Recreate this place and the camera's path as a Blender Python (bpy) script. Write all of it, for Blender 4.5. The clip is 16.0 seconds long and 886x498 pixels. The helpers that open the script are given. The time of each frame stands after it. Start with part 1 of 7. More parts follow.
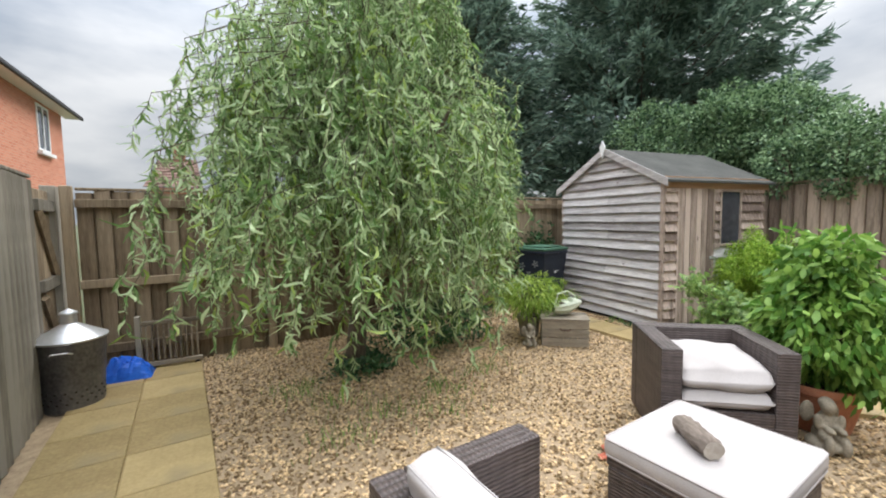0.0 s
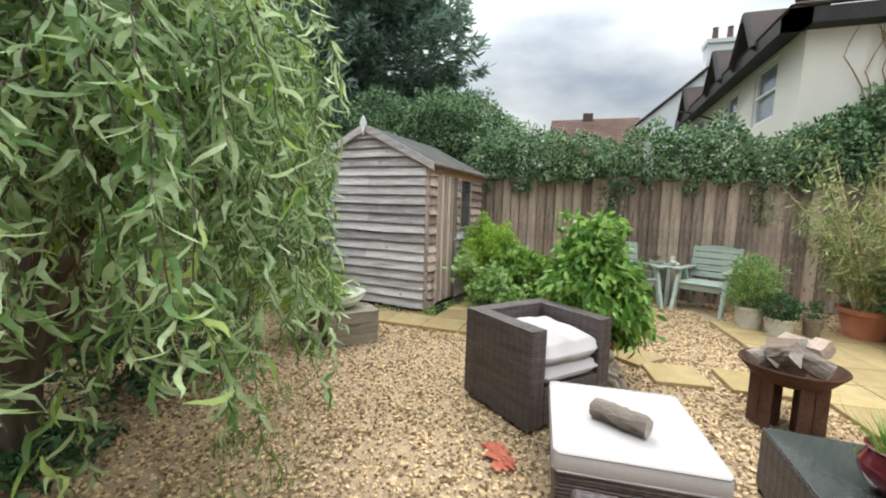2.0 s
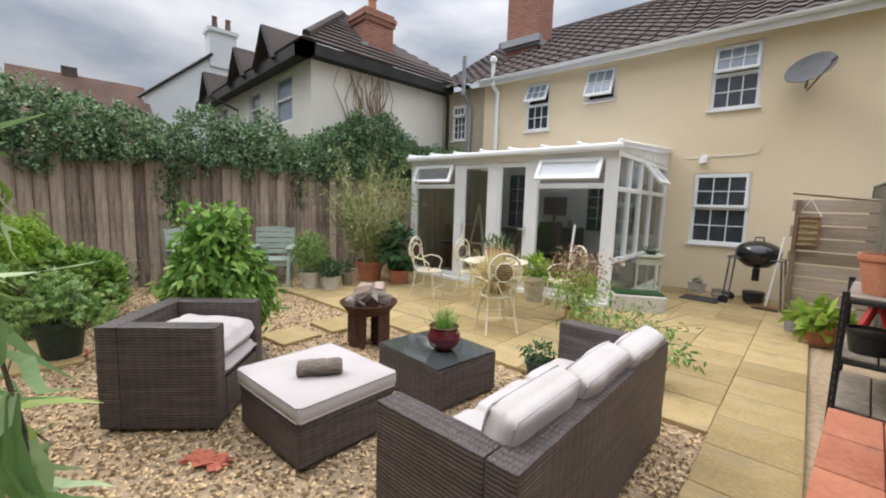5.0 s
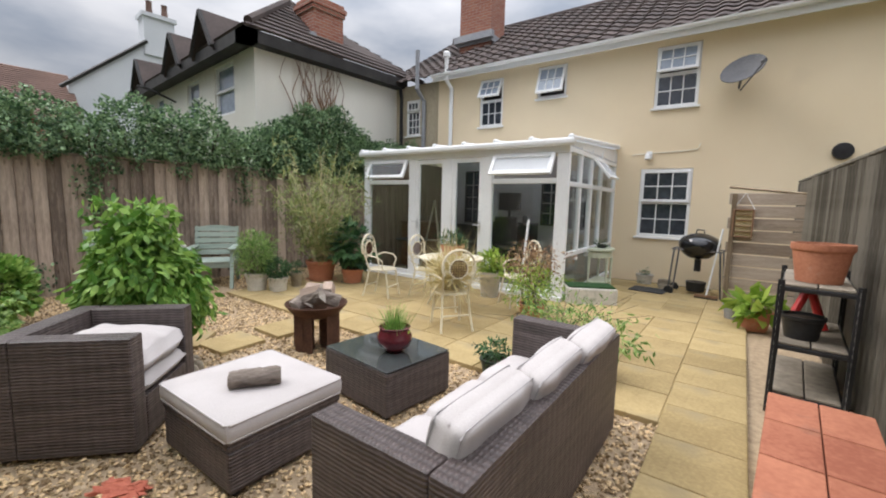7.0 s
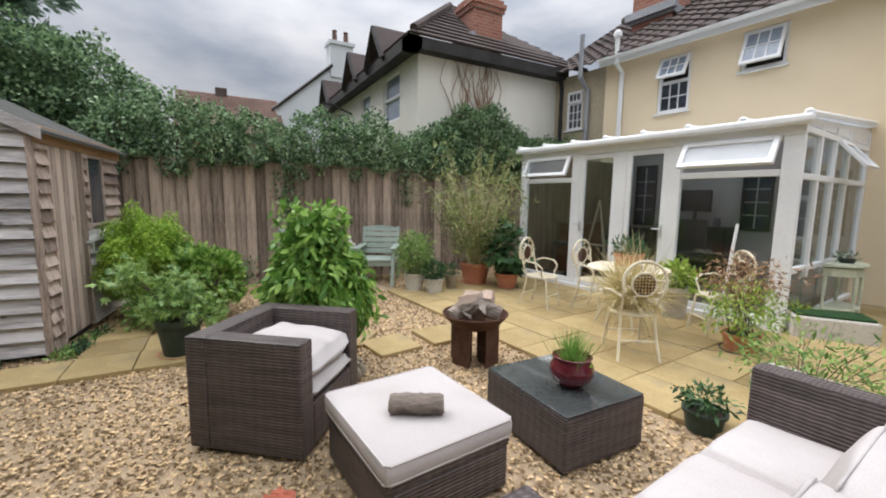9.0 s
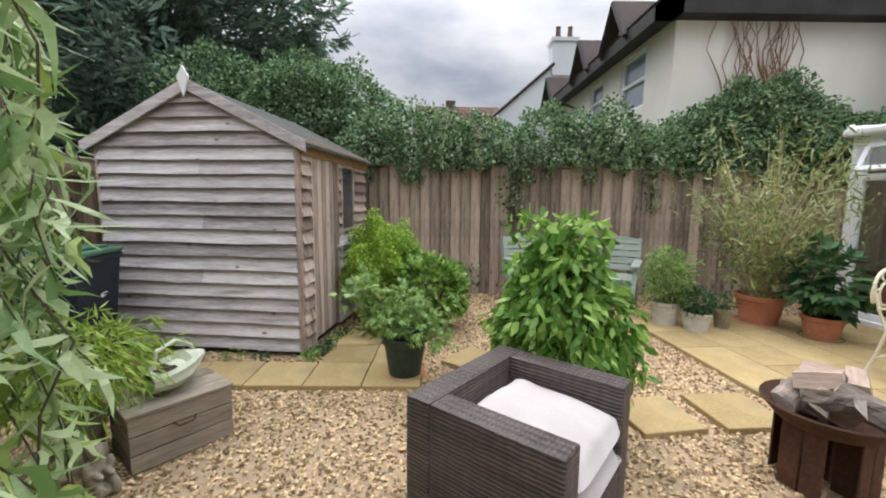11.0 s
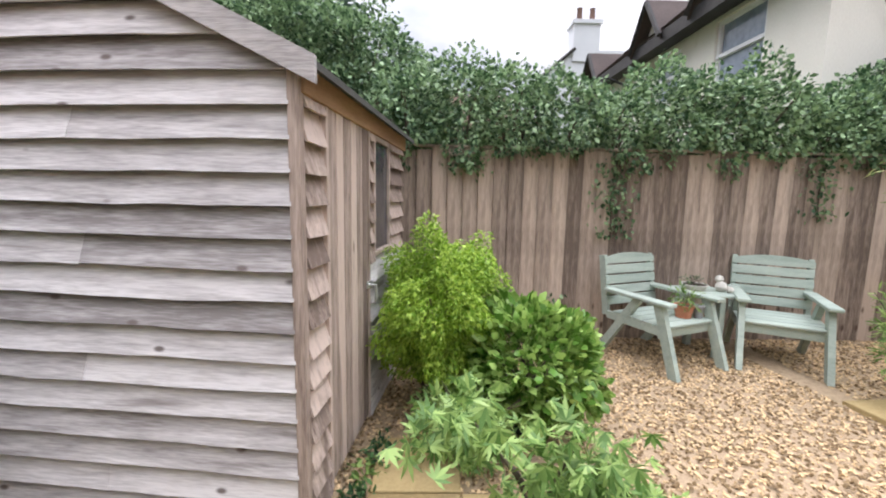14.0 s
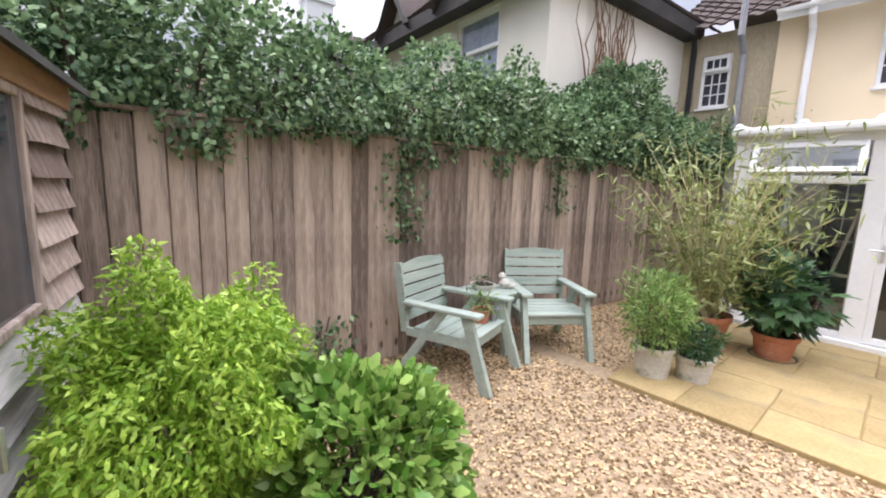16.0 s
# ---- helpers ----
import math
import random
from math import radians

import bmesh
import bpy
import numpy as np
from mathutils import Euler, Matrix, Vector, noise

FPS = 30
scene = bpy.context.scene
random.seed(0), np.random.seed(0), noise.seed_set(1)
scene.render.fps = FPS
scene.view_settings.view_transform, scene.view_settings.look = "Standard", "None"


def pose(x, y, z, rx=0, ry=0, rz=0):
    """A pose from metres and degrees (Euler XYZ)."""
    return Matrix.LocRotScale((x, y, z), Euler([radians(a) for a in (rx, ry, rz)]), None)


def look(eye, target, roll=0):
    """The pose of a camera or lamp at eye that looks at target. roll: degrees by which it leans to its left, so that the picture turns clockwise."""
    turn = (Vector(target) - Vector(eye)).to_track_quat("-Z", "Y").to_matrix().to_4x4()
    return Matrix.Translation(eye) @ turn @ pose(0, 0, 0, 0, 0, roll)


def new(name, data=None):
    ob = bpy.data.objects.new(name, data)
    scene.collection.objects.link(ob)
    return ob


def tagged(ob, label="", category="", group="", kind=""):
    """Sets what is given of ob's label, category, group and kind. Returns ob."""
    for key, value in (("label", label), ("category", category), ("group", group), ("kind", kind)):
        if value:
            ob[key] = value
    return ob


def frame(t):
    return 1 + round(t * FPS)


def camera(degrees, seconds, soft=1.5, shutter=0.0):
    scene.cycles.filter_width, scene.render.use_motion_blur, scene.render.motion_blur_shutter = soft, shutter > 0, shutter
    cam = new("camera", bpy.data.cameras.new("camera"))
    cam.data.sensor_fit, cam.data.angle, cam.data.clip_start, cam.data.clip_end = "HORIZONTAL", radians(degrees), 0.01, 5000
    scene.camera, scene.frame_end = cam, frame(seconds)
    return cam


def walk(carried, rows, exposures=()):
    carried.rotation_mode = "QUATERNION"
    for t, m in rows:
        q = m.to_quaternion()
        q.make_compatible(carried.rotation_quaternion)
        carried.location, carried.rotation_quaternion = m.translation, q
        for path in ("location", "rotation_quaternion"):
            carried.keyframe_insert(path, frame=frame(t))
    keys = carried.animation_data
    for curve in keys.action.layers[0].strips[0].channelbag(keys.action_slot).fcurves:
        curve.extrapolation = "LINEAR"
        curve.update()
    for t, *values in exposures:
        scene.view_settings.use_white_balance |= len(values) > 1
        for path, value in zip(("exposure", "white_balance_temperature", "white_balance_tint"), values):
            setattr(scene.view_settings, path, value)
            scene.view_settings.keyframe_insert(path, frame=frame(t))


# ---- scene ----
cam = camera(94.8, 16.0, soft=2.0)
PATH = [
    (0, (-0.314, -0.464, 1.529), (0.626, 1.296, 1.383), -0.8),
    (1, (-0.412, 0.215, 1.513), (1.005, 1.612, 1.315), -0.0),
    (1.5, (-0.356, 0.574, 1.476), (1.336, 1.622, 1.271), 0.2),
    (2, (-0.383, 0.892, 1.428), (1.501, 1.532, 1.226), 1.9),
    (2.5, (-0.421, 1.15, 1.445), (1.558, 1.348, 1.24), 2.0),
    (3, (-0.401, 1.315, 1.444), (1.574, 1.085, 1.232), 2.2),
    (3.5, (-0.418, 1.41, 1.462), (1.474, 0.796, 1.255), 1.4),
    (4, (-0.435, 1.527, 1.456), (1.315, 0.582, 1.246), 1.6),
    (4.5, (-0.531, 1.701, 1.449), (1.055, 0.501, 1.236), 1.6),
    (5, (-0.604, 1.808, 1.486), (0.838, 0.439, 1.265), 1.8),
    (7.5, (-0.506, 1.615, 1.449), (0.789, 0.107, 1.222), 1.4),
    (8, (-0.41, 1.574, 1.442), (1.027, 0.203, 1.208), 1.1),
    (8.5, (-0.221, 1.509, 1.461), (1.392, 0.351, 1.224), 0.8),
    (9, (-0.057, 1.491, 1.462), (1.68, 0.529, 1.221), 0.9),
    (9.5, (0.199, 1.432, 1.49), (2.051, 0.72, 1.236), 0.8),
    (10, (0.384, 1.39, 1.501), (2.326, 0.979, 1.252), 0.7),
    (12.5, (1.993, 1.967, 1.513), (3.972, 2.101, 1.26), 0.5),
    (13, (2.333, 2.047, 1.484), (4.313, 2.175, 1.235), 0.6),
    (13.5, (2.717, 2.147, 1.509), (4.698, 2.234, 1.254), 0.9),
    (14, (3.055, 2.307, 1.512), (5.038, 2.267, 1.252), 1.1),
    (14.5, (3.33, 2.393, 1.511), (5.291, 2.096, 1.252), 1.1),
    (15, (3.631, 2.349, 1.54), (5.525, 1.766, 1.268), 1.2),
    (15.5, (3.918, 2.333, 1.552), (5.687, 1.444, 1.268), 1.2),
    (16, (4.127, 2.345, 1.597), (5.714, 1.164, 1.299), 1.9),
]
EXPOSURES = [(0, 0.85, 6500, 9), (2, 0.82, 6500, 6), (5, 0.50, 6500, 12), (10, 0.48, 6500, 12), (12.5, 1.05, 6500, 14), (16, 1.18, 6450, 20)]
walk(cam, [(t, look(eye, target, roll)) for t, eye, target, roll in PATH], EXPOSURES)

# ---- world, sun ----
world = bpy.data.worlds.new("sky")
scene.world = world
world.use_nodes = True
wn, wl = world.node_tree.nodes, world.node_tree.links
wn.clear()
w_out, w_bg = wn.new("ShaderNodeOutputWorld"), wn.new("ShaderNodeBackground")
w_sky, w_co, w_map = wn.new("ShaderNodeTexSky"), wn.new("ShaderNodeTexCoord"), wn.new("ShaderNodeMapping")
w_noise, w_ramp, w_mix, w_scl = wn.new("ShaderNodeTexNoise"), wn.new("ShaderNodeValToRGB"), wn.new("ShaderNodeMixRGB"), wn.new("ShaderNodeMixRGB")
SUN_EL, SUN_AZ = radians(48), radians(20)
w_sky.sky_type, w_sky.sun_disc, w_sky.sun_elevation, w_sky.sun_rotation = "NISHITA", False, SUN_EL, math.pi / 2 - SUN_AZ
w_map.inputs["Scale"].default_value = (1.0, 1.0, 2.6)
w_noise.inputs["Scale"].default_value, w_noise.inputs["Detail"].default_value, w_noise.inputs["Roughness"].default_value = 2.1, 6, 0.52
w_ramp.color_ramp.elements[0].position, w_ramp.color_ramp.elements[0].color = 0.36, (0.40, 0.45, 0.53, 1)
w_ramp.color_ramp.elements[1].position, w_ramp.color_ramp.elements[1].color = 0.62, (0.90, 0.91, 0.935, 1)
w_scl.blend_type, w_scl.inputs[0].default_value, w_scl.inputs[2].default_value = "MULTIPLY", 1.0, (0.09, 0.09, 0.09, 1)
w_mix.inputs[0].default_value = 0.9
wl.new(w_co.outputs["Generated"], w_map.inputs[0]); wl.new(w_map.outputs[0], w_noise.inputs["Vector"])
wl.new(w_noise.outputs[0], w_ramp.inputs[0]); wl.new(w_sky.outputs[0], w_scl.inputs[1])
wl.new(w_scl.outputs[0], w_mix.inputs[1]); wl.new(w_ramp.outputs[0], w_mix.inputs[2])
w_sep, w_up, w_mul = wn.new("ShaderNodeSeparateXYZ"), wn.new("ShaderNodeMapRange"), wn.new("ShaderNodeMixRGB")
w_up.inputs["To Min"].default_value, w_up.inputs["To Max"].default_value = 0.46, 4.3   # overcast: zenith far brighter than the horizon
w_pow = wn.new("ShaderNodeMath"); w_pow.operation, w_pow.use_clamp = "POWER", True
w_pow.inputs[1].default_value = 2.5
w_mul.blend_type, w_mul.inputs[0].default_value = "MULTIPLY", 1.0
wl.new(w_co.outputs["Generated"], w_sep.inputs[0]); wl.new(w_sep.outputs[2], w_pow.inputs[0]); wl.new(w_pow.outputs[0], w_up.inputs[0])
wl.new(w_mix.outputs[0], w_mul.inputs[1]); wl.new(w_up.outputs[0], w_mul.inputs[2])
wl.new(w_mul.outputs[0], w_bg.inputs[0]); wl.new(w_bg.outputs[0], w_out.inputs[0])
w_bg.inputs[1].default_value = 1.0
sun = new("sun", bpy.data.lights.new("sun", "SUN"))
sun.data.energy, sun.data.angle, sun.data.color = 1.5, radians(25), (1.0, 0.97, 0.93)
sun.matrix_world = look((8 * math.cos(SUN_AZ), 8 * math.sin(SUN_AZ), 8 * math.tan(SUN_EL)), (0, 0, 0))
scene.view_settings.exposure = 0.6


# ---- materials ----
def surface(name, a, b, rough=0.8, scale=6.0, fine=60.0, bump=0.3, depth=0.004, stretch=(1, 1, 1), rnd=0.0, island=0.0, metal=0.0, spec=0.3, blotch=None, coords="Object", knots=None):
    """Two tones mixed by coarse and fine noise, with fine relief. rnd, island: change of tone from piece to piece."""
    m = bpy.data.materials.new(name)
    m.use_nodes = True
    n, l = m.node_tree.nodes, m.node_tree.links
    p = n["Principled BSDF"]
    p.inputs["Roughness"].default_value, p.inputs["Metallic"].default_value = rough, metal
    p.inputs["Specular IOR Level"].default_value = spec
    co, mp = n.new("ShaderNodeTexCoord"), n.new("ShaderNodeMapping")
    mp.inputs["Scale"].default_value = stretch
    l.new(co.outputs[coords], mp.inputs[0])
    n1, n2 = n.new("ShaderNodeTexNoise"), n.new("ShaderNodeTexNoise")
    for q, sc, de in ((n1, scale, 3), (n2, fine, 5)):
        q.inputs["Scale"].default_value, q.inputs["Detail"].default_value = sc, de
        l.new(mp.outputs[0], q.inputs["Vector"])
    av = n.new("ShaderNodeMath"); av.operation = "MULTIPLY_ADD"
    av.inputs[1].default_value, av.inputs[2].default_value = 0.45, 0.0
    l.new(n2.outputs[0], av.inputs[0])
    sm = n.new("ShaderNodeMath"); sm.operation = "MULTIPLY_ADD"; sm.inputs[1].default_value = 0.55
    l.new(n1.outputs[0], sm.inputs[0]); l.new(av.outputs[0], sm.inputs[2])
    last = sm.outputs[0]
    for amount, node, sock in ((rnd, "ShaderNodeObjectInfo", "Random"), (island, "ShaderNodeNewGeometry", "Random Per Island")):
        if amount:
            src = n.new(node)
            ad = n.new("ShaderNodeMath"); ad.operation = "MULTIPLY_ADD"; ad.inputs[1].default_value = amount
            sub = n.new("ShaderNodeMath"); sub.operation = "SUBTRACT"; sub.inputs[1].default_value = amount / 2
            l.new(src.outputs[sock], ad.inputs[0]); l.new(last, ad.inputs[2]); l.new(ad.outputs[0], sub.inputs[0])
            last = sub.outputs[0]
    rp = n.new("ShaderNodeValToRGB")
    rp.color_ramp.elements[0].position, rp.color_ramp.elements[0].color = 0.3, (*a, 1)
    rp.color_ramp.elements[1].position, rp.color_ramp.elements[1].color = 0.7, (*b, 1)
    l.new(last, rp.inputs[0])
    col = rp.outputs[0]
    if blotch:
        n3 = n.new("ShaderNodeTexNoise"); n3.inputs["Scale"].default_value, n3.inputs["Detail"].default_value = blotch[1], 4
        l.new(mp.outputs[0], n3.inputs["Vector"])
        r3 = n.new("ShaderNodeValToRGB"); r3.color_ramp.elements[0].position, r3.color_ramp.elements[1].position = blotch[2], blotch[2] + 0.14
        mx = n.new("ShaderNodeMixRGB"); mx.inputs[2].default_value = (*blotch[0], 1)
        l.new(n3.outputs[0], r3.inputs[0]); l.new(r3.outputs[0], mx.inputs[0]); l.new(col, mx.inputs[1])
        col = mx.outputs[0]
    if knots:
        vo, mk = n.new("ShaderNodeTexVoronoi"), n.new("ShaderNodeMapping")
        mk.inputs["Scale"].default_value = knots[0]
        l.new(co.outputs[coords], mk.inputs[0]); l.new(mk.outputs[0], vo.inputs["Vector"])
        vo.inputs["Scale"].default_value = 1.0
        rk = n.new("ShaderNodeValToRGB"); rk.color_ramp.elements[0].position, rk.color_ramp.elements[1].position = knots[1], knots[1] * 2.2
        rk.color_ramp.elements[0].color, rk.color_ramp.elements[1].color = (1, 1, 1, 1), (0, 0, 0, 1)
        mk2 = n.new("ShaderNodeMixRGB"); mk2.inputs[2].default_value = (*knots[2], 1)
        l.new(vo.outputs["Distance"], rk.inputs[0]); l.new(rk.outputs[0], mk2.inputs[0]); l.new(col, mk2.inputs[1])
        col = mk2.outputs[0]
    l.new(col, p.inputs["Base Color"])
    if bump:
        bp = n.new("ShaderNodeBump"); bp.inputs["Strength"].default_value, bp.inputs["Distance"].default_value = bump, depth
        l.new(n2.outputs[0], bp.inputs["Height"]); l.new(bp.outputs[0], p.inputs["Normal"])
    return m


def leafy(name, a, b, thin=0.35, rough=0.45):
    """Leaves: tone changes from leaf to leaf, with some light let through."""
    m = surface(name, a, b, rough, 1.3, 25, 0.0, island=0.75, spec=0.35)
    n, l = m.node_tree.nodes, m.node_tree.links
    p, out = n["Principled BSDF"], n["Material Output"]
    tr, mx = n.new("ShaderNodeBsdfTranslucent"), n.new("ShaderNodeMixShader")
    mx.inputs[0].default_value = thin
    l.new(p.inputs["Base Color"].links[0].from_socket, tr.inputs[0])
    l.new(p.outputs[0], mx.inputs[1]); l.new(tr.outputs[0], mx.inputs[2]); l.new(mx.outputs[0], out.inputs[0])
    return m


def woven(name, a, b):
    """Flat synthetic rattan strands: rows on upright faces, a basket weave on flat ones."""
    m = surface(name, a, b, 0.5, 3, 40, 0.0, stretch=(1, 1, 9), spec=0.4)
    n, l = m.node_tree.nodes, m.node_tree.links
    p = n["Principled BSDF"]
    co, geo, sep = n.new("ShaderNodeTexCoord"), n.new("ShaderNodeNewGeometry"), n.new("ShaderNodeSeparateXYZ")

    def wave(axis, scale, bend):
        w = n.new("ShaderNodeTexWave"); w.bands_direction = axis
        w.inputs["Scale"].default_value, w.inputs["Distortion"].default_value, w.inputs["Detail"].default_value = scale, bend, 3
        l.new(co.outputs["Object"], w.inputs["Vector"])
        return w.outputs[1]

    def calc(op, x, y):
        q = n.new("ShaderNodeMath"); q.operation = op
        for k, v in enumerate((x, y)):
            if isinstance(v, (int, float)):
                q.inputs[k].default_value = v
            else:
                l.new(v, q.inputs[k])
        return q.outputs[0]

    rows = calc("ADD", wave("Z", 17, 2.2), calc("MULTIPLY", calc("ADD", wave("X", 5, 3.0), wave("Y", 5, 3.0)), .45))
    flat = calc("MULTIPLY", calc("ADD", wave("X", 9, 2.0), .2), calc("ADD", wave("Y", 16, 2.5), .3))
    l.new(geo.outputs["Normal"], sep.inputs[0])
    level = calc("GREATER_THAN", calc("ABSOLUTE", sep.outputs[2], 0.0), .6)
    mx = n.new("ShaderNodeMix"); mx.data_type = "FLOAT"
    l.new(level, mx.inputs[0]); l.new(rows, mx.inputs[2]); l.new(flat, mx.inputs[3])
    h = mx.outputs[0]
    bp = n.new("ShaderNodeBump"); bp.inputs["Strength"].default_value, bp.inputs["Distance"].default_value = 0.7, 0.006
    l.new(h, bp.inputs["Height"]); l.new(bp.outputs[0], p.inputs["Normal"])
    # shade between strands painted into the colour: grooves darker, crests lighter
    groove_shade = n.new("ShaderNodeMapRange")
    groove_shade.inputs["From Max"].default_value, groove_shade.inputs["To Min"].default_value, groove_shade.inputs["To Max"].default_value = 1.2, .5, 1.15
    l.new(h, groove_shade.inputs[0])
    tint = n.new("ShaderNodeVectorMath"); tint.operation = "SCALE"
    l.new(p.inputs["Base Color"].links[0].from_socket, tint.inputs[0]); l.new(groove_shade.outputs[0], tint.inputs["Scale"])
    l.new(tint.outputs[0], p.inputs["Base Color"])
    return m


def bricky(name, a, b, mortar):
    m = surface(name, a, b, 0.85, 4, 60, 0.3)
    n, l = m.node_tree.nodes, m.node_tree.links
    p = n["Principled BSDF"]
    br, co, mp = n.new("ShaderNodeTexBrick"), n.new("ShaderNodeTexCoord"), n.new("ShaderNodeMapping")
    br.inputs["Scale"].default_value, br.inputs["Mortar Size"].default_value = 1.0, 0.008
    br.inputs["Brick Width"].default_value, br.inputs["Row Height"].default_value = 0.225, 0.075
    br.inputs["Color1"].default_value, br.inputs["Color2"].default_value, br.inputs["Mortar"].default_value = (*a, 1), (*b, 1), (*mortar, 1)
    sx, cb = n.new("ShaderNodeSeparateXYZ"), n.new("ShaderNodeCombineXYZ")
    ad = n.new("ShaderNodeMath"); ad.operation = "ADD"
    l.new(co.outputs["Object"], sx.inputs[0]); l.new(sx.outputs[0], ad.inputs[0]); l.new(sx.outputs[1], ad.inputs[1])
    l.new(ad.outputs[0], cb.inputs[0]); l.new(sx.outputs[2], cb.inputs[1]); l.new(cb.outputs[0], br.inputs["Vector"])
    l.new(br.outputs[0], p.inputs["Base Color"])
    return m


M_gravel_bed = surface("gravel_bed", (0.25, 0.18, 0.115), (0.49, 0.37, 0.235), 0.95, 20, 120, 0.8, 0.01)
M_pebble = surface("pebbles", (0.19, 0.125, 0.062), (0.70, 0.51, 0.29), 0.8, 3, 70, 0.2, island=1.0)
M_slab = surface("sandstone_slab", (0.25, 0.180, 0.080), (0.42, 0.315, 0.150), 0.85, 2.5, 45, 0.5, 0.006, rnd=0.3, blotch=((0.26, 0.205, 0.115), 1.7, 0.56))
M_fence = surface("fence_board_wood", (0.14, 0.105, 0.082), (0.52, 0.41, 0.325), 0.85, 2.0, 14, 0.5, 0.004, (9, 9, 0.7), rnd=0.36, blotch=((0.20, 0.165, 0.13), 0.8, 0.60), knots=((8, 8, 3.2), 0.08, (0.10, 0.065, 0.045)))
M_fence_grey = surface("grey_fence_wood", (0.14, 0.125, 0.10), (0.33, 0.30, 0.25), 0.9, 2.0, 14, 0.5, 0.004, (9, 9, 0.7), rnd=0.4)
M_fence_back = surface("brown_fence_wood", (0.13, 0.095, 0.06), (0.36, 0.28, 0.19), 0.9, 2.0, 14, 0.5, 0.004, (9, 9, 0.7), rnd=0.3)
M_shed = surface("weathered_shed_board", (0.25, 0.225, 0.22), (0.68, 0.645, 0.635), 0.85, 3.0, 16, 0.5, 0.004, (0.8, 0.8, 9), rnd=0.32, blotch=((0.24, 0.205, 0.195), 1.6, 0.62), knots=((3.4, 3.4, 7.0), 0.05, (0.16, 0.13, 0.12)))
M_shed_v = surface("weathered_door_board", (0.19, 0.14, 0.115), (0.60, 0.48, 0.41), 0.85, 3.0, 16, 0.45, 0.003, (9, 9, 0.8), rnd=0.45, blotch=((0.20, 0.15, 0.12), 1.0, 0.58), knots=((7.5, 7.5, 2.4), 0.05, (0.12, 0.08, 0.06)))
M_fascia = surface("orange_brown_fascia_wood", (0.28, 0.16, 0.09), (0.46, 0.29, 0.18), 0.8, 3, 18, 0.3, 0.003, (1, 9, 9))
M_felt = surface("green_grey_roof_felt", (0.045, 0.046, 0.042), (0.10, 0.10, 0.09), 0.95, 3, 150, 0.6, 0.003)
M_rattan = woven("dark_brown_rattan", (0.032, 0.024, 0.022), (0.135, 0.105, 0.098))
M_cushion = surface("off_white_cushion_fabric", (0.385, 0.35, 0.335), (0.495, 0.46, 0.445), 0.95, 3, 160, 0.25, 0.003, spec=0.1)
M_piping = surface("grey_piping", (0.30, 0.28, 0.27), (0.40, 0.375, 0.365), 0.9, 5, 60, 0.1)
M_glass_top = surface("dark_glass_top", (0.035, 0.04, 0.04), (0.06, 0.065, 0.062), 0.06, 2, 30, 0.0, spec=0.6)
M_bark = surface("bark", (0.045, 0.034, 0.026), (0.17, 0.135, 0.10), 0.9, 5, 30, 0.8, 0.01, (1, 1, 0.3))
M_log = surface("dry_log_bark", (0.045, 0.035, 0.029), (0.32, 0.26, 0.215), 0.9, 7, 40, 0.9, 0.01, (0.3, 1.5, 1.5))
M_cutwood = surface("cut_wood_grey", (0.25, 0.21, 0.17), (0.50, 0.45, 0.39), 0.9, 8, 40, 0.6, 0.006)
M_splitwood = surface("split_wood", (0.22, 0.15, 0.11), (0.46, 0.36, 0.29), 0.9, 6, 40, 0.6, 0.005, (0.3, 2, 2))
M_rust = surface("rusty_iron", (0.05, 0.025, 0.018), (0.14, 0.07, 0.045), 0.8, 6, 50, 0.5, 0.003, metal=0.3)
M_terra = surface("terracotta", (0.36, 0.13, 0.07), (0.56, 0.25, 0.15), 0.8, 4, 50, 0.2, 0.002, blotch=((0.52, 0.36, 0.27), 5, 0.64))
M_brick_red = surface("terracotta_slab", (0.26, 0.085, 0.048), (0.44, 0.175, 0.10), 0.85, 3, 40, 0.3, 0.003, rnd=0.2, blotch=((0.2, 0.1, 0.07), 4, 0.64))
M_burgundy = surface("burgundy_glaze", (0.07, 0.008, 0.014), (0.15, 0.022, 0.03), 0.12, 4, 30, 0.0, spec=0.6)
M_whitepot = surface("cream_stoneware", (0.42, 0.40, 0.35), (0.68, 0.65, 0.58), 0.75, 6, 40, 0.3, 0.003, blotch=((0.27, 0.29, 0.22), 7, 0.58))
M_darkpot = surface("dark_green_plastic", (0.02, 0.035, 0.025), (0.045, 0.065, 0.05), 0.5, 4, 30, 0.1)
M_black = surface("black_plastic", (0.012, 0.012, 0.013), (0.035, 0.035, 0.036), 0.45, 4, 40, 0.1)
M_enamel = surface("black_enamel", (0.008, 0.008, 0.009), (0.02, 0.02, 0.022), 0.15, 3, 40, 0.0, spec=0.6)
M_soil = surface("potting_soil", (0.02, 0.014, 0.01), (0.07, 0.05, 0.035), 1.0, 12, 90, 0.9, 0.01)
M_sage = surface("sage_green_painted_wood", (0.27, 0.33, 0.28), (0.43, 0.49, 0.42), 0.7, 3, 30, 0.35, 0.002, (1, 6, 6), rnd=0.15, blotch=((0.50, 0.53, 0.46), 5, 0.66))
M_white = surface("white_upvc", (0.74, 0.75, 0.75), (0.84, 0.85, 0.85), 0.35, 2, 30, 0.0, spec=0.5)
M_cream_iron = surface("cream_painted_iron", (0.58, 0.52, 0.38), (0.76, 0.70, 0.54), 0.5, 6, 40, 0.2, 0.002, blotch=((0.34, 0.20, 0.11), 14, 0.68))
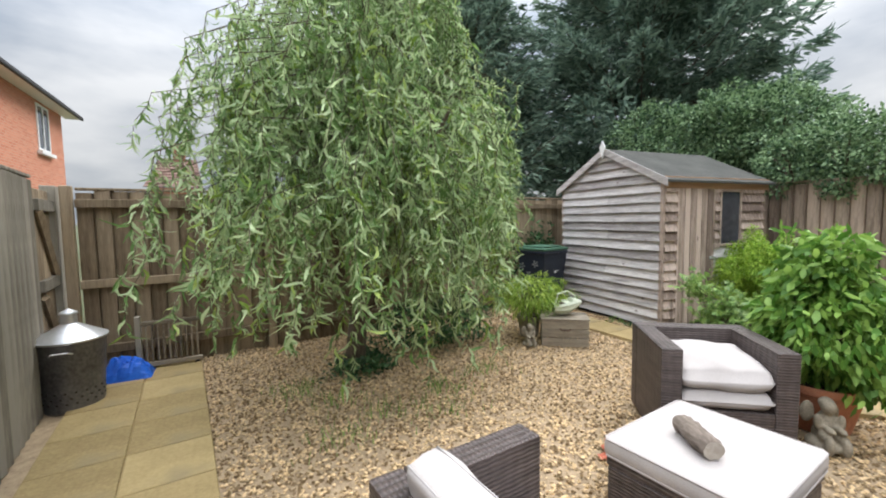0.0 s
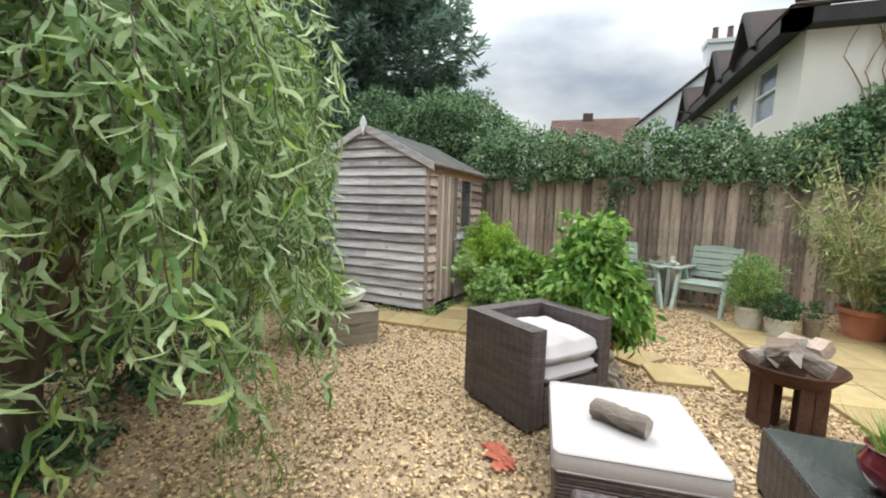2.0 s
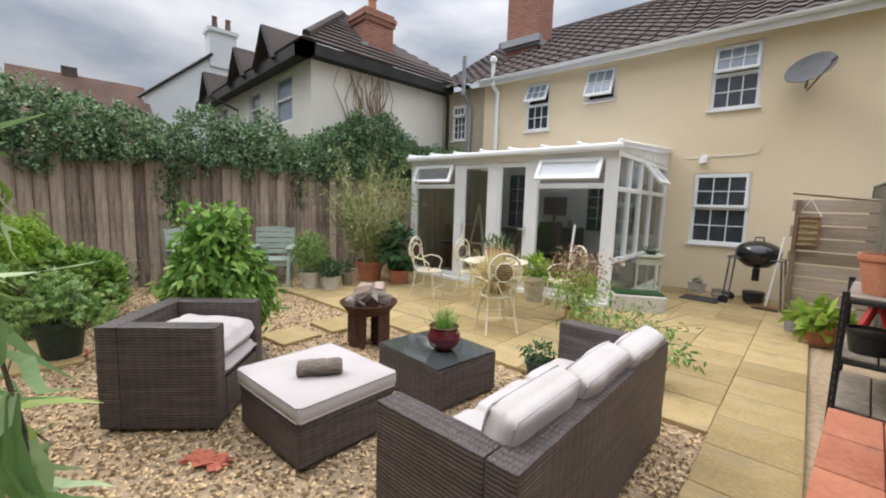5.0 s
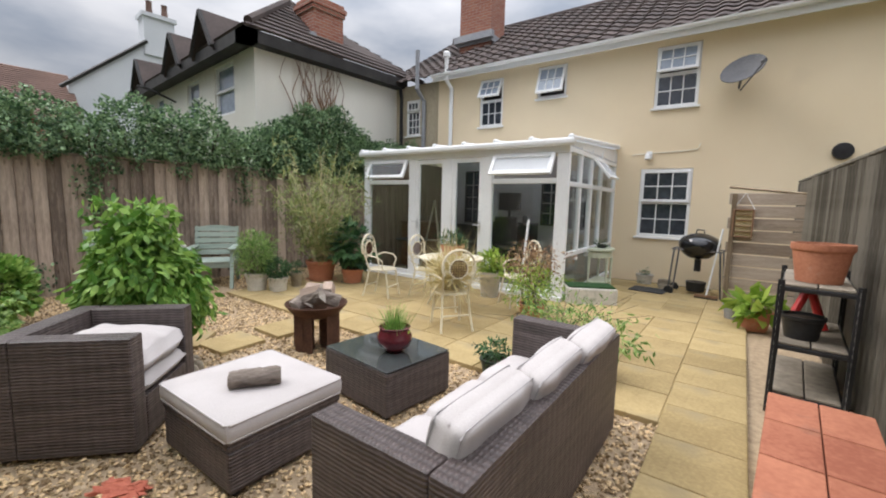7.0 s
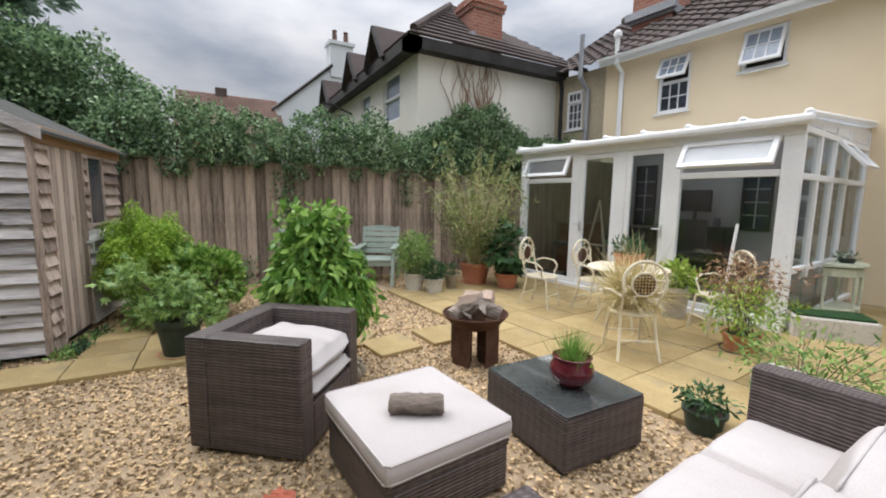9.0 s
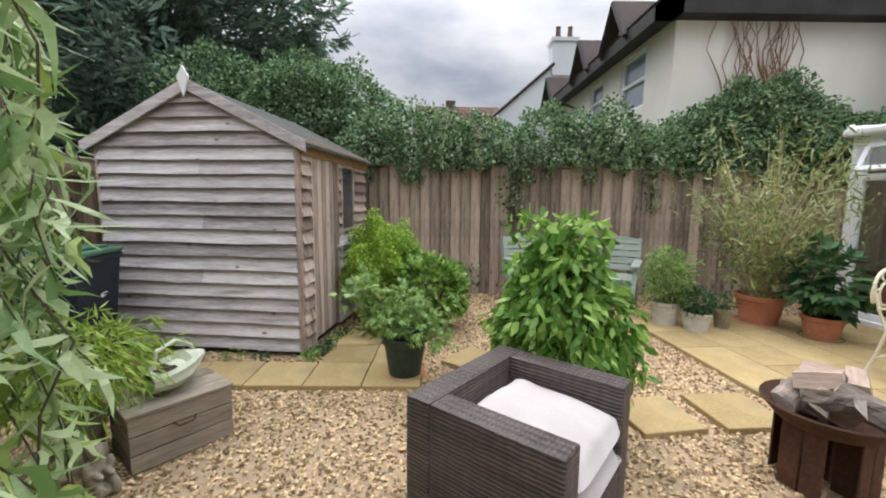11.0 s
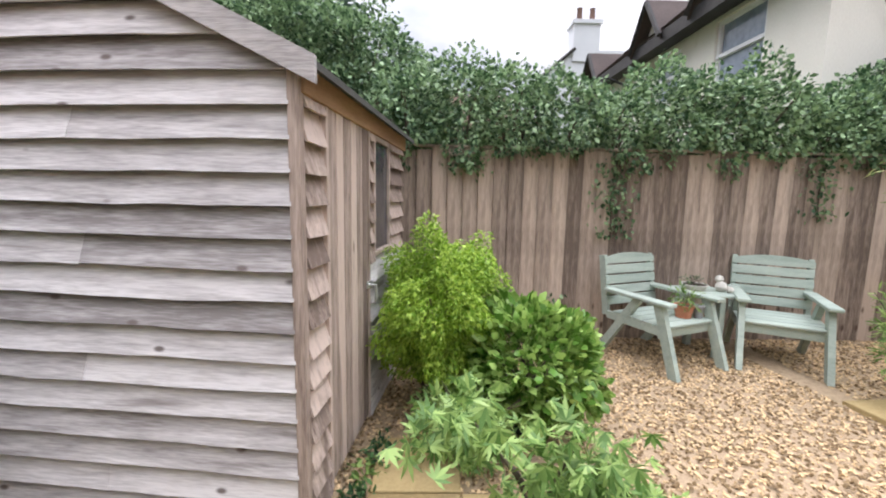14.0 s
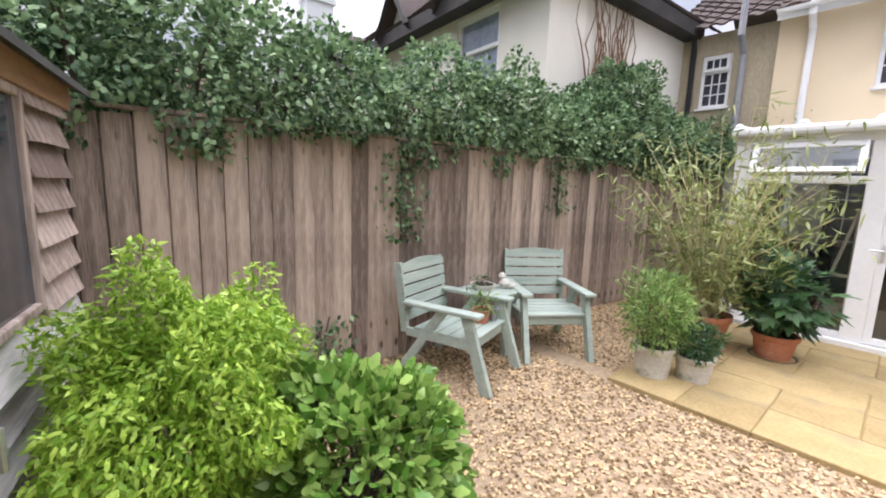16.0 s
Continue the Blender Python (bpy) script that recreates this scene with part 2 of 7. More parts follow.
M_render = surface("cream_render", (0.72, 0.595, 0.405), (0.80, 0.675, 0.475), 0.9, 0.9, 90, 0.3, 0.003, blotch=((0.68, 0.565, 0.395), 0.6, 0.6))
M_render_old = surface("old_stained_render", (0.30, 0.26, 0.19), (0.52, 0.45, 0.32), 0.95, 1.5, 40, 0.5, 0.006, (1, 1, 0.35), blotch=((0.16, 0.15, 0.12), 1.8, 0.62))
M_render_white = surface("off_white_render", (0.66, 0.64, 0.57), (0.78, 0.76, 0.69), 0.9, 1.1, 60, 0.3, 0.004, (1, 1, 0.4), blotch=((0.45, 0.40, 0.31), 1.1, 0.66))
M_wall_far = surface("pale_grey_render", (0.55, 0.57, 0.60), (0.66, 0.68, 0.70), 0.9, 0.8, 30, 0.2)
M_tile = surface("brown_roof_tile", (0.040, 0.032, 0.030), (0.105, 0.080, 0.070), 0.85, 1.2, 30, 0.4, 0.006, island=0.25, blotch=((0.20, 0.17, 0.13), 1.6, 0.68))
M_tile_red = surface("red_roof_tile", (0.10, 0.062, 0.05), (0.21, 0.13, 0.10), 0.9, 1.0, 20, 0.4, 0.01)
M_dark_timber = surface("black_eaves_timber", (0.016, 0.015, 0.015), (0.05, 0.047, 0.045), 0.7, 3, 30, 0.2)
M_brick = bricky("red_chimney_brick", (0.27, 0.095, 0.065), (0.35, 0.145, 0.095), (0.34, 0.27, 0.22))
M_brick_new = bricky("orange_house_brick", (0.48, 0.17, 0.10), (0.58, 0.24, 0.15), (0.50, 0.32, 0.24))
M_lead = surface("grey_lead", (0.25, 0.26, 0.28), (0.40, 0.41, 0.43), 0.6, 4, 30, 0.2, metal=0.4)
M_steel = surface("galvanised_steel", (0.52, 0.53, 0.54), (0.74, 0.75, 0.76), 0.38, 9, 60, 0.1, metal=0.85)
M_steel_dark = surface("sooty_steel", (0.07, 0.07, 0.073), (0.24, 0.24, 0.25), 0.5, 4, 40, 0.15, metal=0.7)
M_dish = surface("grey_dish_paint", (0.07, 0.07, 0.075), (0.12, 0.12, 0.125), 0.6, 3, 30, 0.1)
M_bin = surface("navy_bin_plastic", (0.012, 0.017, 0.028), (0.03, 0.038, 0.055), 0.5, 3, 40, 0.15)
M_binlid = surface("green_bin_lid", (0.045, 0.12, 0.075), (0.09, 0.19, 0.125), 0.5, 3, 40, 0.15)
M_blue = surface("blue_plastic_sheet", (0.01, 0.07, 0.42), (0.03, 0.16, 0.68), 0.35, 6, 40, 0.3)
M_orange = surface("orange_rag", (0.30, 0.075, 0.045), (0.50, 0.16, 0.10), 0.9, 8, 60, 0.6, 0.006)
M_stone = surface("aged_cast_stone", (0.17, 0.14, 0.10), (0.40, 0.35, 0.27), 0.95, 9, 60, 0.6, 0.005)
M_shell = surface("pale_green_ceramic", (0.42, 0.47, 0.34), (0.66, 0.68, 0.55), 0.45, 6, 30, 0.2, 0.003)
M_crate = surface("old_crate_wood", (0.14, 0.115, 0.085), (0.34, 0.29, 0.225), 0.9, 4, 22, 0.5, 0.004, (0.8, 0.8, 7), rnd=0.3)
M_pale_wood = surface("pale_raw_wood", (0.42, 0.34, 0.24), (0.62, 0.54, 0.41), 0.85, 4, 24, 0.3, 0.003)
M_screen = surface("rough_pallet_plank", (0.26, 0.20, 0.15), (0.48, 0.40, 0.32), 0.9, 3, 18, 0.5, 0.004, (0.8, 0.8, 8), rnd=0.35, blotch=((0.15, 0.11, 0.08), 4, 0.68))
# cream wall toned down to grey: the indoor shade is in the colour
M_interior = surface("shaded_interior_plaster", (0.36, 0.335, 0.325), (0.46, 0.43, 0.42), 0.9, 2, 30, 0.1)
M_interior_floor = surface("interior_tiles", (0.16, 0.12, 0.09), (0.24, 0.19, 0.15), 0.5, 3, 30, 0.1)
# dark furniture; also painted shade of the rooms behind the house windows
M_dark = surface("dark_furniture_and_room_shade", (0.02, 0.018, 0.017), (0.06, 0.055, 0.05), 0.5, 4, 30, 0.1)
M_oak = surface("brown_wood", (0.16, 0.085, 0.045), (0.30, 0.175, 0.10), 0.55, 4, 24, 0.2, 0.002, (1, 1, 5))
M_curtain = surface("pale_curtain", (0.45, 0.48, 0.55), (0.66, 0.69, 0.74), 0.9, 2, 14, 0.4, 0.02, (9, 9, 0.4))
M_red = surface("red_plastic", (0.45, 0.02, 0.02), (0.62, 0.05, 0.045), 0.4, 4, 30, 0.1)
M_turf = surface("artificial_turf", (0.02, 0.06, 0.02), (0.05, 0.12, 0.04), 1.0, 20, 160, 1.0, 0.02)
M_mat = surface("dark_door_mat", (0.03, 0.03, 0.032), (0.07, 0.068, 0.065), 1.0, 20, 160, 0.8, 0.01)
M_lawn = surface("distant_ground", (0.05, 0.07, 0.03), (0.12, 0.12, 0.07), 1.0, 0.6, 9, 0.4)
M_straw = surface("dry_straw", (0.42, 0.34, 0.18), (0.66, 0.56, 0.34), 0.9, 5, 40, 0.2, island=0.5)

L_willow = leafy("willow_leaf", (0.15, 0.26, 0.08), (0.56, 0.69, 0.39), 0.45)
L_willow_young = leafy("young_willow_leaf", (0.20, 0.32, 0.05), (0.44, 0.56, 0.17), 0.4)
L_conifer = leafy("conifer_spray", (0.085, 0.14, 0.105), (0.25, 0.35, 0.26), 0.4, 0.7)
L_ivy = leafy("ivy_leaf", (0.045, 0.10, 0.043), (0.27, 0.40, 0.20), 0.25, 0.5)
L_acer = leafy("green_maple_leaf", (0.09, 0.21, 0.03), (0.32, 0.50, 0.11), 0.35)
L_fern = leafy("feathery_bright_leaf", (0.17, 0.32, 0.025), (0.47, 0.64, 0.11), 0.35)
L_laurel = leafy("glossy_laurel_leaf", (0.09, 0.20, 0.03), (0.36, 0.52, 0.14), 0.2, 0.25)
L_maple = leafy("cut_maple_leaf", (0.10, 0.20, 0.045), (0.32, 0.46, 0.14), 0.35)
L_bamboo = leafy("bamboo_leaf", (0.14, 0.18, 0.05), (0.38, 0.42, 0.17), 0.35)
L_dark = leafy("dark_shrub_leaf", (0.02, 0.06, 0.022), (0.08, 0.17, 0.06), 0.2)
L_grass = leafy("grass_blade", (0.08, 0.20, 0.03), (0.26, 0.45, 0.10), 0.3)
L_copper = leafy("coppery_leaf", (0.20, 0.11, 0.06), (0.45, 0.30, 0.17), 0.3)
L_lime = leafy("lime_leaf", (0.16, 0.28, 0.03), (0.40, 0.52, 0.10), 0.35)
L_dry = leafy("dry_yellow_blade", (0.48, 0.40, 0.17), (0.76, 0.66, 0.38), 0.3)


def clear_glass(name, tint=(0.9, 0.95, 0.95), clear=0.72, rough=0.02):
    """Thin pane: partly clear, partly a mirror-like gloss."""
    m = bpy.data.materials.new(name)
    m.use_nodes = True
    n, l = m.node_tree.nodes, m.node_tree.links
    n.remove(n["Principled BSDF"])
    t, g, mx, fr = n.new("ShaderNodeBsdfTransparent"), n.new("ShaderNodeBsdfGlossy"), n.new("ShaderNodeMixShader"), n.new("ShaderNodeLayerWeight")
    pw = n.new("ShaderNodeMath"); pw.operation, pw.inputs[1].default_value = "POWER", 3.0
    ms = n.new("ShaderNodeMath"); ms.operation, ms.inputs[1].default_value, ms.inputs[2].default_value = "MULTIPLY_ADD", 0.45, 0.045
    t.inputs[0].default_value, g.inputs["Roughness"].default_value = (*tint, 1), rough
    l.new(fr.outputs["Facing"], pw.inputs[0]); l.new(pw.outputs[0], ms.inputs[0])
    l.new(ms.outputs[0], mx.inputs[0]); l.new(t.outputs[0], mx.inputs[1]); l.new(g.outputs[0], mx.inputs[2])
    l.new(mx.outputs[0], n["Material Output"].inputs[0])
    return m


G_pane = clear_glass("window_glass", (0.86, 0.9, 0.9))
G_frost = leafy("frosted_polycarbonate", (0.80, 0.82, 0.84), (0.86, 0.88, 0.9), 0.6, 0.3)
# opaque: the unlit room and its dim reflections are put into this colour
G_dark = surface("unlit_room_pane", (0.018, 0.022, 0.028), (0.07, 0.08, 0.10), 0.05, 1.5, 10, 0.0, spec=0.8)
# the sky's reflection is painted in as a blue-grey base colour
G_sky = surface("painted_sky_pane", (0.16, 0.20, 0.26), (0.34, 0.40, 0.48), 0.04, 1.5, 10, 0.0, spec=0.8)

RNG = np.random.default_rng(7)


# ---- mesh helpers ----
class Shape:
    """Gathers vertices and faces for one mesh."""

    def __init__(self):
        self.v, self.f = [], []

    def add(self, verts, faces, m=None):
        k = len(self.v)
        self.v += [tuple(m @ Vector(p)) if m is not None else tuple(p) for p in verts]
        self.f += [tuple(k + i for i in f) for f in faces]
        return self

    def box(self, x0, x1, y0, y1, z0, z1, m=None, bevel=0.0):
        b = min(bevel, (x1 - x0) * 0.45, (y1 - y0) * 0.45, (z1 - z0) * 0.45)
        if b <= 0:
            v = [(x, y, z) for z in (z0, z1) for y in (y0, y1) for x in (x0, x1)]
            return self.add(v, [(0, 2, 3, 1), (4, 5, 7, 6), (0, 1, 5, 4), (1, 3, 7, 5), (3, 2, 6, 7), (2, 0, 4, 6)], m)
        bm = bmesh.new()
        bmesh.ops.create_cube(bm, size=1.0)
        for w in bm.verts:
            w.co = Vector(((x0 + x1) / 2 + w.co.x * (x1 - x0), (y0 + y1) / 2 + w.co.y * (y1 - y0), (z0 + z1) / 2 + w.co.z * (z1 - z0)))
        bmesh.ops.bevel(bm, geom=bm.edges[:], offset=b, segments=2, profile=0.5, affect="EDGES")
        bm.verts.index_update()
        self.add([w.co.copy() for w in bm.verts], [tuple(w.index for w in f.verts) for f in bm.faces], m)
        bm.free()
        return self

    def lathe(self, prof, n=24, m=None, c=(0, 0, 0)):
        """prof: (radius, z) from the bottom up; closed where the radius is 0."""
        v, f = [], []
        for r, z in prof:
            for i in range(n):
                a = 2 * math.pi * i / n
                v.append((c[0] + r * math.cos(a), c[1] + r * math.sin(a), c[2] + z))
        for j in range(len(prof) - 1):
            for i in range(n):
                k = (i + 1) % n
                f.append((j * n + i, j * n + k, (j + 1) * n + k, (j + 1) * n + i))
        return self.add(v, f, m)

    def tube(self, pts, r, n=6, r2=None, m=None, cap=True):
        """A round bar along points; r2: radius at the end."""
        pts = [Vector(p) for p in pts]
        v, f = [], []
        for i, p in enumerate(pts):
            d = (pts[min(i + 1, len(pts) - 1)] - pts[max(i - 1, 0)]).normalized()
            u = d.cross(Vector((0.31, 0.17, 0.94))).normalized()
            w = d.cross(u)
            rr = r if r2 is None else r + (r2 - r) * i / max(1, len(pts) - 1)
            for k in range(n):
                a = 2 * math.pi * k / n
                v.append(p + (u * math.cos(a) + w * math.sin(a)) * rr)
        for i in range(len(pts) - 1):
            for k in range(n):
                q = (k + 1) % n
                f.append((i * n + k, i * n + q, (i + 1) * n + q, (i + 1) * n + k))
        if cap:
            f += [tuple(range(n))[::-1], tuple((len(pts) - 1) * n + k for k in range(n))]
        return self.add(v, f, m)

    def mesh(self, name, mat, smooth=False):
        me = bpy.data.meshes.new(name)
        me.from_pydata([tuple(p) for p in self.v], [], self.f)
        me.materials.append(mat)
        if smooth:
            me.polygons.foreach_set("use_smooth", [True] * len(me.polygons))
            if smooth != "all":
                me.set_sharp_from_angle(angle=radians(40))
        me.update()
        return me


def thing(name, m, label, category, group="", kind=""):
    ob = new(name)
    ob.matrix_basis = m
    ob.empty_display_size = 0.1
    return tagged(ob, label, category, group, kind)


def part(name, shape, mat, parent=None, label="", smooth=False, m=None, kind=""):
    me = shape if isinstance(shape, bpy.types.Mesh) else shape.mesh(name, mat, smooth)
    ob = new(name, me)
    if m is not None:
        ob.matrix_basis = m
    ob.parent = parent
    return tagged(ob, label, kind=kind)


def leaf_mesh(name, P, D, L, W, mat, curl=0.2, segs=2, prof=(0.25, 1.0, 0.1), twist=1.0, side=None, wave=0.0):
    """Many leaves in one mesh: base points P, directions D, lengths L, widths W; each a bent strip of segs quads."""
    N = len(P)
    D = D / np.linalg.norm(D, axis=1, keepdims=True)
    if side is None:
        side = np.cross(D, RNG.normal(size=(N, 3)) * twist + np.array([0, 0, 1.0]))
    S = side / (np.linalg.norm(side, axis=1, keepdims=True) + 1e-9)
    U = np.cross(S, D)
    K = segs + 1
    V = np.empty((N, K, 2, 3))
    cu = (RNG.normal(size=N) * curl)[:, None]
    am, ph, tw = (RNG.uniform(.4, 1.2, N) * wave)[:, None], RNG.uniform(0, 6.28, N), RNG.uniform(-1.6, 1.6, N) * (wave > 0)
    for k in range(K):
        s = k / segs
        c = P + D * (L * s)[:, None] + U * (L[:, None] * cu * (s * s))
        if wave:
            c = c + L[:, None] * am * (np.sin(5.5 * s + ph) - np.sin(ph))[:, None] * S
        St = S * np.cos(tw * s)[:, None] + U * np.sin(tw * s)[:, None]
        w = St * (W * 0.5 * np.interp(s, np.linspace(0, 1, len(prof)), prof))[:, None]
        V[:, k, 0], V[:, k, 1] = c - w, c + w
    base = (np.arange(N) * K * 2)[:, None, None]
    k2 = (np.arange(segs) * 2)[None, :, None]
    F = base + k2 + np.array([0, 1, 3, 2])[None, None, :]
    return array_mesh(name, V.reshape(-1, 3), F.reshape(-1, 4), mat)


def array_mesh(name, V, F, mat, smooth=False):
    me = bpy.data.meshes.new(name)
    n, c = F.shape
    me.vertices.add(len(V)); me.loops.add(n * c); me.polygons.add(n)
    me.vertices.foreach_set("co", np.ascontiguousarray(V, dtype=np.float32).ravel())
    me.loops.foreach_set("vertex_index", np.ascontiguousarray(F, dtype=np.int32).ravel())
    me.polygons.foreach_set("loop_start", np.arange(0, n * c, c, dtype=np.int32))
    me.polygons.foreach_set("use_smooth", np.full(n, smooth))
    me.materials.append(mat)
    me.update(calc_edges=True)
    me.validate()
    return me


def unit(n):
    v = RNG.normal(size=(n, 3))
    return v / np.linalg.norm(v, axis=1, keepdims=True)


def lumpy(d, amount, freq=2.0, seed=0.0):
    """An uneven factor round 1 for each direction."""
    return np.array([1 + amount * (noise.noise(Vector((p[0] * freq + seed, p[1] * freq, p[2] * freq))) * 1.6) for p in d])


def crown_points(n, centre, radii, lump=0.3, shell=0.55, freq=2.0, seed=0.0):
    d = unit(n)
    r = (shell + (1 - shell) * RNG.random(n) ** 0.6) * lumpy(d, lump, freq, seed)
    return np.array(centre) + d * np.array(radii) * r[:, None], d

# ---- structure: ground, patio, fences, house ----
HOUSE_Y, CONS_Y, FENCE_X = -7.0, -4.11, 7.36
# the house stands turned a little against the garden; its own walls are laid out square and then turned
HM = Matrix.Translation((1.4, -7.0, 0)) @ Matrix.Rotation(radians(5.7), 4, "Z") @ Matrix.Translation((-1.4, 7.0, 0))


def west_x(y):
    return -0.56 - 0.105 * (y + 7.0)


def north_y(x):
    return 4.82 + 0.06 * (x + 1.6)


ground = part("ground", Shape().add([(-900, -900, -0.03), (900, -900, -0.03), (900, 900, -0.03), (-900, 900, -0.03)], [(0, 1, 2, 3)]), M_lawn)
tagged(ground, "flat ground around the garden and houses", "ground", kind="structure")
gravel = part("gravel", Shape().box(-1.75, 7.6, -7.0, 5.4, -0.028, -0.012), M_gravel_bed)
tagged(gravel, "golden brown gravel bed of the garden", "gravel", kind="structure")


def feather_fence(name, p0, p1, z0, z1, width, mat, label, lap=0.014, facing=1, cap=True, rails=False, jag=0.012):
    """Close-boarded fence from p0 to p1; boards lap one another on the side that faces the garden."""
    a, b = Vector((*p0, 0)), Vector((*p1, 0))
    length, ang = (b - a).length, math.atan2((b - a).y, (b - a).x)
    fence = thing(name, Matrix.Translation(a) @ Matrix.Rotation(ang, 4, "Z"), label, "fence", kind="structure")
    variants = []
    for k in range(6):
        s, w = Shape(), width - 0.011
        top = z1 + (k - 2.5) * jag * 0.4
        f = facing
        # tapered board with a thin tongue that runs behind the next one
        v = [(0, 0.008 * f), (w, 0.038 * f), (w, -0.014 * f), (width + 0.02, -0.014 * f), (width + 0.02, -0.02 * f), (0, -0.02 * f)]
        m6 = len(v)
        s.add([(x, y, z) for z in (z0, top) for x, y in v], [tuple(range(m6)), tuple(range(2 * m6 - 1, m6 - 1, -1))] + [(q, q + m6, (q + 1) % m6 + m6, (q + 1) % m6) for q in range(m6)])
        variants.append(s.mesh("board", mat))
    n = int(length / width)
    for i in range(n):
        q = part("board", variants[(i * 5 + i // 3) % 6], mat, fence)
        q.matrix_basis = Matrix.Translation((i * width, 0, 0)) @ Matrix.Rotation(radians(math.sin(i * 12.9) * 0.35), 4, "Y")
    if cap:
        part("capping_rail", Shape().box(0, length, -0.03, 0.03, z1 + 0.012, z1 + 0.04, bevel=0.006), mat, fence)
    for z in (z0 + 0.25, (z0 + z1) / 2, z1 - 0.12):
        y = (0.008, 0.075) if rails else (-0.075, -0.008)
        if rails == facing or not rails:
            y = (0.026 * facing, 0.085 * facing) if rails else (-0.085 * facing, -0.01 * facing)
        part("rail", Shape().box(0, length, min(y), max(y), z - 0.04, z + 0.045, bevel=0.006), mat, fence)
    return fence


fence_east = feather_fence("fence_east", (FENCE_X, 5.35), (FENCE_X, -6.3), 0.0, 1.99, 0.158, M_fence, "tall close-boarded brown timber fence topped with ivy", facing=-1)
fence_north = feather_fence("fence_north", (-1.6, north_y(-1.6)), (7.5, north_y(7.5)), 0.0, 1.85, 0.14, M_fence_back, "brown timber fence with exposed rails and posts", facing=-1, rails=-1)
for i in range(5):
    x = -0.1 + i * 1.8
    part("fence_post", Shape().box(x, x + 0.09, -0.12, -0.03, 0, 1.9, bevel=0.008), M_fence_back, fence_north)
fence_west = feather_fence("fence_west", (west_x(-7.0), -7.0), (west_x(4.1), 4.1), 0.0, 1.9, 0.125, M_fence_grey, "grey weathered close-boarded timber fence", facing=-1)

# garden gate in the corner
gate = thing("garden_gate", Matrix.Translation((west_x(4.15), 4.15, 0)) @ Matrix.Rotation(radians(95.7), 4, "Z"), "brown timber garden gate with diagonal braces", "gate")
for i in range(5):
    part("board", Shape().box(0.02 + i * 0.11, 0.125 + i * 0.11, -0.01, 0.012, 0.06, 1.84, bevel=0.003), M_fence_back, gate)
for z in (0.25, 1.0, 1.7):
    part("rail", Shape().box(0.02, 0.57, -0.05, -0.011, z - 0.05, z + 0.05, bevel=0.005), M_fence_grey, gate)
for z in (0.3, 1.05):
    part("brace", Shape().tube([(0.05, -0.03, z + 0.6), (0.54, -0.03, z)], 0.035, 4), M_fence_back, gate)
part("gate_post", Shape().box(0.58, 0.76, -0.06, 0.05, 0, 1.9, bevel=0.008), M_fence_grey, gate)

# ---- the cream house ----
house = thing("house", HM, "cream rendered two storey house with brown tiled roof", "house", kind="structure")


def wall_with_holes(x0, x1, z0, z1, holes, y0, y1):
    """A wall in the xz plane between y0 and y1, with rectangular openings (x0, x1, z0, z1)."""
    xs = sorted({x0, x1, *[h[0] for h in holes], *[h[1] for h in holes]})
    zs = sorted({z0, z1, *[h[2] for h in holes], *[h[3] for h in holes]})
    s = Shape()
    for a, b in zip(xs, xs[1:]):
        for c, d in zip(zs, zs[1:]):
            hole = any(h[0] < (a + b) / 2 < h[1] and h[2] < (c + d) / 2 < h[3] for h in holes)
            if not hole:
                s.box(a, b, y0, y1, c, d)
    return s


WINDOWS = [("w1", 4.88, 5.50, 3.29, 4.38), ("w2", 3.39, 4.04, 3.78, 4.45), ("w3", 0.97, 1.69, 3.32, 4.43), ("w4", 0.94, 1.82, 0.90, 2.20)]
part("wall", wall_with_holes(-3.2, 6.74, 0, 4.58, [w[1:] for w in WINDOWS], HOUSE_Y - 0.25, HOUSE_Y), M_render, house, "cream rendered wall")
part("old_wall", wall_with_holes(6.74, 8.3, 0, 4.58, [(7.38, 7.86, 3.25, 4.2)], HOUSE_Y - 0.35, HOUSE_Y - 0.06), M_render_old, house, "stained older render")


def tiled_slope(x0, x1, y_eave, z_eave, y_ridge, z_ridge, course=0.3, tile=0.32, mat=None):
    """Roof slope with lapped courses and rolled tiles."""
    n = max(1, int(math.hypot(y_ridge - y_eave, z_ridge - z_eave) / course))
    nx = int((x1 - x0) / tile) * 4
    s = Shape()
    up = Vector((0, -(z_ridge - z_eave), y_ridge - y_eave)).normalized()
    if up.z < 0:
        up = -up
    wave = (0.0, 0.035, 0.035, 0.0)
    for j in range(n):
        rows = []
        for f, lift in ((j / n, 0.035), ((j + 1.12) / n, 0.0)):
            y, z = y_eave + (y_ridge - y_eave) * f, z_eave + (z_ridge - z_eave) * f
            for i in range(nx + 1):
                h = lift + wave[i % 4]
                rows.append((x0 + (x1 - x0) * i / nx, y + up.y * h, z + up.z * h))
        k = len(s.v)
        s.v += rows
        for i in range(nx):
            s.f.append((k + i, k + i + 1, k + nx + 2 + i, k + nx + 1 + i))
        low = [(x, y - up.y * 0.035, z - up.z * 0.035) for x, y, z in rows[:nx + 1]]
        k2 = len(s.v)
        s.v += low
        for i in range(nx):
            s.f.append((k2 + i, k2 + i + 1, k + i + 1, k + i))
    return s


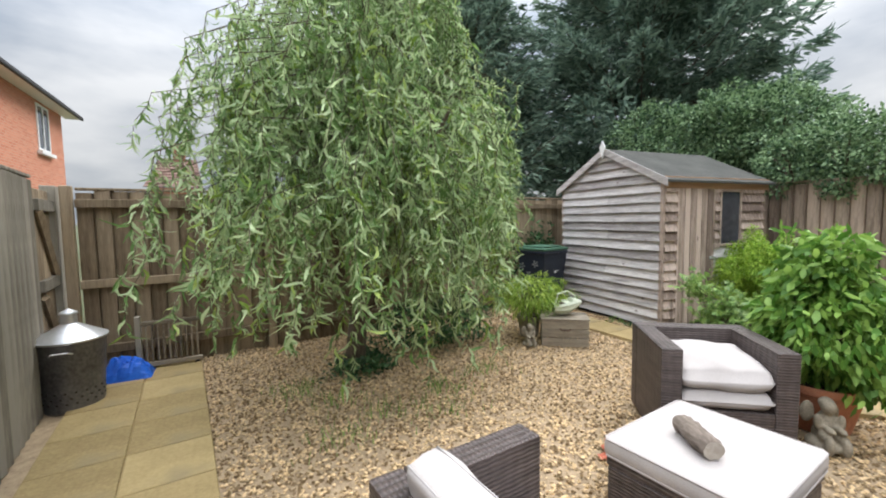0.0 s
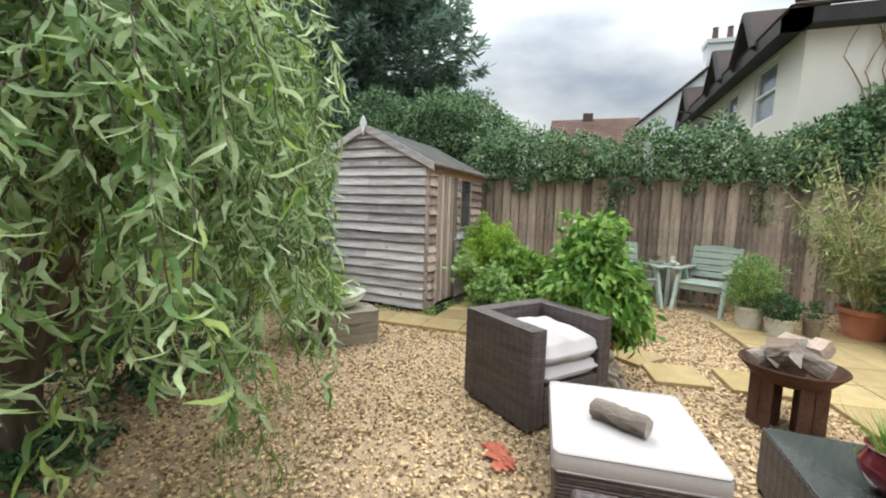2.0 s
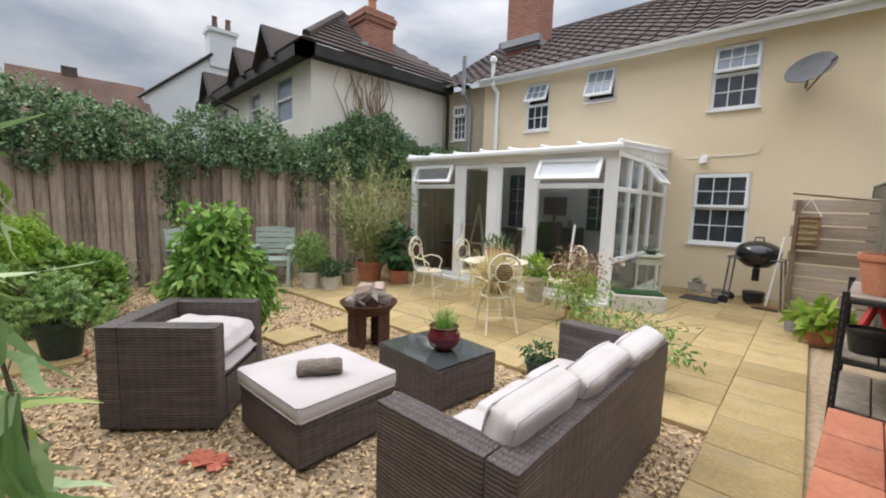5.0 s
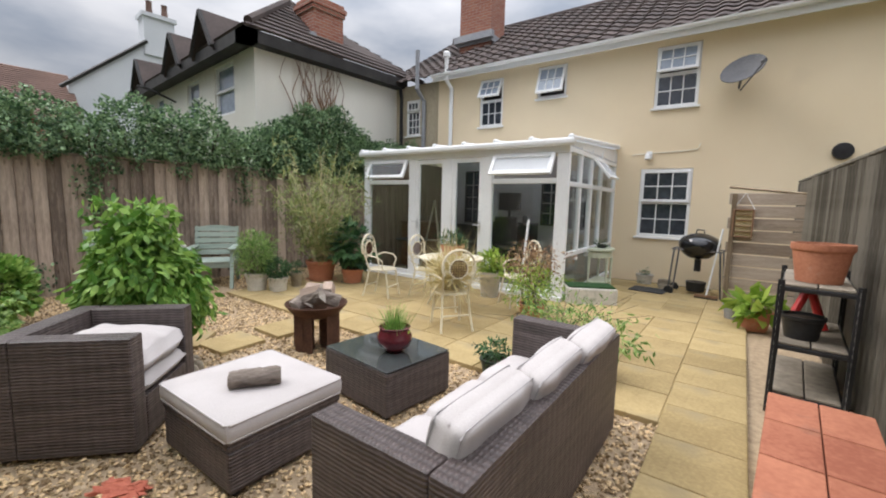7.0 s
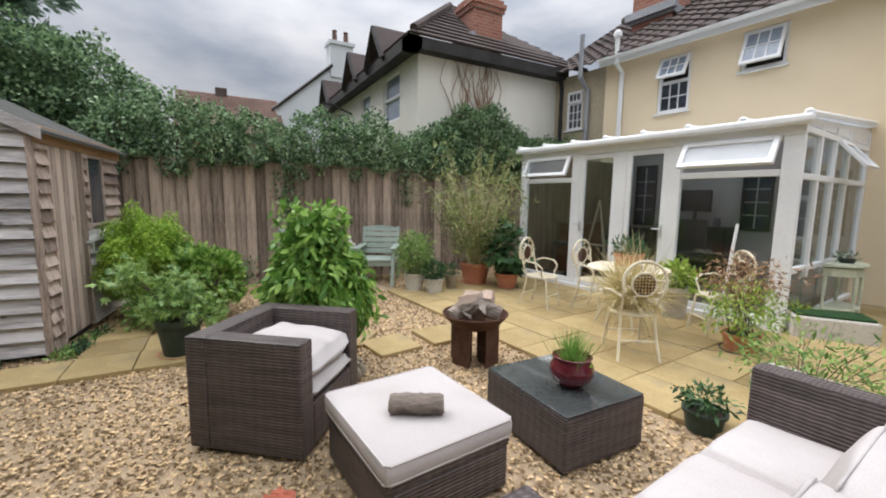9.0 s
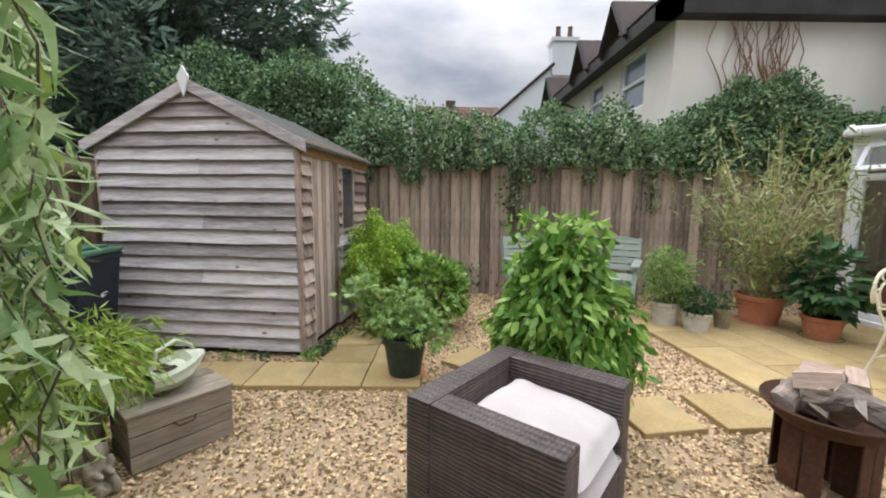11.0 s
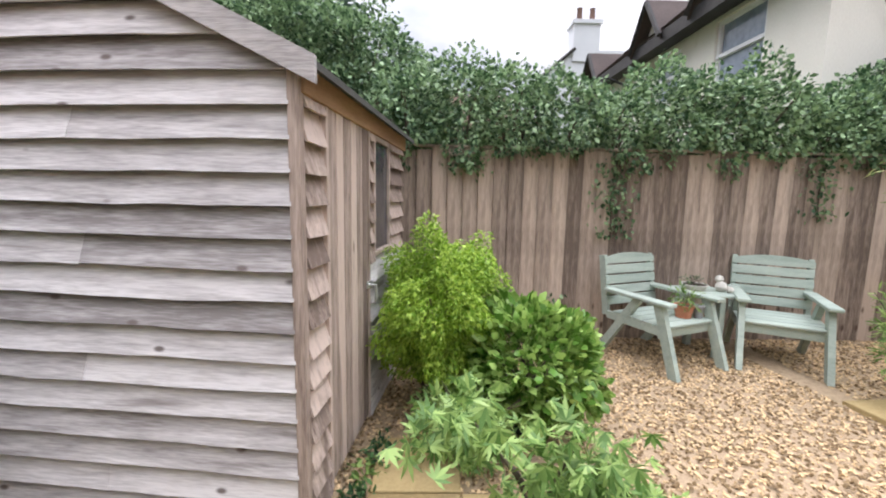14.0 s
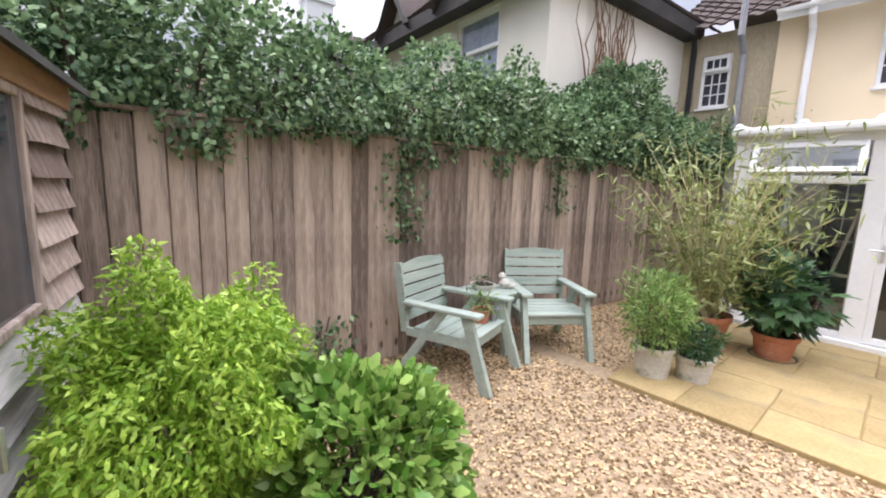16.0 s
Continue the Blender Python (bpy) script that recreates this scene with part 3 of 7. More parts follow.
roof = part("roof", tiled_slope(-3.3, 6.74, HOUSE_Y + 0.3, 4.62, -10.4, 7.0), M_tile, house, "brown interlocking tiles")
part("roof_old", tiled_slope(6.76, 8.6, HOUSE_Y + 0.25, 4.6, -10.4, 6.9, tile=0.26), M_tile, house)
part("roof_back", Shape().add([(-3.3, -10.4, 7.0), (8.6, -10.4, 7.0), (8.6, -14, 4.4), (-3.3, -14, 4.4)], [(0, 1, 2, 3)]), M_tile, house)
part("ridge", Shape().tube([(-3.3, -10.4, 7.01), (8.6, -10.4, 6.95)], 0.12, 8), M_tile, house)
part("soffit", Shape().box(-3.2, 6.74, HOUSE_Y, HOUSE_Y + 0.24, 4.55, 4.60), M_white, house)
part("fascia", Shape().box(-3.3, 6.74, HOUSE_Y + 0.24, HOUSE_Y + 0.27, 4.47, 4.64), M_white, house)


def half_pipe(p0, p1, r=0.06):
    s = Shape()
    d = (Vector(p1) - Vector(p0)).normalized()
    u = d.cross(Vector((0, 0, 1))).normalized()
    ring = [(math.cos(math.pi * (1 + k / 6)) * r, math.sin(math.pi * (1 + k / 6)) * r) for k in range(7)] + [(math.cos(math.pi * (2 - k / 6)) * (r - .006), math.sin(math.pi * (2 - k / 6)) * (r - .006)) for k in range(7)]
    v = [Vector(p) + u * a + Vector((0, 0, b)) for p in (p0, p1) for a, b in ring]
    n = len(ring)
    return s.add(v, [(k, (k + 1) % n, n + (k + 1) % n, n + k) for k in range(n)])


part("gutter", half_pipe((-3.3, HOUSE_Y + 0.34, 4.63), (6.74, HOUSE_Y + 0.34, 4.60)), M_white, house)
part("downpipe", Shape().tube([(6.3, HOUSE_Y + 0.3, 5.0), (6.3, HOUSE_Y + 0.3, 4.45), (6.3, HOUSE_Y + 0.06, 4.3), (6.3, HOUSE_Y + 0.06, 2.3), (6.3, HOUSE_Y + 0.06, 0)], 0.05, 10), M_white, house)
part("soil_pipe_cap", Shape().lathe([(0.05, 0), (0.085, 0.01), (0.085, 0.1), (0.05, 0.14), (0, 0.15)], 12, c=(6.3, HOUSE_Y + 0.3, 4.98)), M_white, house)
part("soil_pipe", Shape().tube([(7.2, HOUSE_Y + 0.32, 5.3), (7.2, HOUSE_Y + 0.32, 4.35), (7.2, HOUSE_Y + 0.02, 4.1), (7.2, HOUSE_Y + 0.02, 0)], 0.055, 10), M_lead, house)
part("gutter_corner", Shape().tube([(8.02, HOUSE_Y + 0.05, 4.6), (8.02, HOUSE_Y - 0.02, 4.3), (8.02, HOUSE_Y - 0.02, 0)], 0.05, 8), M_black, house)


def chimney(parent, x, y, z0, z1, sx, sy, pot=True):
    c = part("chimney", Shape().box(x - sx, x + sx, y - sy, y + sy, z0, z1).box(x - sx - .04, x + sx + .04, y - sy - .04, y + sy + .04, z1, z1 + 0.1).box(x - sx - .07, x + sx + .07, y - sy - .07, y + sy + .07, z1 + .1, z1 + 0.2).box(x - sx - .02, x + sx + .02, y - sy - .02, y + sy + .02, z1 + .2, z1 + .3), M_brick, parent, "red brick chimney stack")
    part("lead_flashing", Shape().box(x - sx - .12, x + sx + .12, y + sy, y + sy + .14, z0 + 0.62, z0 + .8).box(x - sx - .06, x + sx + .06, y - sy - .06, y + sy + .06, z0 + 0.55, z0 + .74), M_lead, c)
    if pot:
        part("chimney_pot", Shape().lathe([(0.13, 0), (0.11, 0.1), (0.1, 0.4), (0.14, 0.42), (0.14, 0.48), (0, 0.48)], 12, c=(x, y, z1 + .3)), M_terra, c)
    return c


chimney(house, 6.62, -8.9, 5.35, 8.0, 0.5, 0.4, False)


def sash_bars(s, x0, x1, z0, z1, y, cols, rows, r=0.009):
    for i in range(1, cols):
        x = x0 + (x1 - x0) * i / cols
        s.box(x - r, x + r, y - 0.008, y + 0.012, z0, z1)
    for j in range(1, rows):
        z = z0 + (z1 - z0) * j / rows
        s.box(x0, x1, y - 0.008, y + 0.012, z - r, z + r)


def ring_frame(x0, x1, z0, z1, t, y0, y1):
    s = Shape()
    s.box(x0, x0 + t, y0, y1, z0, z1, bevel=0.006); s.box(x1 - t, x1, y0, y1, z0, z1, bevel=0.006)
    s.box(x0 + t, x1 - t, y0, y1, z0, z0 + t, bevel=0.006); s.box(x0 + t, x1 - t, y0, y1, z1 - t, z1, bevel=0.006)
    return s


def house_window(name, x0, x1, z0, z1, split, open_top, bars, y=HOUSE_Y, label="white upvc window with glazing bars", pane=None):
    """split: height of the rail between the upper vent and the lower pane, or None."""
    win = thing(name, HM, label, "window", kind="structure")
    part("window_frame", ring_frame(x0, x1, z0, z1, 0.055, y - 0.09, y - 0.02), M_white, win)
    part("window_sill", Shape().box(x0 - 0.04, x1 + 0.04, y - 0.09, y + 0.05, z0 - 0.04, z0 - 0.001, bevel=0.008), M_white, win)
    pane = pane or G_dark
    zs = split if split else z0
    if split:
        part("transom", Shape().box(x0 + .055, x1 - .055, y - .085, y - .025, split - 0.03, split + 0.03), M_white, win)
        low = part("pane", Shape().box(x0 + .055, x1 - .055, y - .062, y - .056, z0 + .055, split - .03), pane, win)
        low.visible_shadow = False
        s = Shape(); sash_bars(s, x0 + .055, x1 - .055, z0 + .055, split - .03, y - .05, bars[0], bars[1])
        part("glazing_bars", s, M_white, win)
    top = z1 - 0.055
    h = top - (zs + (0.03 if split else 0.055))
    m = Matrix.Translation((0, y - 0.03, top)) @ Matrix.Rotation(radians(open_top), 4, "X")
    sash = part("sash", ring_frame(x0 + .03, x1 - .03, -h - .02, 0.02, 0.05, 0.0, 0.05), M_white, win, m=m)
    # open sashes get the pane with the sky painted into its colour
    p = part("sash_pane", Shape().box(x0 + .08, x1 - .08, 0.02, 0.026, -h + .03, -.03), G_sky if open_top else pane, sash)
    p.visible_shadow = False
    s = Shape(); sash_bars(s, x0 + .08, x1 - .08, -h + .03, -.03, 0.03, bars[2], bars[3])
    part("sash_bars", s, M_white, sash)
    # near-black sheet added in place of the room's shade
    back = part("room_shade_sheet", Shape().box(x0, x1, y - 0.26, y - 0.2, z0, z1), M_dark, win)
    return win


house_window("window_1", *WINDOWS[0][1:], 3.88, 26, (3, 2, 3, 2))
house_window("window_2", *WINDOWS[1][1:], None, 20, (3, 2, 3, 2), label="white top-hung bathroom window standing open")
house_window("window_3", *WINDOWS[2][1:], 3.92, 14, (3, 2, 3, 2))
w4 = house_window("window_4", *WINDOWS[3][1:], 1.56, 0, (3, 2, 3, 2), label="white sash-style window with curtains inside")
for x in (1.0, 1.64):
    part("curtain", Shape().box(x, x + .13, HOUSE_Y - .19, HOUSE_Y - .12, 0.92, 2.14), M_curtain, w4)
house_window("window_5", 7.38, 7.86, 3.25, 4.2, 3.9, 0, (3, 3, 3, 1), y=HOUSE_Y - 0.06, label="old white casement window in stained wall")

dish = thing("satellite_dish", HM @ Matrix.Translation((0.38, HOUSE_Y + 0.02, 3.62)), "dark grey satellite dish on the house wall", "dish")
s = Shape().lathe([(0.0, 0.0), (0.12, 0.012), (0.24, 0.05), (0.36, 0.105), (0.375, 0.11), (0.37, 0.12), (0.24, 0.065), (0.12, 0.027), (0.0, 0.015)], 28, m=Matrix.Translation((-0.05, 0.35, 0.05)) @ Vector((0.28, 0.72, 0.6)).to_track_quat("Z", "Y").to_matrix().to_4x4() @ Matrix.Scale(.84, 4))
part("reflector", s, M_dish, dish, smooth=True)
part("bracket", Shape().tube([(0, 0, -0.1), (0, 0.2, -0.12), (-0.02, 0.33, 0.02)], 0.02, 8), M_steel_dark, dish)
part("feed_arm", Shape().tube([(-0.02, 0.36, -0.22), (-0.3, 0.75, 0.1)], 0.012, 6), M_steel_dark, dish)
part("receiver", Shape().tube([(-0.3, 0.75, 0.1), (-0.26, 0.69, 0.1)], 0.03, 8), M_dish, dish)
vent = thing("wall_vent", HM @ Matrix.Translation((-1.02, HOUSE_Y, 2.4)), "round dark wall vent cowl", "vent")
part("cowl", Shape().lathe([(0.0, 0.06), (0.12, 0.05), (0.13, 0.02), (0.13, 0)], 20, m=Matrix.Rotation(radians(-90), 4, "X")), M_black, vent)
lamp = thing("security_lamp", HM @ Matrix.Translation((1.69, HOUSE_Y, 2.43)), "white outdoor sensor lamp on the wall", "wall lamp")
part("lamp_base", Shape().box(-0.05, 0.05, 0, 0.04, -0.02, 0.1, bevel=0.008), M_white, lamp)
part("lamp_head", Shape().lathe([(0.03, 0), (0.06, -0.02), (0.07, -0.1), (0.04, -0.12), (0, -0.12)], 14, c=(0, 0.09, 0.05)), M_white, lamp, smooth=True)
part("cable", Shape().tube([(0.3, 0.012, 0.04), (0, 0.012, 0.06), (-0.6, 0.012, 0.08), (-0.78, 0.012, 0.1), (-0.83, 0.012, 0.2)], 0.008, 5), M_render_white, lamp)


# ---- conservatory ----
cons = thing("conservatory", HM, "white upvc lean-to conservatory with open vents", "conservatory", kind="structure")
CX0, CX1 = 2.31, 6.40
part("base_sill", Shape().box(CX0 - .03, CX1 + .03, CONS_Y - .08, CONS_Y + .05, 0.0, 0.09, bevel=0.01), M_white, cons)
# sheet added over the cream house wall to paint in the conservatory's shade
part("shaded_lining", Shape().box(CX0 + .05, CX1 - .05, HOUSE_Y + .004, HOUSE_Y + .02, .05, 2.52), M_interior, cons, "inner wall sheet, greyed to carry the indoor shade")
part("floor", Shape().box(CX0, CX1, HOUSE_Y + .005, CONS_Y - .08, -.01, 0.05), M_interior_floor, cons)
for x0, x1 in ((2.27, 2.46), (3.52, 3.70), (4.30, 4.46), (5.10, 5.28), (6.29, 6.45)):
    part("post", Shape().box(x0, x1, CONS_Y - .07, CONS_Y + .0, .09, 2.22, bevel=0.012), M_white, cons)
part("head_beam", Shape().box(2.27, 6.45, CONS_Y - .075, CONS_Y + .005, 2.22, 2.34, bevel=0.01), M_white, cons)
part("gutter", Shape().box(2.2, 6.5, CONS_Y + .0, CONS_Y + .12, 2.32, 2.42, bevel=0.03), M_white, cons)
for a, b, open_deg in ((5.28, 6.29, 24), (2.46, 3.52, 30)):
    part("transom", Shape().box(a, b, CONS_Y - .07, CONS_Y - .005, 1.78, 1.86, bevel=0.008), M_white, cons)
    part("bottom_rail", Shape().box(a, b, CONS_Y - .07, CONS_Y - .005, .09, .17, bevel=0.008), M_white, cons)
    g = part("pane", Shape().box(a, b, CONS_Y - .04, CONS_Y - .034, .17, 1.78), G_pane, cons)
    g.visible_shadow = False
    v = part("vent_sash", ring_frame(a + .02, b - .02, -.36, 0, .06, 0, .05), M_white, cons, "open top-hung vent", m=Matrix.Translation((0, CONS_Y - .02, 2.21)) @ Matrix.Rotation(radians(open_deg), 4, "X"))
    part("vent_pane", Shape().box(a + .08, b - .08, .02, .028, -.30, -.06), G_frost if a < 3 else G_pane, v).visible_shadow = False
for a, b in ((3.70, 4.30), (4.46, 5.10)):
    d = part("french_door", ring_frame(a, b, .1, 2.21, .07, CONS_Y - .06, CONS_Y - .01), M_white, cons)
    g = part("door_pane", Shape().box(a + .07, b - .07, CONS_Y - .04, CONS_Y - .034, .17, 2.14), G_pane, d)
    g.visible_shadow = False
    hx = a + .035 if a < 4 else b - .035
    part("door_handle", Shape().box(hx - .015, hx + .015, CONS_Y - .01, CONS_Y + .004, .98, 1.16, bevel=.004).tube([(hx, CONS_Y + .004, 1.1), (hx, CONS_Y + .05, 1.1), (hx + .1, CONS_Y + .05, 1.1)], .01, 6), M_steel, d)
# side of the conservatory that faces the path
for y in (CONS_Y - .62, CONS_Y - 1.22, CONS_Y - 1.85, HOUSE_Y + .03):
    part("side_post", Shape().box(CX0 - .04, CX0 + .03, y - .03, y + .03, .6, 2.34 + (CONS_Y - y) * .06, bevel=.008), M_white, cons)
for z in (.1, .72, 1.78, 2.28):
    part("side_rail", Shape().box(CX0 - .04, CX0 + .03, HOUSE_Y, CONS_Y - .07, z - .035, z + .035, bevel=.008), M_white, cons)
part("side_pane", Shape().box(CX0 - .006, CX0, HOUSE_Y, CONS_Y - .07, .75, 2.25), G_pane, cons).visible_shadow = False
part("side_base_pane", Shape().box(CX0 - .006, CX0, HOUSE_Y, CONS_Y - .07, .13, .69), G_pane, cons).visible_shadow = False
v = part("side_vent_sash", ring_frame(-.6, .0, -.42, 0, .05, 0, .045), M_white, cons, "open side vent", m=Matrix.Translation((CX0 - .03, CONS_Y - 1.23, 2.24)) @ Matrix.Rotation(radians(90), 4, "Z") @ Matrix.Rotation(radians(40), 4, "X"))
part("side_vent_pane", Shape().box(-.55, -.05, .02, .026, -.37, -.05), G_frost, v)
part("gable_infill", Shape().add([(CX0 - .02, CONS_Y, 2.34), (CX0 - .02, HOUSE_Y, 2.34), (CX0 - .02, HOUSE_Y, 2.58), (CX0 - .02, CONS_Y, 2.40), (CX0 + .02, CONS_Y, 2.34), (CX0 + .02, HOUSE_Y, 2.34), (CX0 + .02, HOUSE_Y, 2.58), (CX0 + .02, CONS_Y, 2.40)], [(0, 1, 2, 3), (7, 6, 5, 4), (0, 3, 7, 4), (3, 2, 6, 7), (0, 4, 5, 1)]), M_white, cons)
part("end_wall", Shape().box(CX1 - .04, CX1 + .02, HOUSE_Y, CONS_Y - .08, .05, 2.34), M_fence_back, cons)
r = Shape()
r.add([(CX0 - .08, CONS_Y + .04, 2.39), (CX1 + .05, CONS_Y + .04, 2.39), (CX1 + .05, HOUSE_Y + .01, 2.60), (CX0 - .08, HOUSE_Y + .01, 2.60), (CX0 - .08, CONS_Y + .04, 2.42), (CX1 + .05, CONS_Y + .04, 2.42), (CX1 + .05, HOUSE_Y + .01, 2.63), (CX0 - .08, HOUSE_Y + .01, 2.63)], [(3, 2, 1, 0), (4, 5, 6, 7), (0, 1, 5, 4), (1, 2, 6, 5), (2, 3, 7, 6), (3, 0, 4, 7)])
part("roof_sheet", r, G_frost, cons)
for i in range(8):
    x = CX0 - .06 + i * (CX1 - CX0 + .1) / 7
    part("glazing_bar", Shape().tube([(x, CONS_Y + .06, 2.43), (x, HOUSE_Y + .02, 2.65)], .03, 6), M_white, cons)
    part("end_cap", Shape().lathe([(.045, 0), (.045, .04), (.025, .06), (0, .065)], 10, c=(x, CONS_Y + .06, 2.41)), M_white, cons)

# ---- shed ----
SW, SL, SH, SA = 1.97, 2.0, 2.02, 2.51   # width, length, eaves, apex
shed = thing("garden_shed", Matrix.Translation((4.695, 2.86, 0)) @ Matrix.Rotation(radians(-6.5), 4, "Z"), "weathered grey overlap timber garden shed with felt roof", "shed")


def lap_board(x0, x1, z, h, gap=0.0, lip=0.05, seed=0, top=1.0):
    """One overlap board in the xz plane, facing -y, with a wavy lower edge."""
    n = max(2, int((x1 - x0) / 0.12))
    v = []
    for i in range(n + 1):
        x = x0 + (x1 - x0) * i / n
        wob = 0.010 * noise.noise(Vector((x * 2.2, seed * 3.7, 0))) + 0.005 * noise.noise(Vector((x * 7, seed, 2)))
        for y, zz in ((-lip, z + wob), (-0.006, z + h + 0.012), (0.004, z + h + 0.012), (-lip + 0.013, z + wob)):
            v.append((x * (top if zz > z + h * .6 else 1.0), y, zz))
    f = []
    for i in range(n):
        for k in range(4):
            q = (k + 1) % 4
            f.append((i * 4 + k, i * 4 + 4 + k, i * 4 + 4 + q, i * 4 + q))
    f += [(3, 2, 1, 0), tuple(n * 4 + k for k in range(4))]
    return Shape().add(v, f)


GABLE = Matrix.Rotation(radians(-90), 4, "Z")      # board plane turned to face -x
step = 0.128
k = 0
z = 0.05
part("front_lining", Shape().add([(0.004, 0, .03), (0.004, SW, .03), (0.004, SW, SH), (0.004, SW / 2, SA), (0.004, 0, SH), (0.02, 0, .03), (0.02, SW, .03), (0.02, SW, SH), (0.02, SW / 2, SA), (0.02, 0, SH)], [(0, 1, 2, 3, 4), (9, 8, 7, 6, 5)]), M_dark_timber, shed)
while z < SA - 0.1:
    half = SW / 2 if z + step < SH + .05 else (SA - z - 0.04) / (SA - SH) * SW / 2
    half = min(half, SW / 2)
    if half > 0.08:
        m = Matrix.Translation((0, SW / 2, 0)) @ GABLE
        if k % 4 == 1 and half > .8:
            j = 0.05 + 0.06 * math.sin(k * 7.0)
            part("cladding_board", lap_board(-half, j - .001, z, step, seed=k), M_shed, shed, m=m)
            part("cladding_board", lap_board(j + .001, half, z, step, seed=k + 40), M_shed, shed, m=m)
        else:
            tp_ = 1.0 if half >= SW / 2 and z + step < SH else max(.05, (SA - z - step - 0.03) / (SA - SH) * SW / 2) / half
            part("cladding_board", lap_board(-half, half, z, step, seed=k, top=min(1.0, tp_)), M_shed, shed, m=m)
    z += step
    k += 1
part("corner_trim", Shape().box(-.045, .0, -.04, .008, .03, SH - .02, bevel=.004), M_shed_v, shed)
part("corner_trim", Shape().box(-.03, .012, SW - .01, SW + .03, .03, SH - .02, bevel=.004), M_shed_v, shed)
DX0, DX1, WX0, WX1, WZ0, WZ1 = 0.25, 0.90, 1.07, 1.47, 1.13, 1.86
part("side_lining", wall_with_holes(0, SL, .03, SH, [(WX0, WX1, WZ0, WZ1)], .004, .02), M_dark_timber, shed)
z, k = 0.05, 0
while z < SH - 0.1:
    part("cladding_board", lap_board(0.01, DX0 - .03, z, step, seed=k + 80), M_shed_v, shed)
    if z + step < WZ0 or z > WZ1:
        part("cladding_board", lap_board(DX1 + .03, SL - .02, z, step, seed=k + 120), M_shed, shed)
    else:
        part("cladding_board", lap_board(DX1 + .03, WX0 - .03, z, step, seed=k + 120), M_shed_v, shed)
        part("cladding_board", lap_board(WX1 + .03, SL - .02, z, step, seed=k + 140), M_shed_v, shed)
    z += step
    k += 1
door = part("door", Shape().box(DX0, DX1, -.012, .0, .1, 1.92), M_shed_v, shed, "vertical boarded door")
for i in range(6):
    w = (DX1 - DX0) / 6
    part("door_board", Shape().box(DX0 + i * w + .0055, DX0 + (i + 1) * w - .0055, -.036, -.013, .08, 1.92, bevel=.004), M_shed_v, door)
part("latch", Shape().box(DX1 - .05, DX1 + .06, -.05, -.036, .93, .97, bevel=.004).tube([(DX1 - .02, -.05, .95), (DX1 - .02, -.09, .95), (DX1 - .02, -.09, .83)], .009, 6), M_steel, door)
for x in (DX0 - .03, DX1):
    part("door_trim", Shape().box(x, x + .03, -.042, .0, .05, 1.93, bevel=.004), M_shed_v, shed)
win = part("shed_window", ring_frame(WX0 - .03, WX1 + .03, WZ0 - .03, WZ1 + .03, .035, -.04, .01), M_shed_v, shed, "small fixed window")
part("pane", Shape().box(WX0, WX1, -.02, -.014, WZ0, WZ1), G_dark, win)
part("bag_inside", Shape().box(WX0 + .05, WX1 - .08, .04, .08, WZ0, WZ0 + .22, bevel=.03), M_white, win, "white plastic bag behind the glass")
part("eaves_board", Shape().box(-.02, SL + .05, -.05, -.02, SH - .13, SH + .02, bevel=.004), M_fascia, shed, "orange-brown eaves board")
part("back_wall", Shape().box(SL - .02, SL, 0, SW, .03, SH), M_shed, shed)
part("far_wall", Shape().box(0, SL, SW - .02, SW - .001, .03, SH), M_shed, shed)
part("floor_bearer", Shape().box(0.02, SL, .02, SW - .02, 0.0, .05), M_dark_timber, shed)
rise = (SA - SH) / (SW / 2)
ov = 0.12
for sgn in (-1, 1):
    yc = SW / 2
    y_out = yc + sgn * (SW / 2 + ov)
    z_out = SA - rise * (SW / 2 + ov)
    s = Shape()
    q = [(-.07, yc, SA + .03), (SL + .08, yc, SA + .03), (SL + .08, y_out, z_out + .03), (-.07, y_out, z_out + .03)]
    s.add(q + [(x, y, z - .03) for x, y, z in q], [(0, 1, 2, 3), (7, 6, 5, 4), (0, 3, 7, 4), (3, 2, 6, 7), (1, 5, 6, 2)])
    part("roof_felt", s, M_felt, shed)
    b = Shape()
    p = [(-.085, yc, SA + .045), (-.085, y_out, z_out + .045), (-.085, y_out, z_out - .055), (-.085, yc, SA - .055)]
    b.add(p + [(-.062, y, z) for _, y, z in p], [(0, 1, 2, 3), (7, 6, 5, 4), (0, 4, 5, 1), (1, 5, 6, 2), (2, 6, 7, 3)])
    part("barge_board", b, M_shed, shed)
part("finial", Shape().add([(-.105, SW / 2, SA + .15), (-.105, SW / 2 + .055, SA + .05), (-.105, SW / 2, SA - .12), (-.105, SW / 2 - .055, SA + .05), (-.086, SW / 2, SA + .15), (-.086, SW / 2 + .055, SA + .05), (-.086, SW / 2, SA - .12), (-.086, SW / 2 - .055, SA + .05)], [(0, 1, 2, 3), (7, 6, 5, 4), (0, 4, 5, 1), (1, 5, 6, 2), (2, 6, 7, 3), (3, 7, 4, 0)]), M_white, shed, "diamond finial")

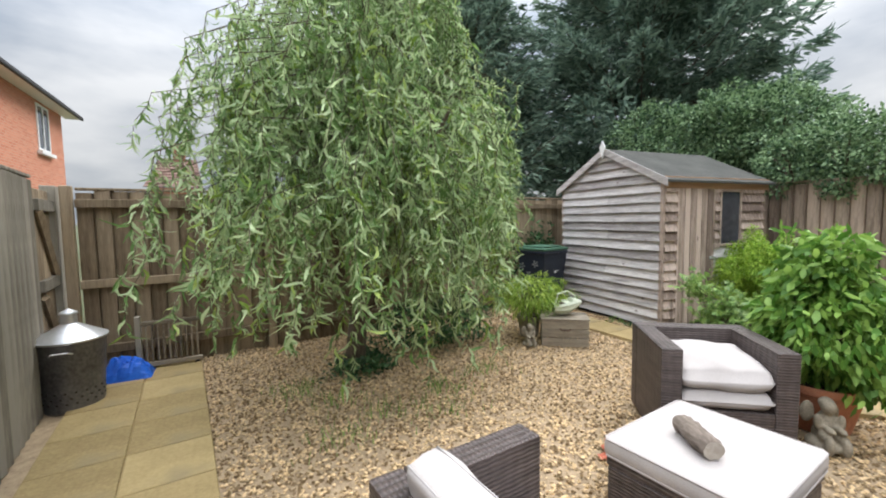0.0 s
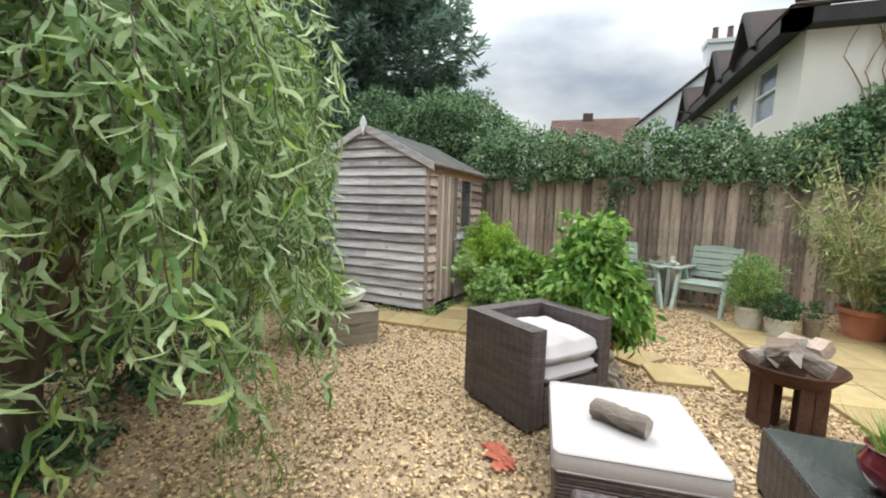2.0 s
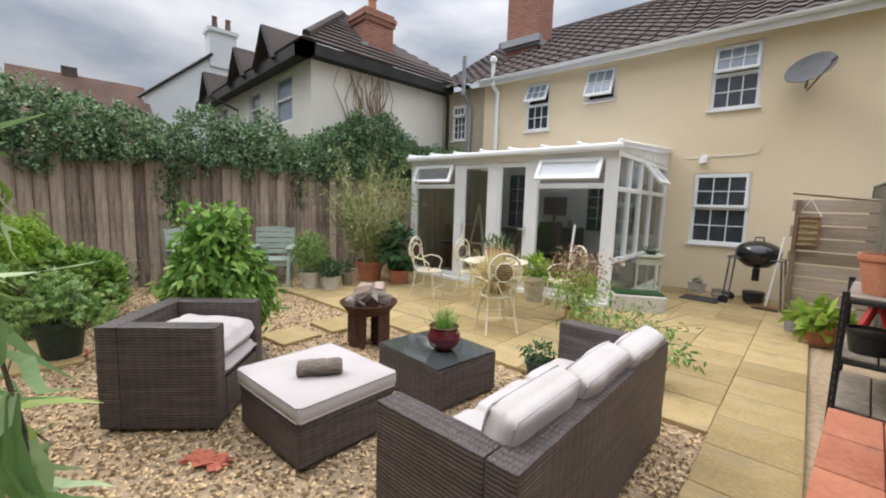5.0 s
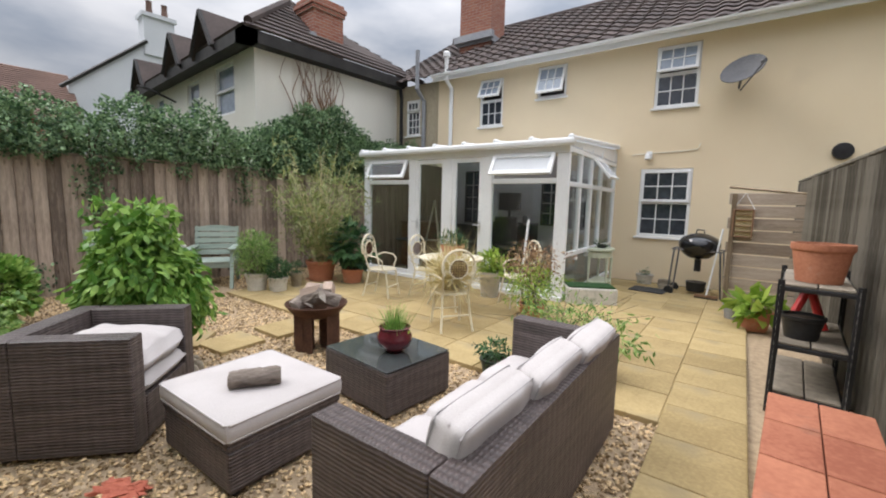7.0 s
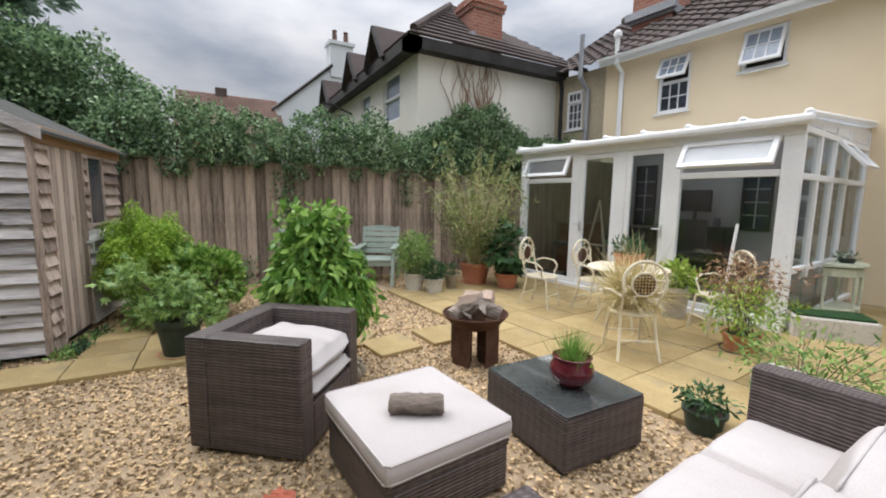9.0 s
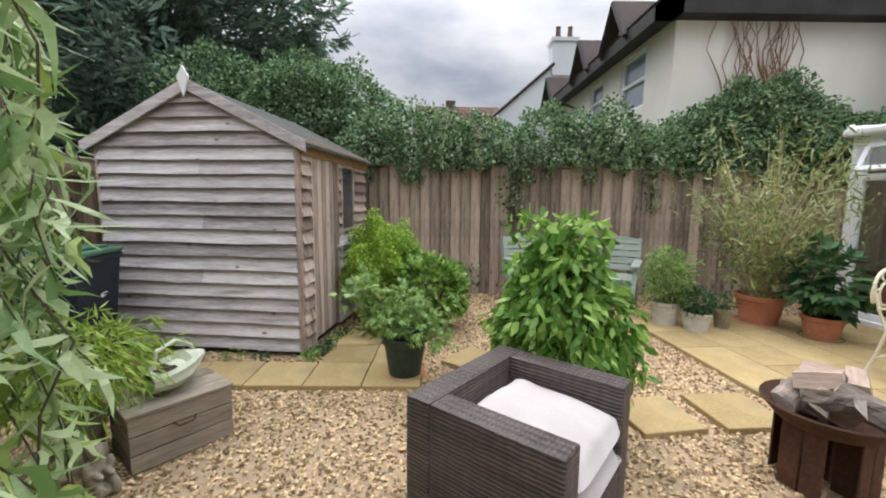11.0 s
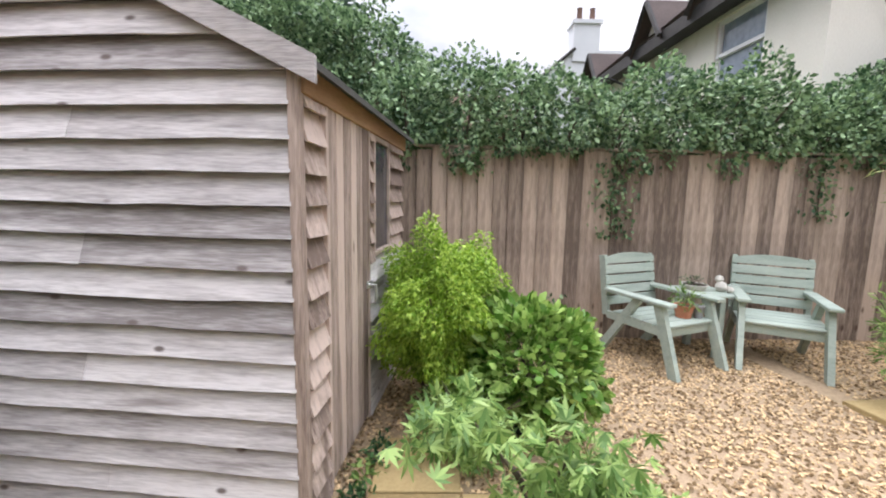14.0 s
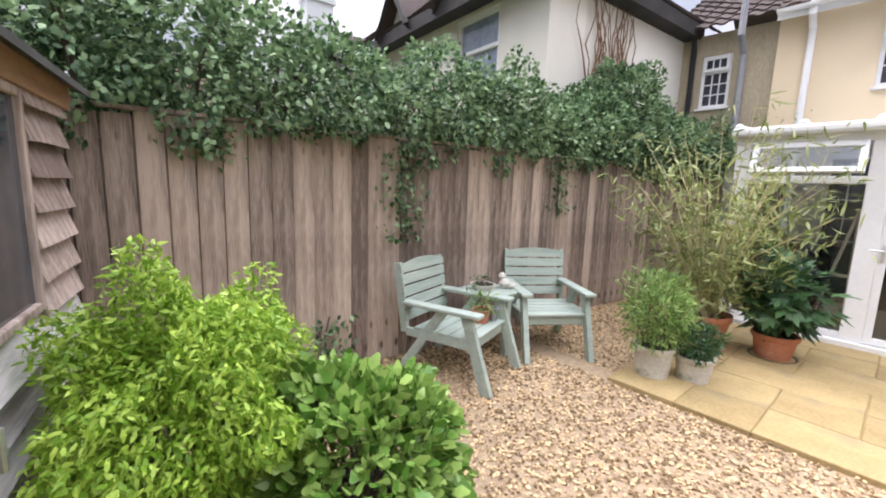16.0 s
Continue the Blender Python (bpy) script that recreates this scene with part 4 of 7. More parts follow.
# ---- neighbours' houses ----
nb = thing("neighbour_house", Matrix.Identity(4), "off-white rendered house with dark eaves and hipped tile roof", "house")
NX, NY, NE = 8.2, -2.4, 4.66
part("side_wall", Shape().box(NX, NX + .3, -6.6, NY, 0, NE), M_render_white, nb, "stained cream side wall")
front = [(NX + 1.0, NX + 2.1, 3.35, 4.5), (NX + 3.1, NX + 4.0, 3.5, 4.45), (NX + 6.0, NX + 6.8, 3.5, 4.45)]
part("front_wall", wall_with_holes(NX + .3, NX + 8.3, 0, NE, front, NY - .3, NY), M_render_white, nb)
for a, b, c, d in front:
    w = part("window", ring_frame(a, b, c, d, .07, NY - .12, NY - .04), M_white, nb)
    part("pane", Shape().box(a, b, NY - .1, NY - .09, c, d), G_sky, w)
    part("mullion", Shape().box(a, b, NY - .1, NY - .03, (c + d) / 2 - .03, (c + d) / 2 + .03), M_white, w)
for pts in ([(NX - .25, -6.5), (NX - .25, NY + .3), (NX + 8.5, NY + .3)],):
    for (xa, ya), (xb, yb) in zip(pts, pts[1:]):
        part("eaves_board", Shape().box(min(xa, xb) - .05, max(xa, xb) + .05 if xa != xb else xa + .3, min(ya, yb) - (.25 if ya == yb else 0), max(ya, yb) + .05, NE - .12, NE + .12), M_dark_timber, nb, "black eaves board and gutter")
RX, RY, RZ = NX + 1.6, -4.05, 6.45
part("hip_slope", Shape().add([(NX - .3, -7.6, NE + .13), (NX - .3, NY + .33, NE + .13), (RX, RY, RZ)], [(0, 1, 2)]), M_tile, nb)


def hip_courses(a, b, top_a, top_b, n):
    """Lapped courses between an eaves line and a ridge line."""
    a, b, top_a, top_b = map(Vector, (a, b, top_a, top_b))
    nr = (b - a).cross(top_a - a).normalized()
    nr = nr if nr.z > 0 else -nr
    s = Shape()
    for j in range(n):
        f, g = j / n, (j + 1.1) / n
        p, q = a.lerp(top_a, f) + nr * .04, b.lerp(top_b, f) + nr * .04
        r_, t_ = b.lerp(top_b, min(g, 1)), a.lerp(top_a, min(g, 1))
        s.add([p, q, r_, t_, a.lerp(top_a, f), b.lerp(top_b, f)], [(0, 1, 2, 3), (4, 5, 1, 0)])
    return s


part("side_tiles", hip_courses((NX - .3, -7.6, NE + .15), (NX - .3, NY + .33, NE + .15), (RX + .3, -4.9, RZ), (RX, RY, RZ), 11), M_tile, nb)
part("front_tiles", hip_courses((NX - .3, NY + .33, NE + .15), (NX + 8.5, NY + .33, NE + .15), (RX, RY, RZ), (NX + 8.5, RY, RZ), 11), M_tile, nb)
part("hip_ridge", Shape().tube([(NX - .18, NY + .19, NE + .30), (RX, RY, RZ + .03)], .09, 7).tube([(RX + .3, -4.9, RZ), (RX, RY, RZ), (NX + 8.3, RY, RZ)], .1, 7), M_tile, nb)
chimney(nb, NX + 0.75, -4.45, 4.6, 6.0, 0.36, 0.42)
for dx in (1.7, 3.8, 7.0):
    x = NX + dx
    dm = part("dormer", Shape().add([(x - .5, NY + .15, NE + .2), (x + .5, NY + .15, NE + .2), (x, NY + .15, NE + .85)], [(0, 1, 2)]), M_render_white, nb)
    for sg in (-1, 1):
        e = [(x, NY + .4, NE + .95), (x + sg * .62, NY + .4, NE + .08), (x + sg * .62, NY - .3, NE + .1), (x, NY - 1.0, NE + .95)]
        part("dormer_tiles", Shape().add(e + [(a, b, c - .12) for a, b, c in e], [(0, 1, 2, 3), (7, 6, 5, 4), (0, 4, 5, 1)]), M_tile, dm)
        part("dormer_barge", Shape().tube([(x, NY + .42, NE + .91), (x + sg * .62, NY + .42, NE + .03)], .05, 4), M_dark_timber, dm)
part("bracket", Shape().tube([(NX + 4.9, NY, NE - .55), (NX + 4.9, NY + .7, NE - .3), (NX + 4.9, NY + .9, NE - .3)], .03, 5), M_dark_timber, nb)
# dried creeper on the side wall
creep = Shape()
rs = random.Random(5)
for i in range(26):
    y, z = -3.95 + rs.uniform(-.45, .45), 2.85
    pts = [(NX - .02, y, z)]
    for j in range(7):
        y += rs.uniform(-.16, .16); z += .24
        pts.append((NX - .03 - rs.random() * .05, y, z))
    creep.tube(pts, .018, 4, .005)
cr = part("creeper", creep, M_oak, None)
tagged(cr, "dry brown creeper stems on the wall", "climber")

far = thing("distant_white_house", Matrix.Identity(4), "pale grey rendered gabled house in the distance", "house")
part("wall", Shape().add([(26, -1.8, 0), (26, -8, 0), (26, -8, 9.4), (26, -5.0, 9.4), (26, -1.8, 6.6), (36, -1.8, 0), (36, -8, 0), (36, -8, 9.4), (36, -5.0, 9.4), (36, -1.8, 6.6)], [(0, 4, 3, 2, 1), (5, 6, 7, 8, 9), (0, 5, 9, 4), (4, 9, 8, 3), (3, 8, 7, 2)]), M_wall_far, far)
part("chimney", Shape().box(25.9, 26.9, -6.3, -4.9, 8.8, 10.7).box(25.8, 27.0, -6.4, -4.8, 10.7, 10.9), M_wall_far, far)
for y in (-6.0, -5.3):
    part("chimney_pot", Shape().lathe([(.16, 0), (.13, .7), (.16, .75), (0, .75)], 10, c=(26.4, y, 10.9)), M_tile_red, far)
part("verge", Shape().tube([(25.9, -1.5, 6.4), (25.9, -5.0, 9.45)], .1, 4), M_dark_timber, far)
far2 = thing("distant_brick_house", Matrix.Identity(4), "distant house with weathered red tile roof", "house")
part("wall", Shape().box(24.4, 32, -1.7, 3.0, 0, 4.8), M_brick, far2)
part("roof", hip_courses((24.0, -2.0, 4.7), (24.0, 3.2, 4.7), (27.6, -2.0, 7.3), (27.6, 3.2, 7.3), 22), M_tile_red, far2, kind="stuff")
part("chimney", Shape().box(27.3, 27.9, .7, 1.3, 6.8, 7.6), M_tile, far2)

red = thing("red_brick_house", Matrix.Translation((-6.4, 23.4, 0)) @ Matrix.Rotation(radians(90), 4, "Z") @ Matrix.Scale(1.27, 4), "modern red brick house with white windows", "house")
part("wall", Shape().box(-12, 0, 0, 8, 0, 5.0), M_brick_new, red)
part("roof", hip_courses((-12.4, -.45, 5.0), (.5, -.45, 5.0), (-12.4, 4, 7.4), (-1.0, 4, 7.4), 12), M_tile, red)
part("soffit", Shape().box(-12.4, .45, -.4, -.01, 4.92, 5.0), M_white, red)
part("gutter", Shape().box(-12.4, .5, -.5, -.41, 4.9, 5.0, bevel=.03), M_black, red)
w = part("window", ring_frame(-2.22, -1.26, 3.44, 4.84, .07, -.03, .05), M_white, red, "white framed casement window")
part("pane", Shape().box(-2.17, -1.31, -.01, .0, 3.49, 4.79), G_dark, w)
part("mullion", Shape().box(-1.77, -1.71, -.03, .02, 3.49, 4.79), M_white, w)
part("sill", Shape().box(-2.32, -1.16, -.12, .0, 3.32, 3.42), M_white, w)
red2 = thing("red_roofed_house", Matrix.Translation((-3.9, 27, 0)), "distant house with orange red tile roof and chimney", "house")
part("wall", Shape().box(0, 2.4, 0, 6, 0, 3.5), M_brick_new, red2)
part("roof", hip_courses((-.2, -.3, 3.5), (2.6, -.3, 3.5), (.3, 3, 5.5), (2.2, 3, 5.5), 10), M_tile_red, red2)
part("chimney", Shape().box(1.0, 1.6, 2.6, 3.4, 5.0, 6.4), M_brick, red2)


# ---- rattan furniture ----
def cushion_shape(sx, sy, sz, puff=0.5, seed=0, nx=26, ny=20, box=9, side=.3):
    """A soft cushion with rounded, slightly uneven faces; base at z = 0."""
    s = Shape()
    for top in (1, -1):
        k = len(s.v)
        for j in range(ny + 1):
            for i in range(nx + 1):
                u, v = 2 * i / nx - 1, 2 * j / ny - 1
                u, v = math.copysign(abs(u) ** .6, u) if box > 12 else u, math.copysign(abs(v) ** .6, v) if box > 12 else v
                e = (1 - abs(u) ** box) * (1 - abs(v) ** box)
                h = max(0.0, e) ** side
                x, y = u * sx / 2 * (1 - .055 * abs(v) ** 7), v * sy / 2 * (1 - .055 * abs(u) ** 7)
                w = noise.noise(Vector((x * 4 + seed, y * 4, top))) * 0.016 * puff * 2 * h + noise.noise(Vector((x * 11 + seed, y * 9, top + 3))) * 0.005 * puff * 2 * h
                dome = puff * 0.35 * sz * (1 - u * u) * (1 - v * v)
                s.v.append((x, y, sz / 2 + top * (sz * (0.5 - 0.12 * puff) * h + dome * .5) + w))
        for j in range(ny):
            for i in range(nx):
                a = k + j * (nx + 1) + i
                q = (a, a + 1, a + nx + 2, a + nx + 1)
                s.f.append(q if top > 0 else q[::-1])
    n1 = (nx + 1) * (ny + 1)
    edge = [i for i in range(nx + 1)] + [(j + 1) * (nx + 1) - 1 for j in range(1, ny + 1)] + [ny * (nx + 1) + i for i in range(nx - 1, -1, -1)] + [j * (nx + 1) for j in range(ny - 1, 0, -1)]
    for a, b in zip(edge, edge[1:] + edge[:1]):
        s.f.append((a, n1 + a, n1 + b, b))
    return s


def piping(sx, sy, z, r=0.006):
    a, b, c = sx / 2 * .99, sy / 2 * .99, .02
    return Shape().tube([(-a + c, -b, z), (a - c, -b, z), (a, -b + c, z), (a, b - c, z), (a - c, b, z), (-a + c, b, z), (-a, b - c, z), (-a, -b + c, z), (-a + c, -b, z)], r, 5)


def rattan_seat(name, m, width, depth, height, arm, label, category, seats=1):
    """Box-shaped woven seat: front faces -y, back at +y, arms as high as the back."""
    t = thing(name, m, label, category)
    hw, hd, sh = width / 2, depth / 2, 0.29
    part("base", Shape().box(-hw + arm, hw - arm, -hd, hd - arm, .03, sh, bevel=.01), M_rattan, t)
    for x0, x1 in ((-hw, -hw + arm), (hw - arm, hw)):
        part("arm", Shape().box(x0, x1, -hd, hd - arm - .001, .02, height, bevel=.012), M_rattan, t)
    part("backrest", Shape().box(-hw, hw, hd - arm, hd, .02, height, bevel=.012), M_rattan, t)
    for x in (-hw + .05, hw - .05):
        for y in (-hd + .05, hd - .05):
            part("foot", Shape().lathe([(.025, 0), (.025, .03)], 10, c=(x, y, 0)).lathe([(0, 0), (.025, 0)], 10, c=(x, y, 0)), M_black, t)
    return t


FACE = Vector((-0.63, -0.78, 0))
chair_m = Matrix.Translation((2.655, 1.165, 0)) @ Matrix.Rotation(math.atan2(FACE.y, FACE.x) + math.pi / 2, 4, "Z")
armchair = rattan_seat("rattan_armchair", chair_m, 0.79, 0.71, 0.68, 0.13, "dark brown woven rattan armchair on the gravel", "armchair")
c1 = thing("seat_cushion", chair_m @ Matrix.Translation((0, -.065, .292)), "off-white box seat cushion on the rattan armchair", "cushion")
part("cover", cushion_shape(.54, .60, .12, .25, 3), M_cushion, c1, smooth="all")
part("piping", piping(.54, .60, .06), M_cushion, c1)
c2 = thing("back_cushion", chair_m @ Matrix.Translation((.0, -.075, .41)) @ Matrix.Rotation(radians(5), 4, "X"), "soft rumpled off-white cushion lying on the armchair seat", "cushion")
part("cover", cushion_shape(.55, .56, .19, .95, 9), M_cushion, c2, smooth="all")

SOFA_ANG = math.atan2(1.79, -0.15)   # along the seat, from far arm to near arm
sofa_m = Matrix.Translation((0.49, -0.06, 0)) @ Matrix.Rotation(SOFA_ANG, 4, "Z")
sofa = rattan_seat("rattan_sofa", sofa_m, 1.82, 0.69, 0.66, 0.13, "dark brown woven rattan three-seat sofa", "sofa")
for i, x in enumerate((-.52, 0, .52)):
    c = thing("seat_cushion", sofa_m @ Matrix.Translation((x, -.06, .292)), "off-white box seat cushion on the rattan sofa", "cushion", "sofa seat cushions")
    part("cover", cushion_shape(.517, .58, .13, .25, 20 + i), M_cushion, c, smooth="all")
    part("piping", piping(.517, .58, .065), M_cushion, c)
    b = thing("back_cushion", sofa_m @ Matrix.Translation((x, .20 - .01 * i, .40)) @ Matrix.Rotation(radians(66 + 5 * i), 4, "X") @ Matrix.Translation((0, .175, -.02)), "plump off-white back cushion leaning on the rattan sofa", "cushion", "sofa back cushions")
    part("cover", cushion_shape(.57, .38, .165, .55, 31 + i, 34, 26, 18, .25), M_cushion, b, smooth="all")
    for z in (.025, .14):
        part("piping", piping(.555, .365, z, .0035), M_piping, b, "dark piped seam")

otto_m = Matrix.Translation((1.78, 0.635, 0)) @ Matrix.Rotation(radians(5.5), 4, "Z")
otto = thing("rattan_ottoman", otto_m, "square dark brown rattan footstool", "ottoman")
for x in (-.32, .32):
    for y in (-.29, .29):
        part("foot", Shape().lathe([(.0, .0), (.025, 0), (.025, .03)], 10, c=(x, y, 0)), M_black, otto)
part("top_frame", Shape().box(-.37, .37, -.34, .34, .245, .291, bevel=.01), M_rattan, otto)
part("base", Shape().box(-.365, .365, -.335, .335, .025, .244, bevel=.012), M_rattan, otto)
oc = thing("ottoman_cushion", otto_m @ Matrix.Translation((0, 0, .292)), "flat off-white cushion on the rattan footstool", "cushion")
part("cover", Shape().box(-.385, .385, -.355, .355, 0, .105, bevel=.03), M_cushion, oc, smooth=True)
part("piping", piping(.765, .705, .095), M_cushion, oc)
part("piping", piping(.765, .705, .012), M_cushion, oc)


def log_thing(name, m, length, r, label, seed, group=""):
    t = thing(name, m, label, "log", group)
    n, k = 14, 16
    v, f = [], []
    for j in range(n + 1):
        for i in range(k):
            a = 2 * math.pi * i / k
            q = Vector((math.cos(a) * 1.3 + seed, math.sin(a) * 1.3, j * .35))
            rr = r * (1 + .22 * noise.noise(q) + .16 * noise.noise(q * 4)) * (1 if 0 < j < n else .9)
            v.append((length * (j / n - .5) + (.14 * r * noise.noise(q * 3.0) if j in (0, n) else 0), rr * math.cos(a), rr * math.sin(a) * .92))
    for j in range(n):
        for i in range(k):
            f.append((j * k + i, j * k + (i + 1) % k, (j + 1) * k + (i + 1) % k, (j + 1) * k + i))
    part("bark", Shape().add(v, f), M_log, t, smooth=True)
    for j in (0, n):
        ring = v[j * k:(j + 1) * k]
        part("cut_end", Shape().add(ring, [tuple(range(k))]), M_cutwood, t, "sawn grey end")
    return t


log_thing("log", Matrix.Translation((1.69, .66, .447)) @ Matrix.Rotation(radians(61), 4, "Z"), .27, .053, "dry grey-brown log lying on the footstool cushion", 2.0)

tab_m = Matrix.Translation((1.735, -0.375, 0)) @ Matrix.Rotation(radians(-1), 4, "Z")
tab = thing("rattan_coffee_table", tab_m, "low dark brown rattan coffee table with glass top", "coffee table")
for x in (-.32, .32):
    for y in (-.29, .29):
        part("foot", Shape().lathe([(.0, .0), (.025, 0), (.025, .03)], 10, c=(x, y, 0)), M_black, tab)
part("base", Shape().box(-.365, .365, -.315, .315, .02, .325, bevel=.012), M_rattan, tab)
part("glass_top", Shape().box(-.36, .36, -.31, .31, .329, .338, bevel=.003), M_glass_top, tab, "dark tinted glass top")

# ---- plants: helpers ----


def pot_shape(r0, r1, h, rim=.02, wall=.012, soil=.85):
    return Shape().lathe([(0, 0), (r0, 0), (r0 + (r1 - r0) * .8, h * .8), (r1, h * .82), (r1 + rim * .4, h * .86), (r1 + rim * .4, h), (r1 - wall, h), (r1 - wall * 1.4, h * soil), (0, h * soil)], 28)


def pot_plant(name, x, y, r0, r1, h, mat, label, category="potted plant", group="", saucer=None):
    t = thing(name, Matrix.Translation((x, y, 0)), label, category, group)
    part("pot", pot_shape(r0, r1, h), mat, t, smooth=True)
    part("soil", Shape().lathe([(r1 * .93, h * .86), (r1 * .6, h * .88), (0, h * .89)], 20), M_soil, t)
    if saucer:
        part("saucer", Shape().lathe([(0, -.0), (r0 * 1.25, 0), (r0 * 1.45, .035), (r0 * 1.35, .035), (r0 * 1.2, .012), (0, .012)], 24), saucer, t)
    return t


def stems(t, z0, tips, r=.008, mat=None, spread=.05, name="stem_cluster"):
    s = Shape()
    for tip in tips:
        a = Vector((RNG.normal() * spread, RNG.normal() * spread, z0))
        b = Vector(tip)
        mid = a.lerp(b, .5) + Vector((0, 0, .12 * (b - a).length))
        s.tube([a, a.lerp(mid, .6), mid, mid.lerp(b, .6), b], r, 5, r * .35)
    return part(name, s, mat or M_bark, t, kind="stuff" if len(tips) > 1 else "")


def foliage(t, mat, n, centre, radii, L, W, droop=.3, lump=.3, shell=.4, outward=.6, curl=.25, segs=2, prof=(.2, 1, .1), seed=0.0, name="foliage", label="", floor=None):
    P, d = crown_points(n, centre, radii, lump, shell, 2.0, seed)
    if floor is not None:
        P = P[P[:, 2] > floor]
        d = d[:len(P)]
    n = len(P)
    D = d * outward + unit(n) * .6 + np.array([0, 0, -droop])
    LL = L * RNG.uniform(.65, 1.25, n)
    return part(name, leaf_mesh(name, P, D, LL, W * LL / L, mat, curl, segs, prof), mat, t, label)


def palmate(t, mat, P, D, L, W, fingers=(-75, -38, 0, 38, 75), name="foliage", curl=.2):
    """Hand-shaped leaves: several fingers from one point."""
    n = len(P)
    D = D / np.linalg.norm(D, axis=1, keepdims=True)
    S = np.cross(D, unit(n) * .35 + np.array([0, 0, 1.0])); S /= np.linalg.norm(S, axis=1, keepdims=True)
    ps, ds, ls, ss = [], [], [], []
    for a in fingers:
        c, q = math.cos(radians(a)), math.sin(radians(a))
        d = D * c + S * q
        ps.append(P); ds.append(d); ss.append(S * c - D * q); ls.append(L * (1 - abs(a) / 190))
    P, D, S, LL = np.concatenate(ps), np.concatenate(ds), np.concatenate(ss), np.concatenate(ls)
    return part(name, leaf_mesh(name, P, D, LL, W * LL / np.mean(LL), mat, curl, 2, (.25, 1, .05), side=S), mat, t)


# ---- willow ----
WX, WY = 1.13, 3.58
willow = thing("corkscrew_willow", Matrix.Translation((WX, WY, 0)), "weeping corkscrew willow with long curled grey-green leaves", "tree")
rs = random.Random(11)
tr = Shape()
tr.tube([(-.3, .1, 0), (-.26, .08, .5), (-.2, .02, 1.0), (-.1, 0, 1.6), (0, .05, 2.4), (.05, 0, 3.6)], .11, 10, .03)
tr.tube([(-.26, .08, .45), (-.45, -.15, .9), (-.65, -.4, 1.6), (-.9, -.6, 2.3)], .055, 8, .02)
tr.tube([(-.26, .08, .5), (.1, -.1, 1.0), (.6, -.3, 1.7), (1.1, -.4, 2.2)], .055, 8, .02)
tr.tube([(-.2, .05, .8), (-.1, -.4, 1.4), (.1, -.8, 2.0), (.2, -1.1, 2.4)], .045, 8, .015)
part("trunk", tr, M_bark, willow, smooth=True)
strands, SP, YP = Shape(), [], []
limbs = [(rs.uniform(0, 2 * math.pi), rs.random() ** .9, rs.uniform(.8, 1.1)) for _ in range(58)]
limbs += [(-1.9 + .42 * q, .18 + .1 * (q % 2), 1.04) for q in range(7)]      # skirt towards the lawn
N_STR = 760
for i in range(N_STR):
    laz, lti, lre = limbs[i % len(limbs)]
    az = laz + rs.gauss(0, .17)
    tier = min(1, max(0, lti + rs.gauss(0, .06)))
    if tier > .5 and rs.random() < .38:
        continue
    ca, sa = math.cos(az), math.sin(az)
    full = (1 - tier) ** .36 * rs.uniform(.62, 1.02) * lre + .12
    rx, ry = full * (1.72 if ca > 0 else 2.15 - .55 * tier), full * (1.0 if sa > 0 else 1.42 - .34 * ca)
    top = 1.35 + 2.9 * tier ** .85 + rs.uniform(-.2, .2)
    drop = rs.uniform(.5, 1.6)
    low = max(rs.choice((.36, .46, .58, .7, .85)) + (.35 if ca < -.5 else 0), top - drop)
    p0 = Vector((ca * rx * .2, sa * ry * .2, top - .5))
    p1 = Vector((ca * rx * .65, sa * ry * .65, top + rs.uniform(.0, .25)))
    p2 = Vector((ca * rx, sa * ry, top - .12))
    end = Vector((ca * (rx + .12) + rs.uniform(-.15, .15), min(sa * (ry + .12) + rs.uniform(-.15, .15), .98), low))
    if WY + end.y < 1.0 + .742 * (WX + end.x) or WY + p2.y < 1.0 + .742 * (WX + p2.x) or WX + max(p2.x, end.x) > 2.6:
        continue
    pts = [p0, p1, p2]
    m = max(4, int((p2 - end).length / .13))
    for j in range(1, m + 1):
        q = p2.lerp(end, j / m)
        q += Vector((math.sin(j * 1.7 + i) * .035, math.cos(j * 1.9 + i * 2) * .035, 0))
        pts.append(q)
    strands.tube(pts, .005, 3, .002, cap=False)
    young = .3 if rs.random() < .25 else .06
    for k, (a, b) in enumerate(zip(pts, pts[1:])):
        g = max(2, int((b - a).length / (.02 if k > 1 else .035)))
        for e in range(g):
            p = a.lerp(b, rs.random())
            d = Vector((rs.gauss(0, 1), rs.gauss(0, 1), rs.gauss(0, .6) - 1.45))
            (YP if rs.random() < young else SP).append((p, d))
part("branch_tangle", strands, M_bark, willow, kind="stuff")
for nm, src, mat in (("leaves", SP, L_willow), ("young_leaves", YP, L_willow_young)):
    P, D = np.array([tuple(p) for p, _ in src]), np.array([tuple(d) for _, d in src])
    n = len(P)
    LL = RNG.uniform(.06, .135, n)
    part(nm, leaf_mesh(nm, P, D, LL, LL * .185, mat, .6, 4, (.4, 1, .95, .6, .05), twist=1.6, wave=.16), mat, willow, kind="stuff")


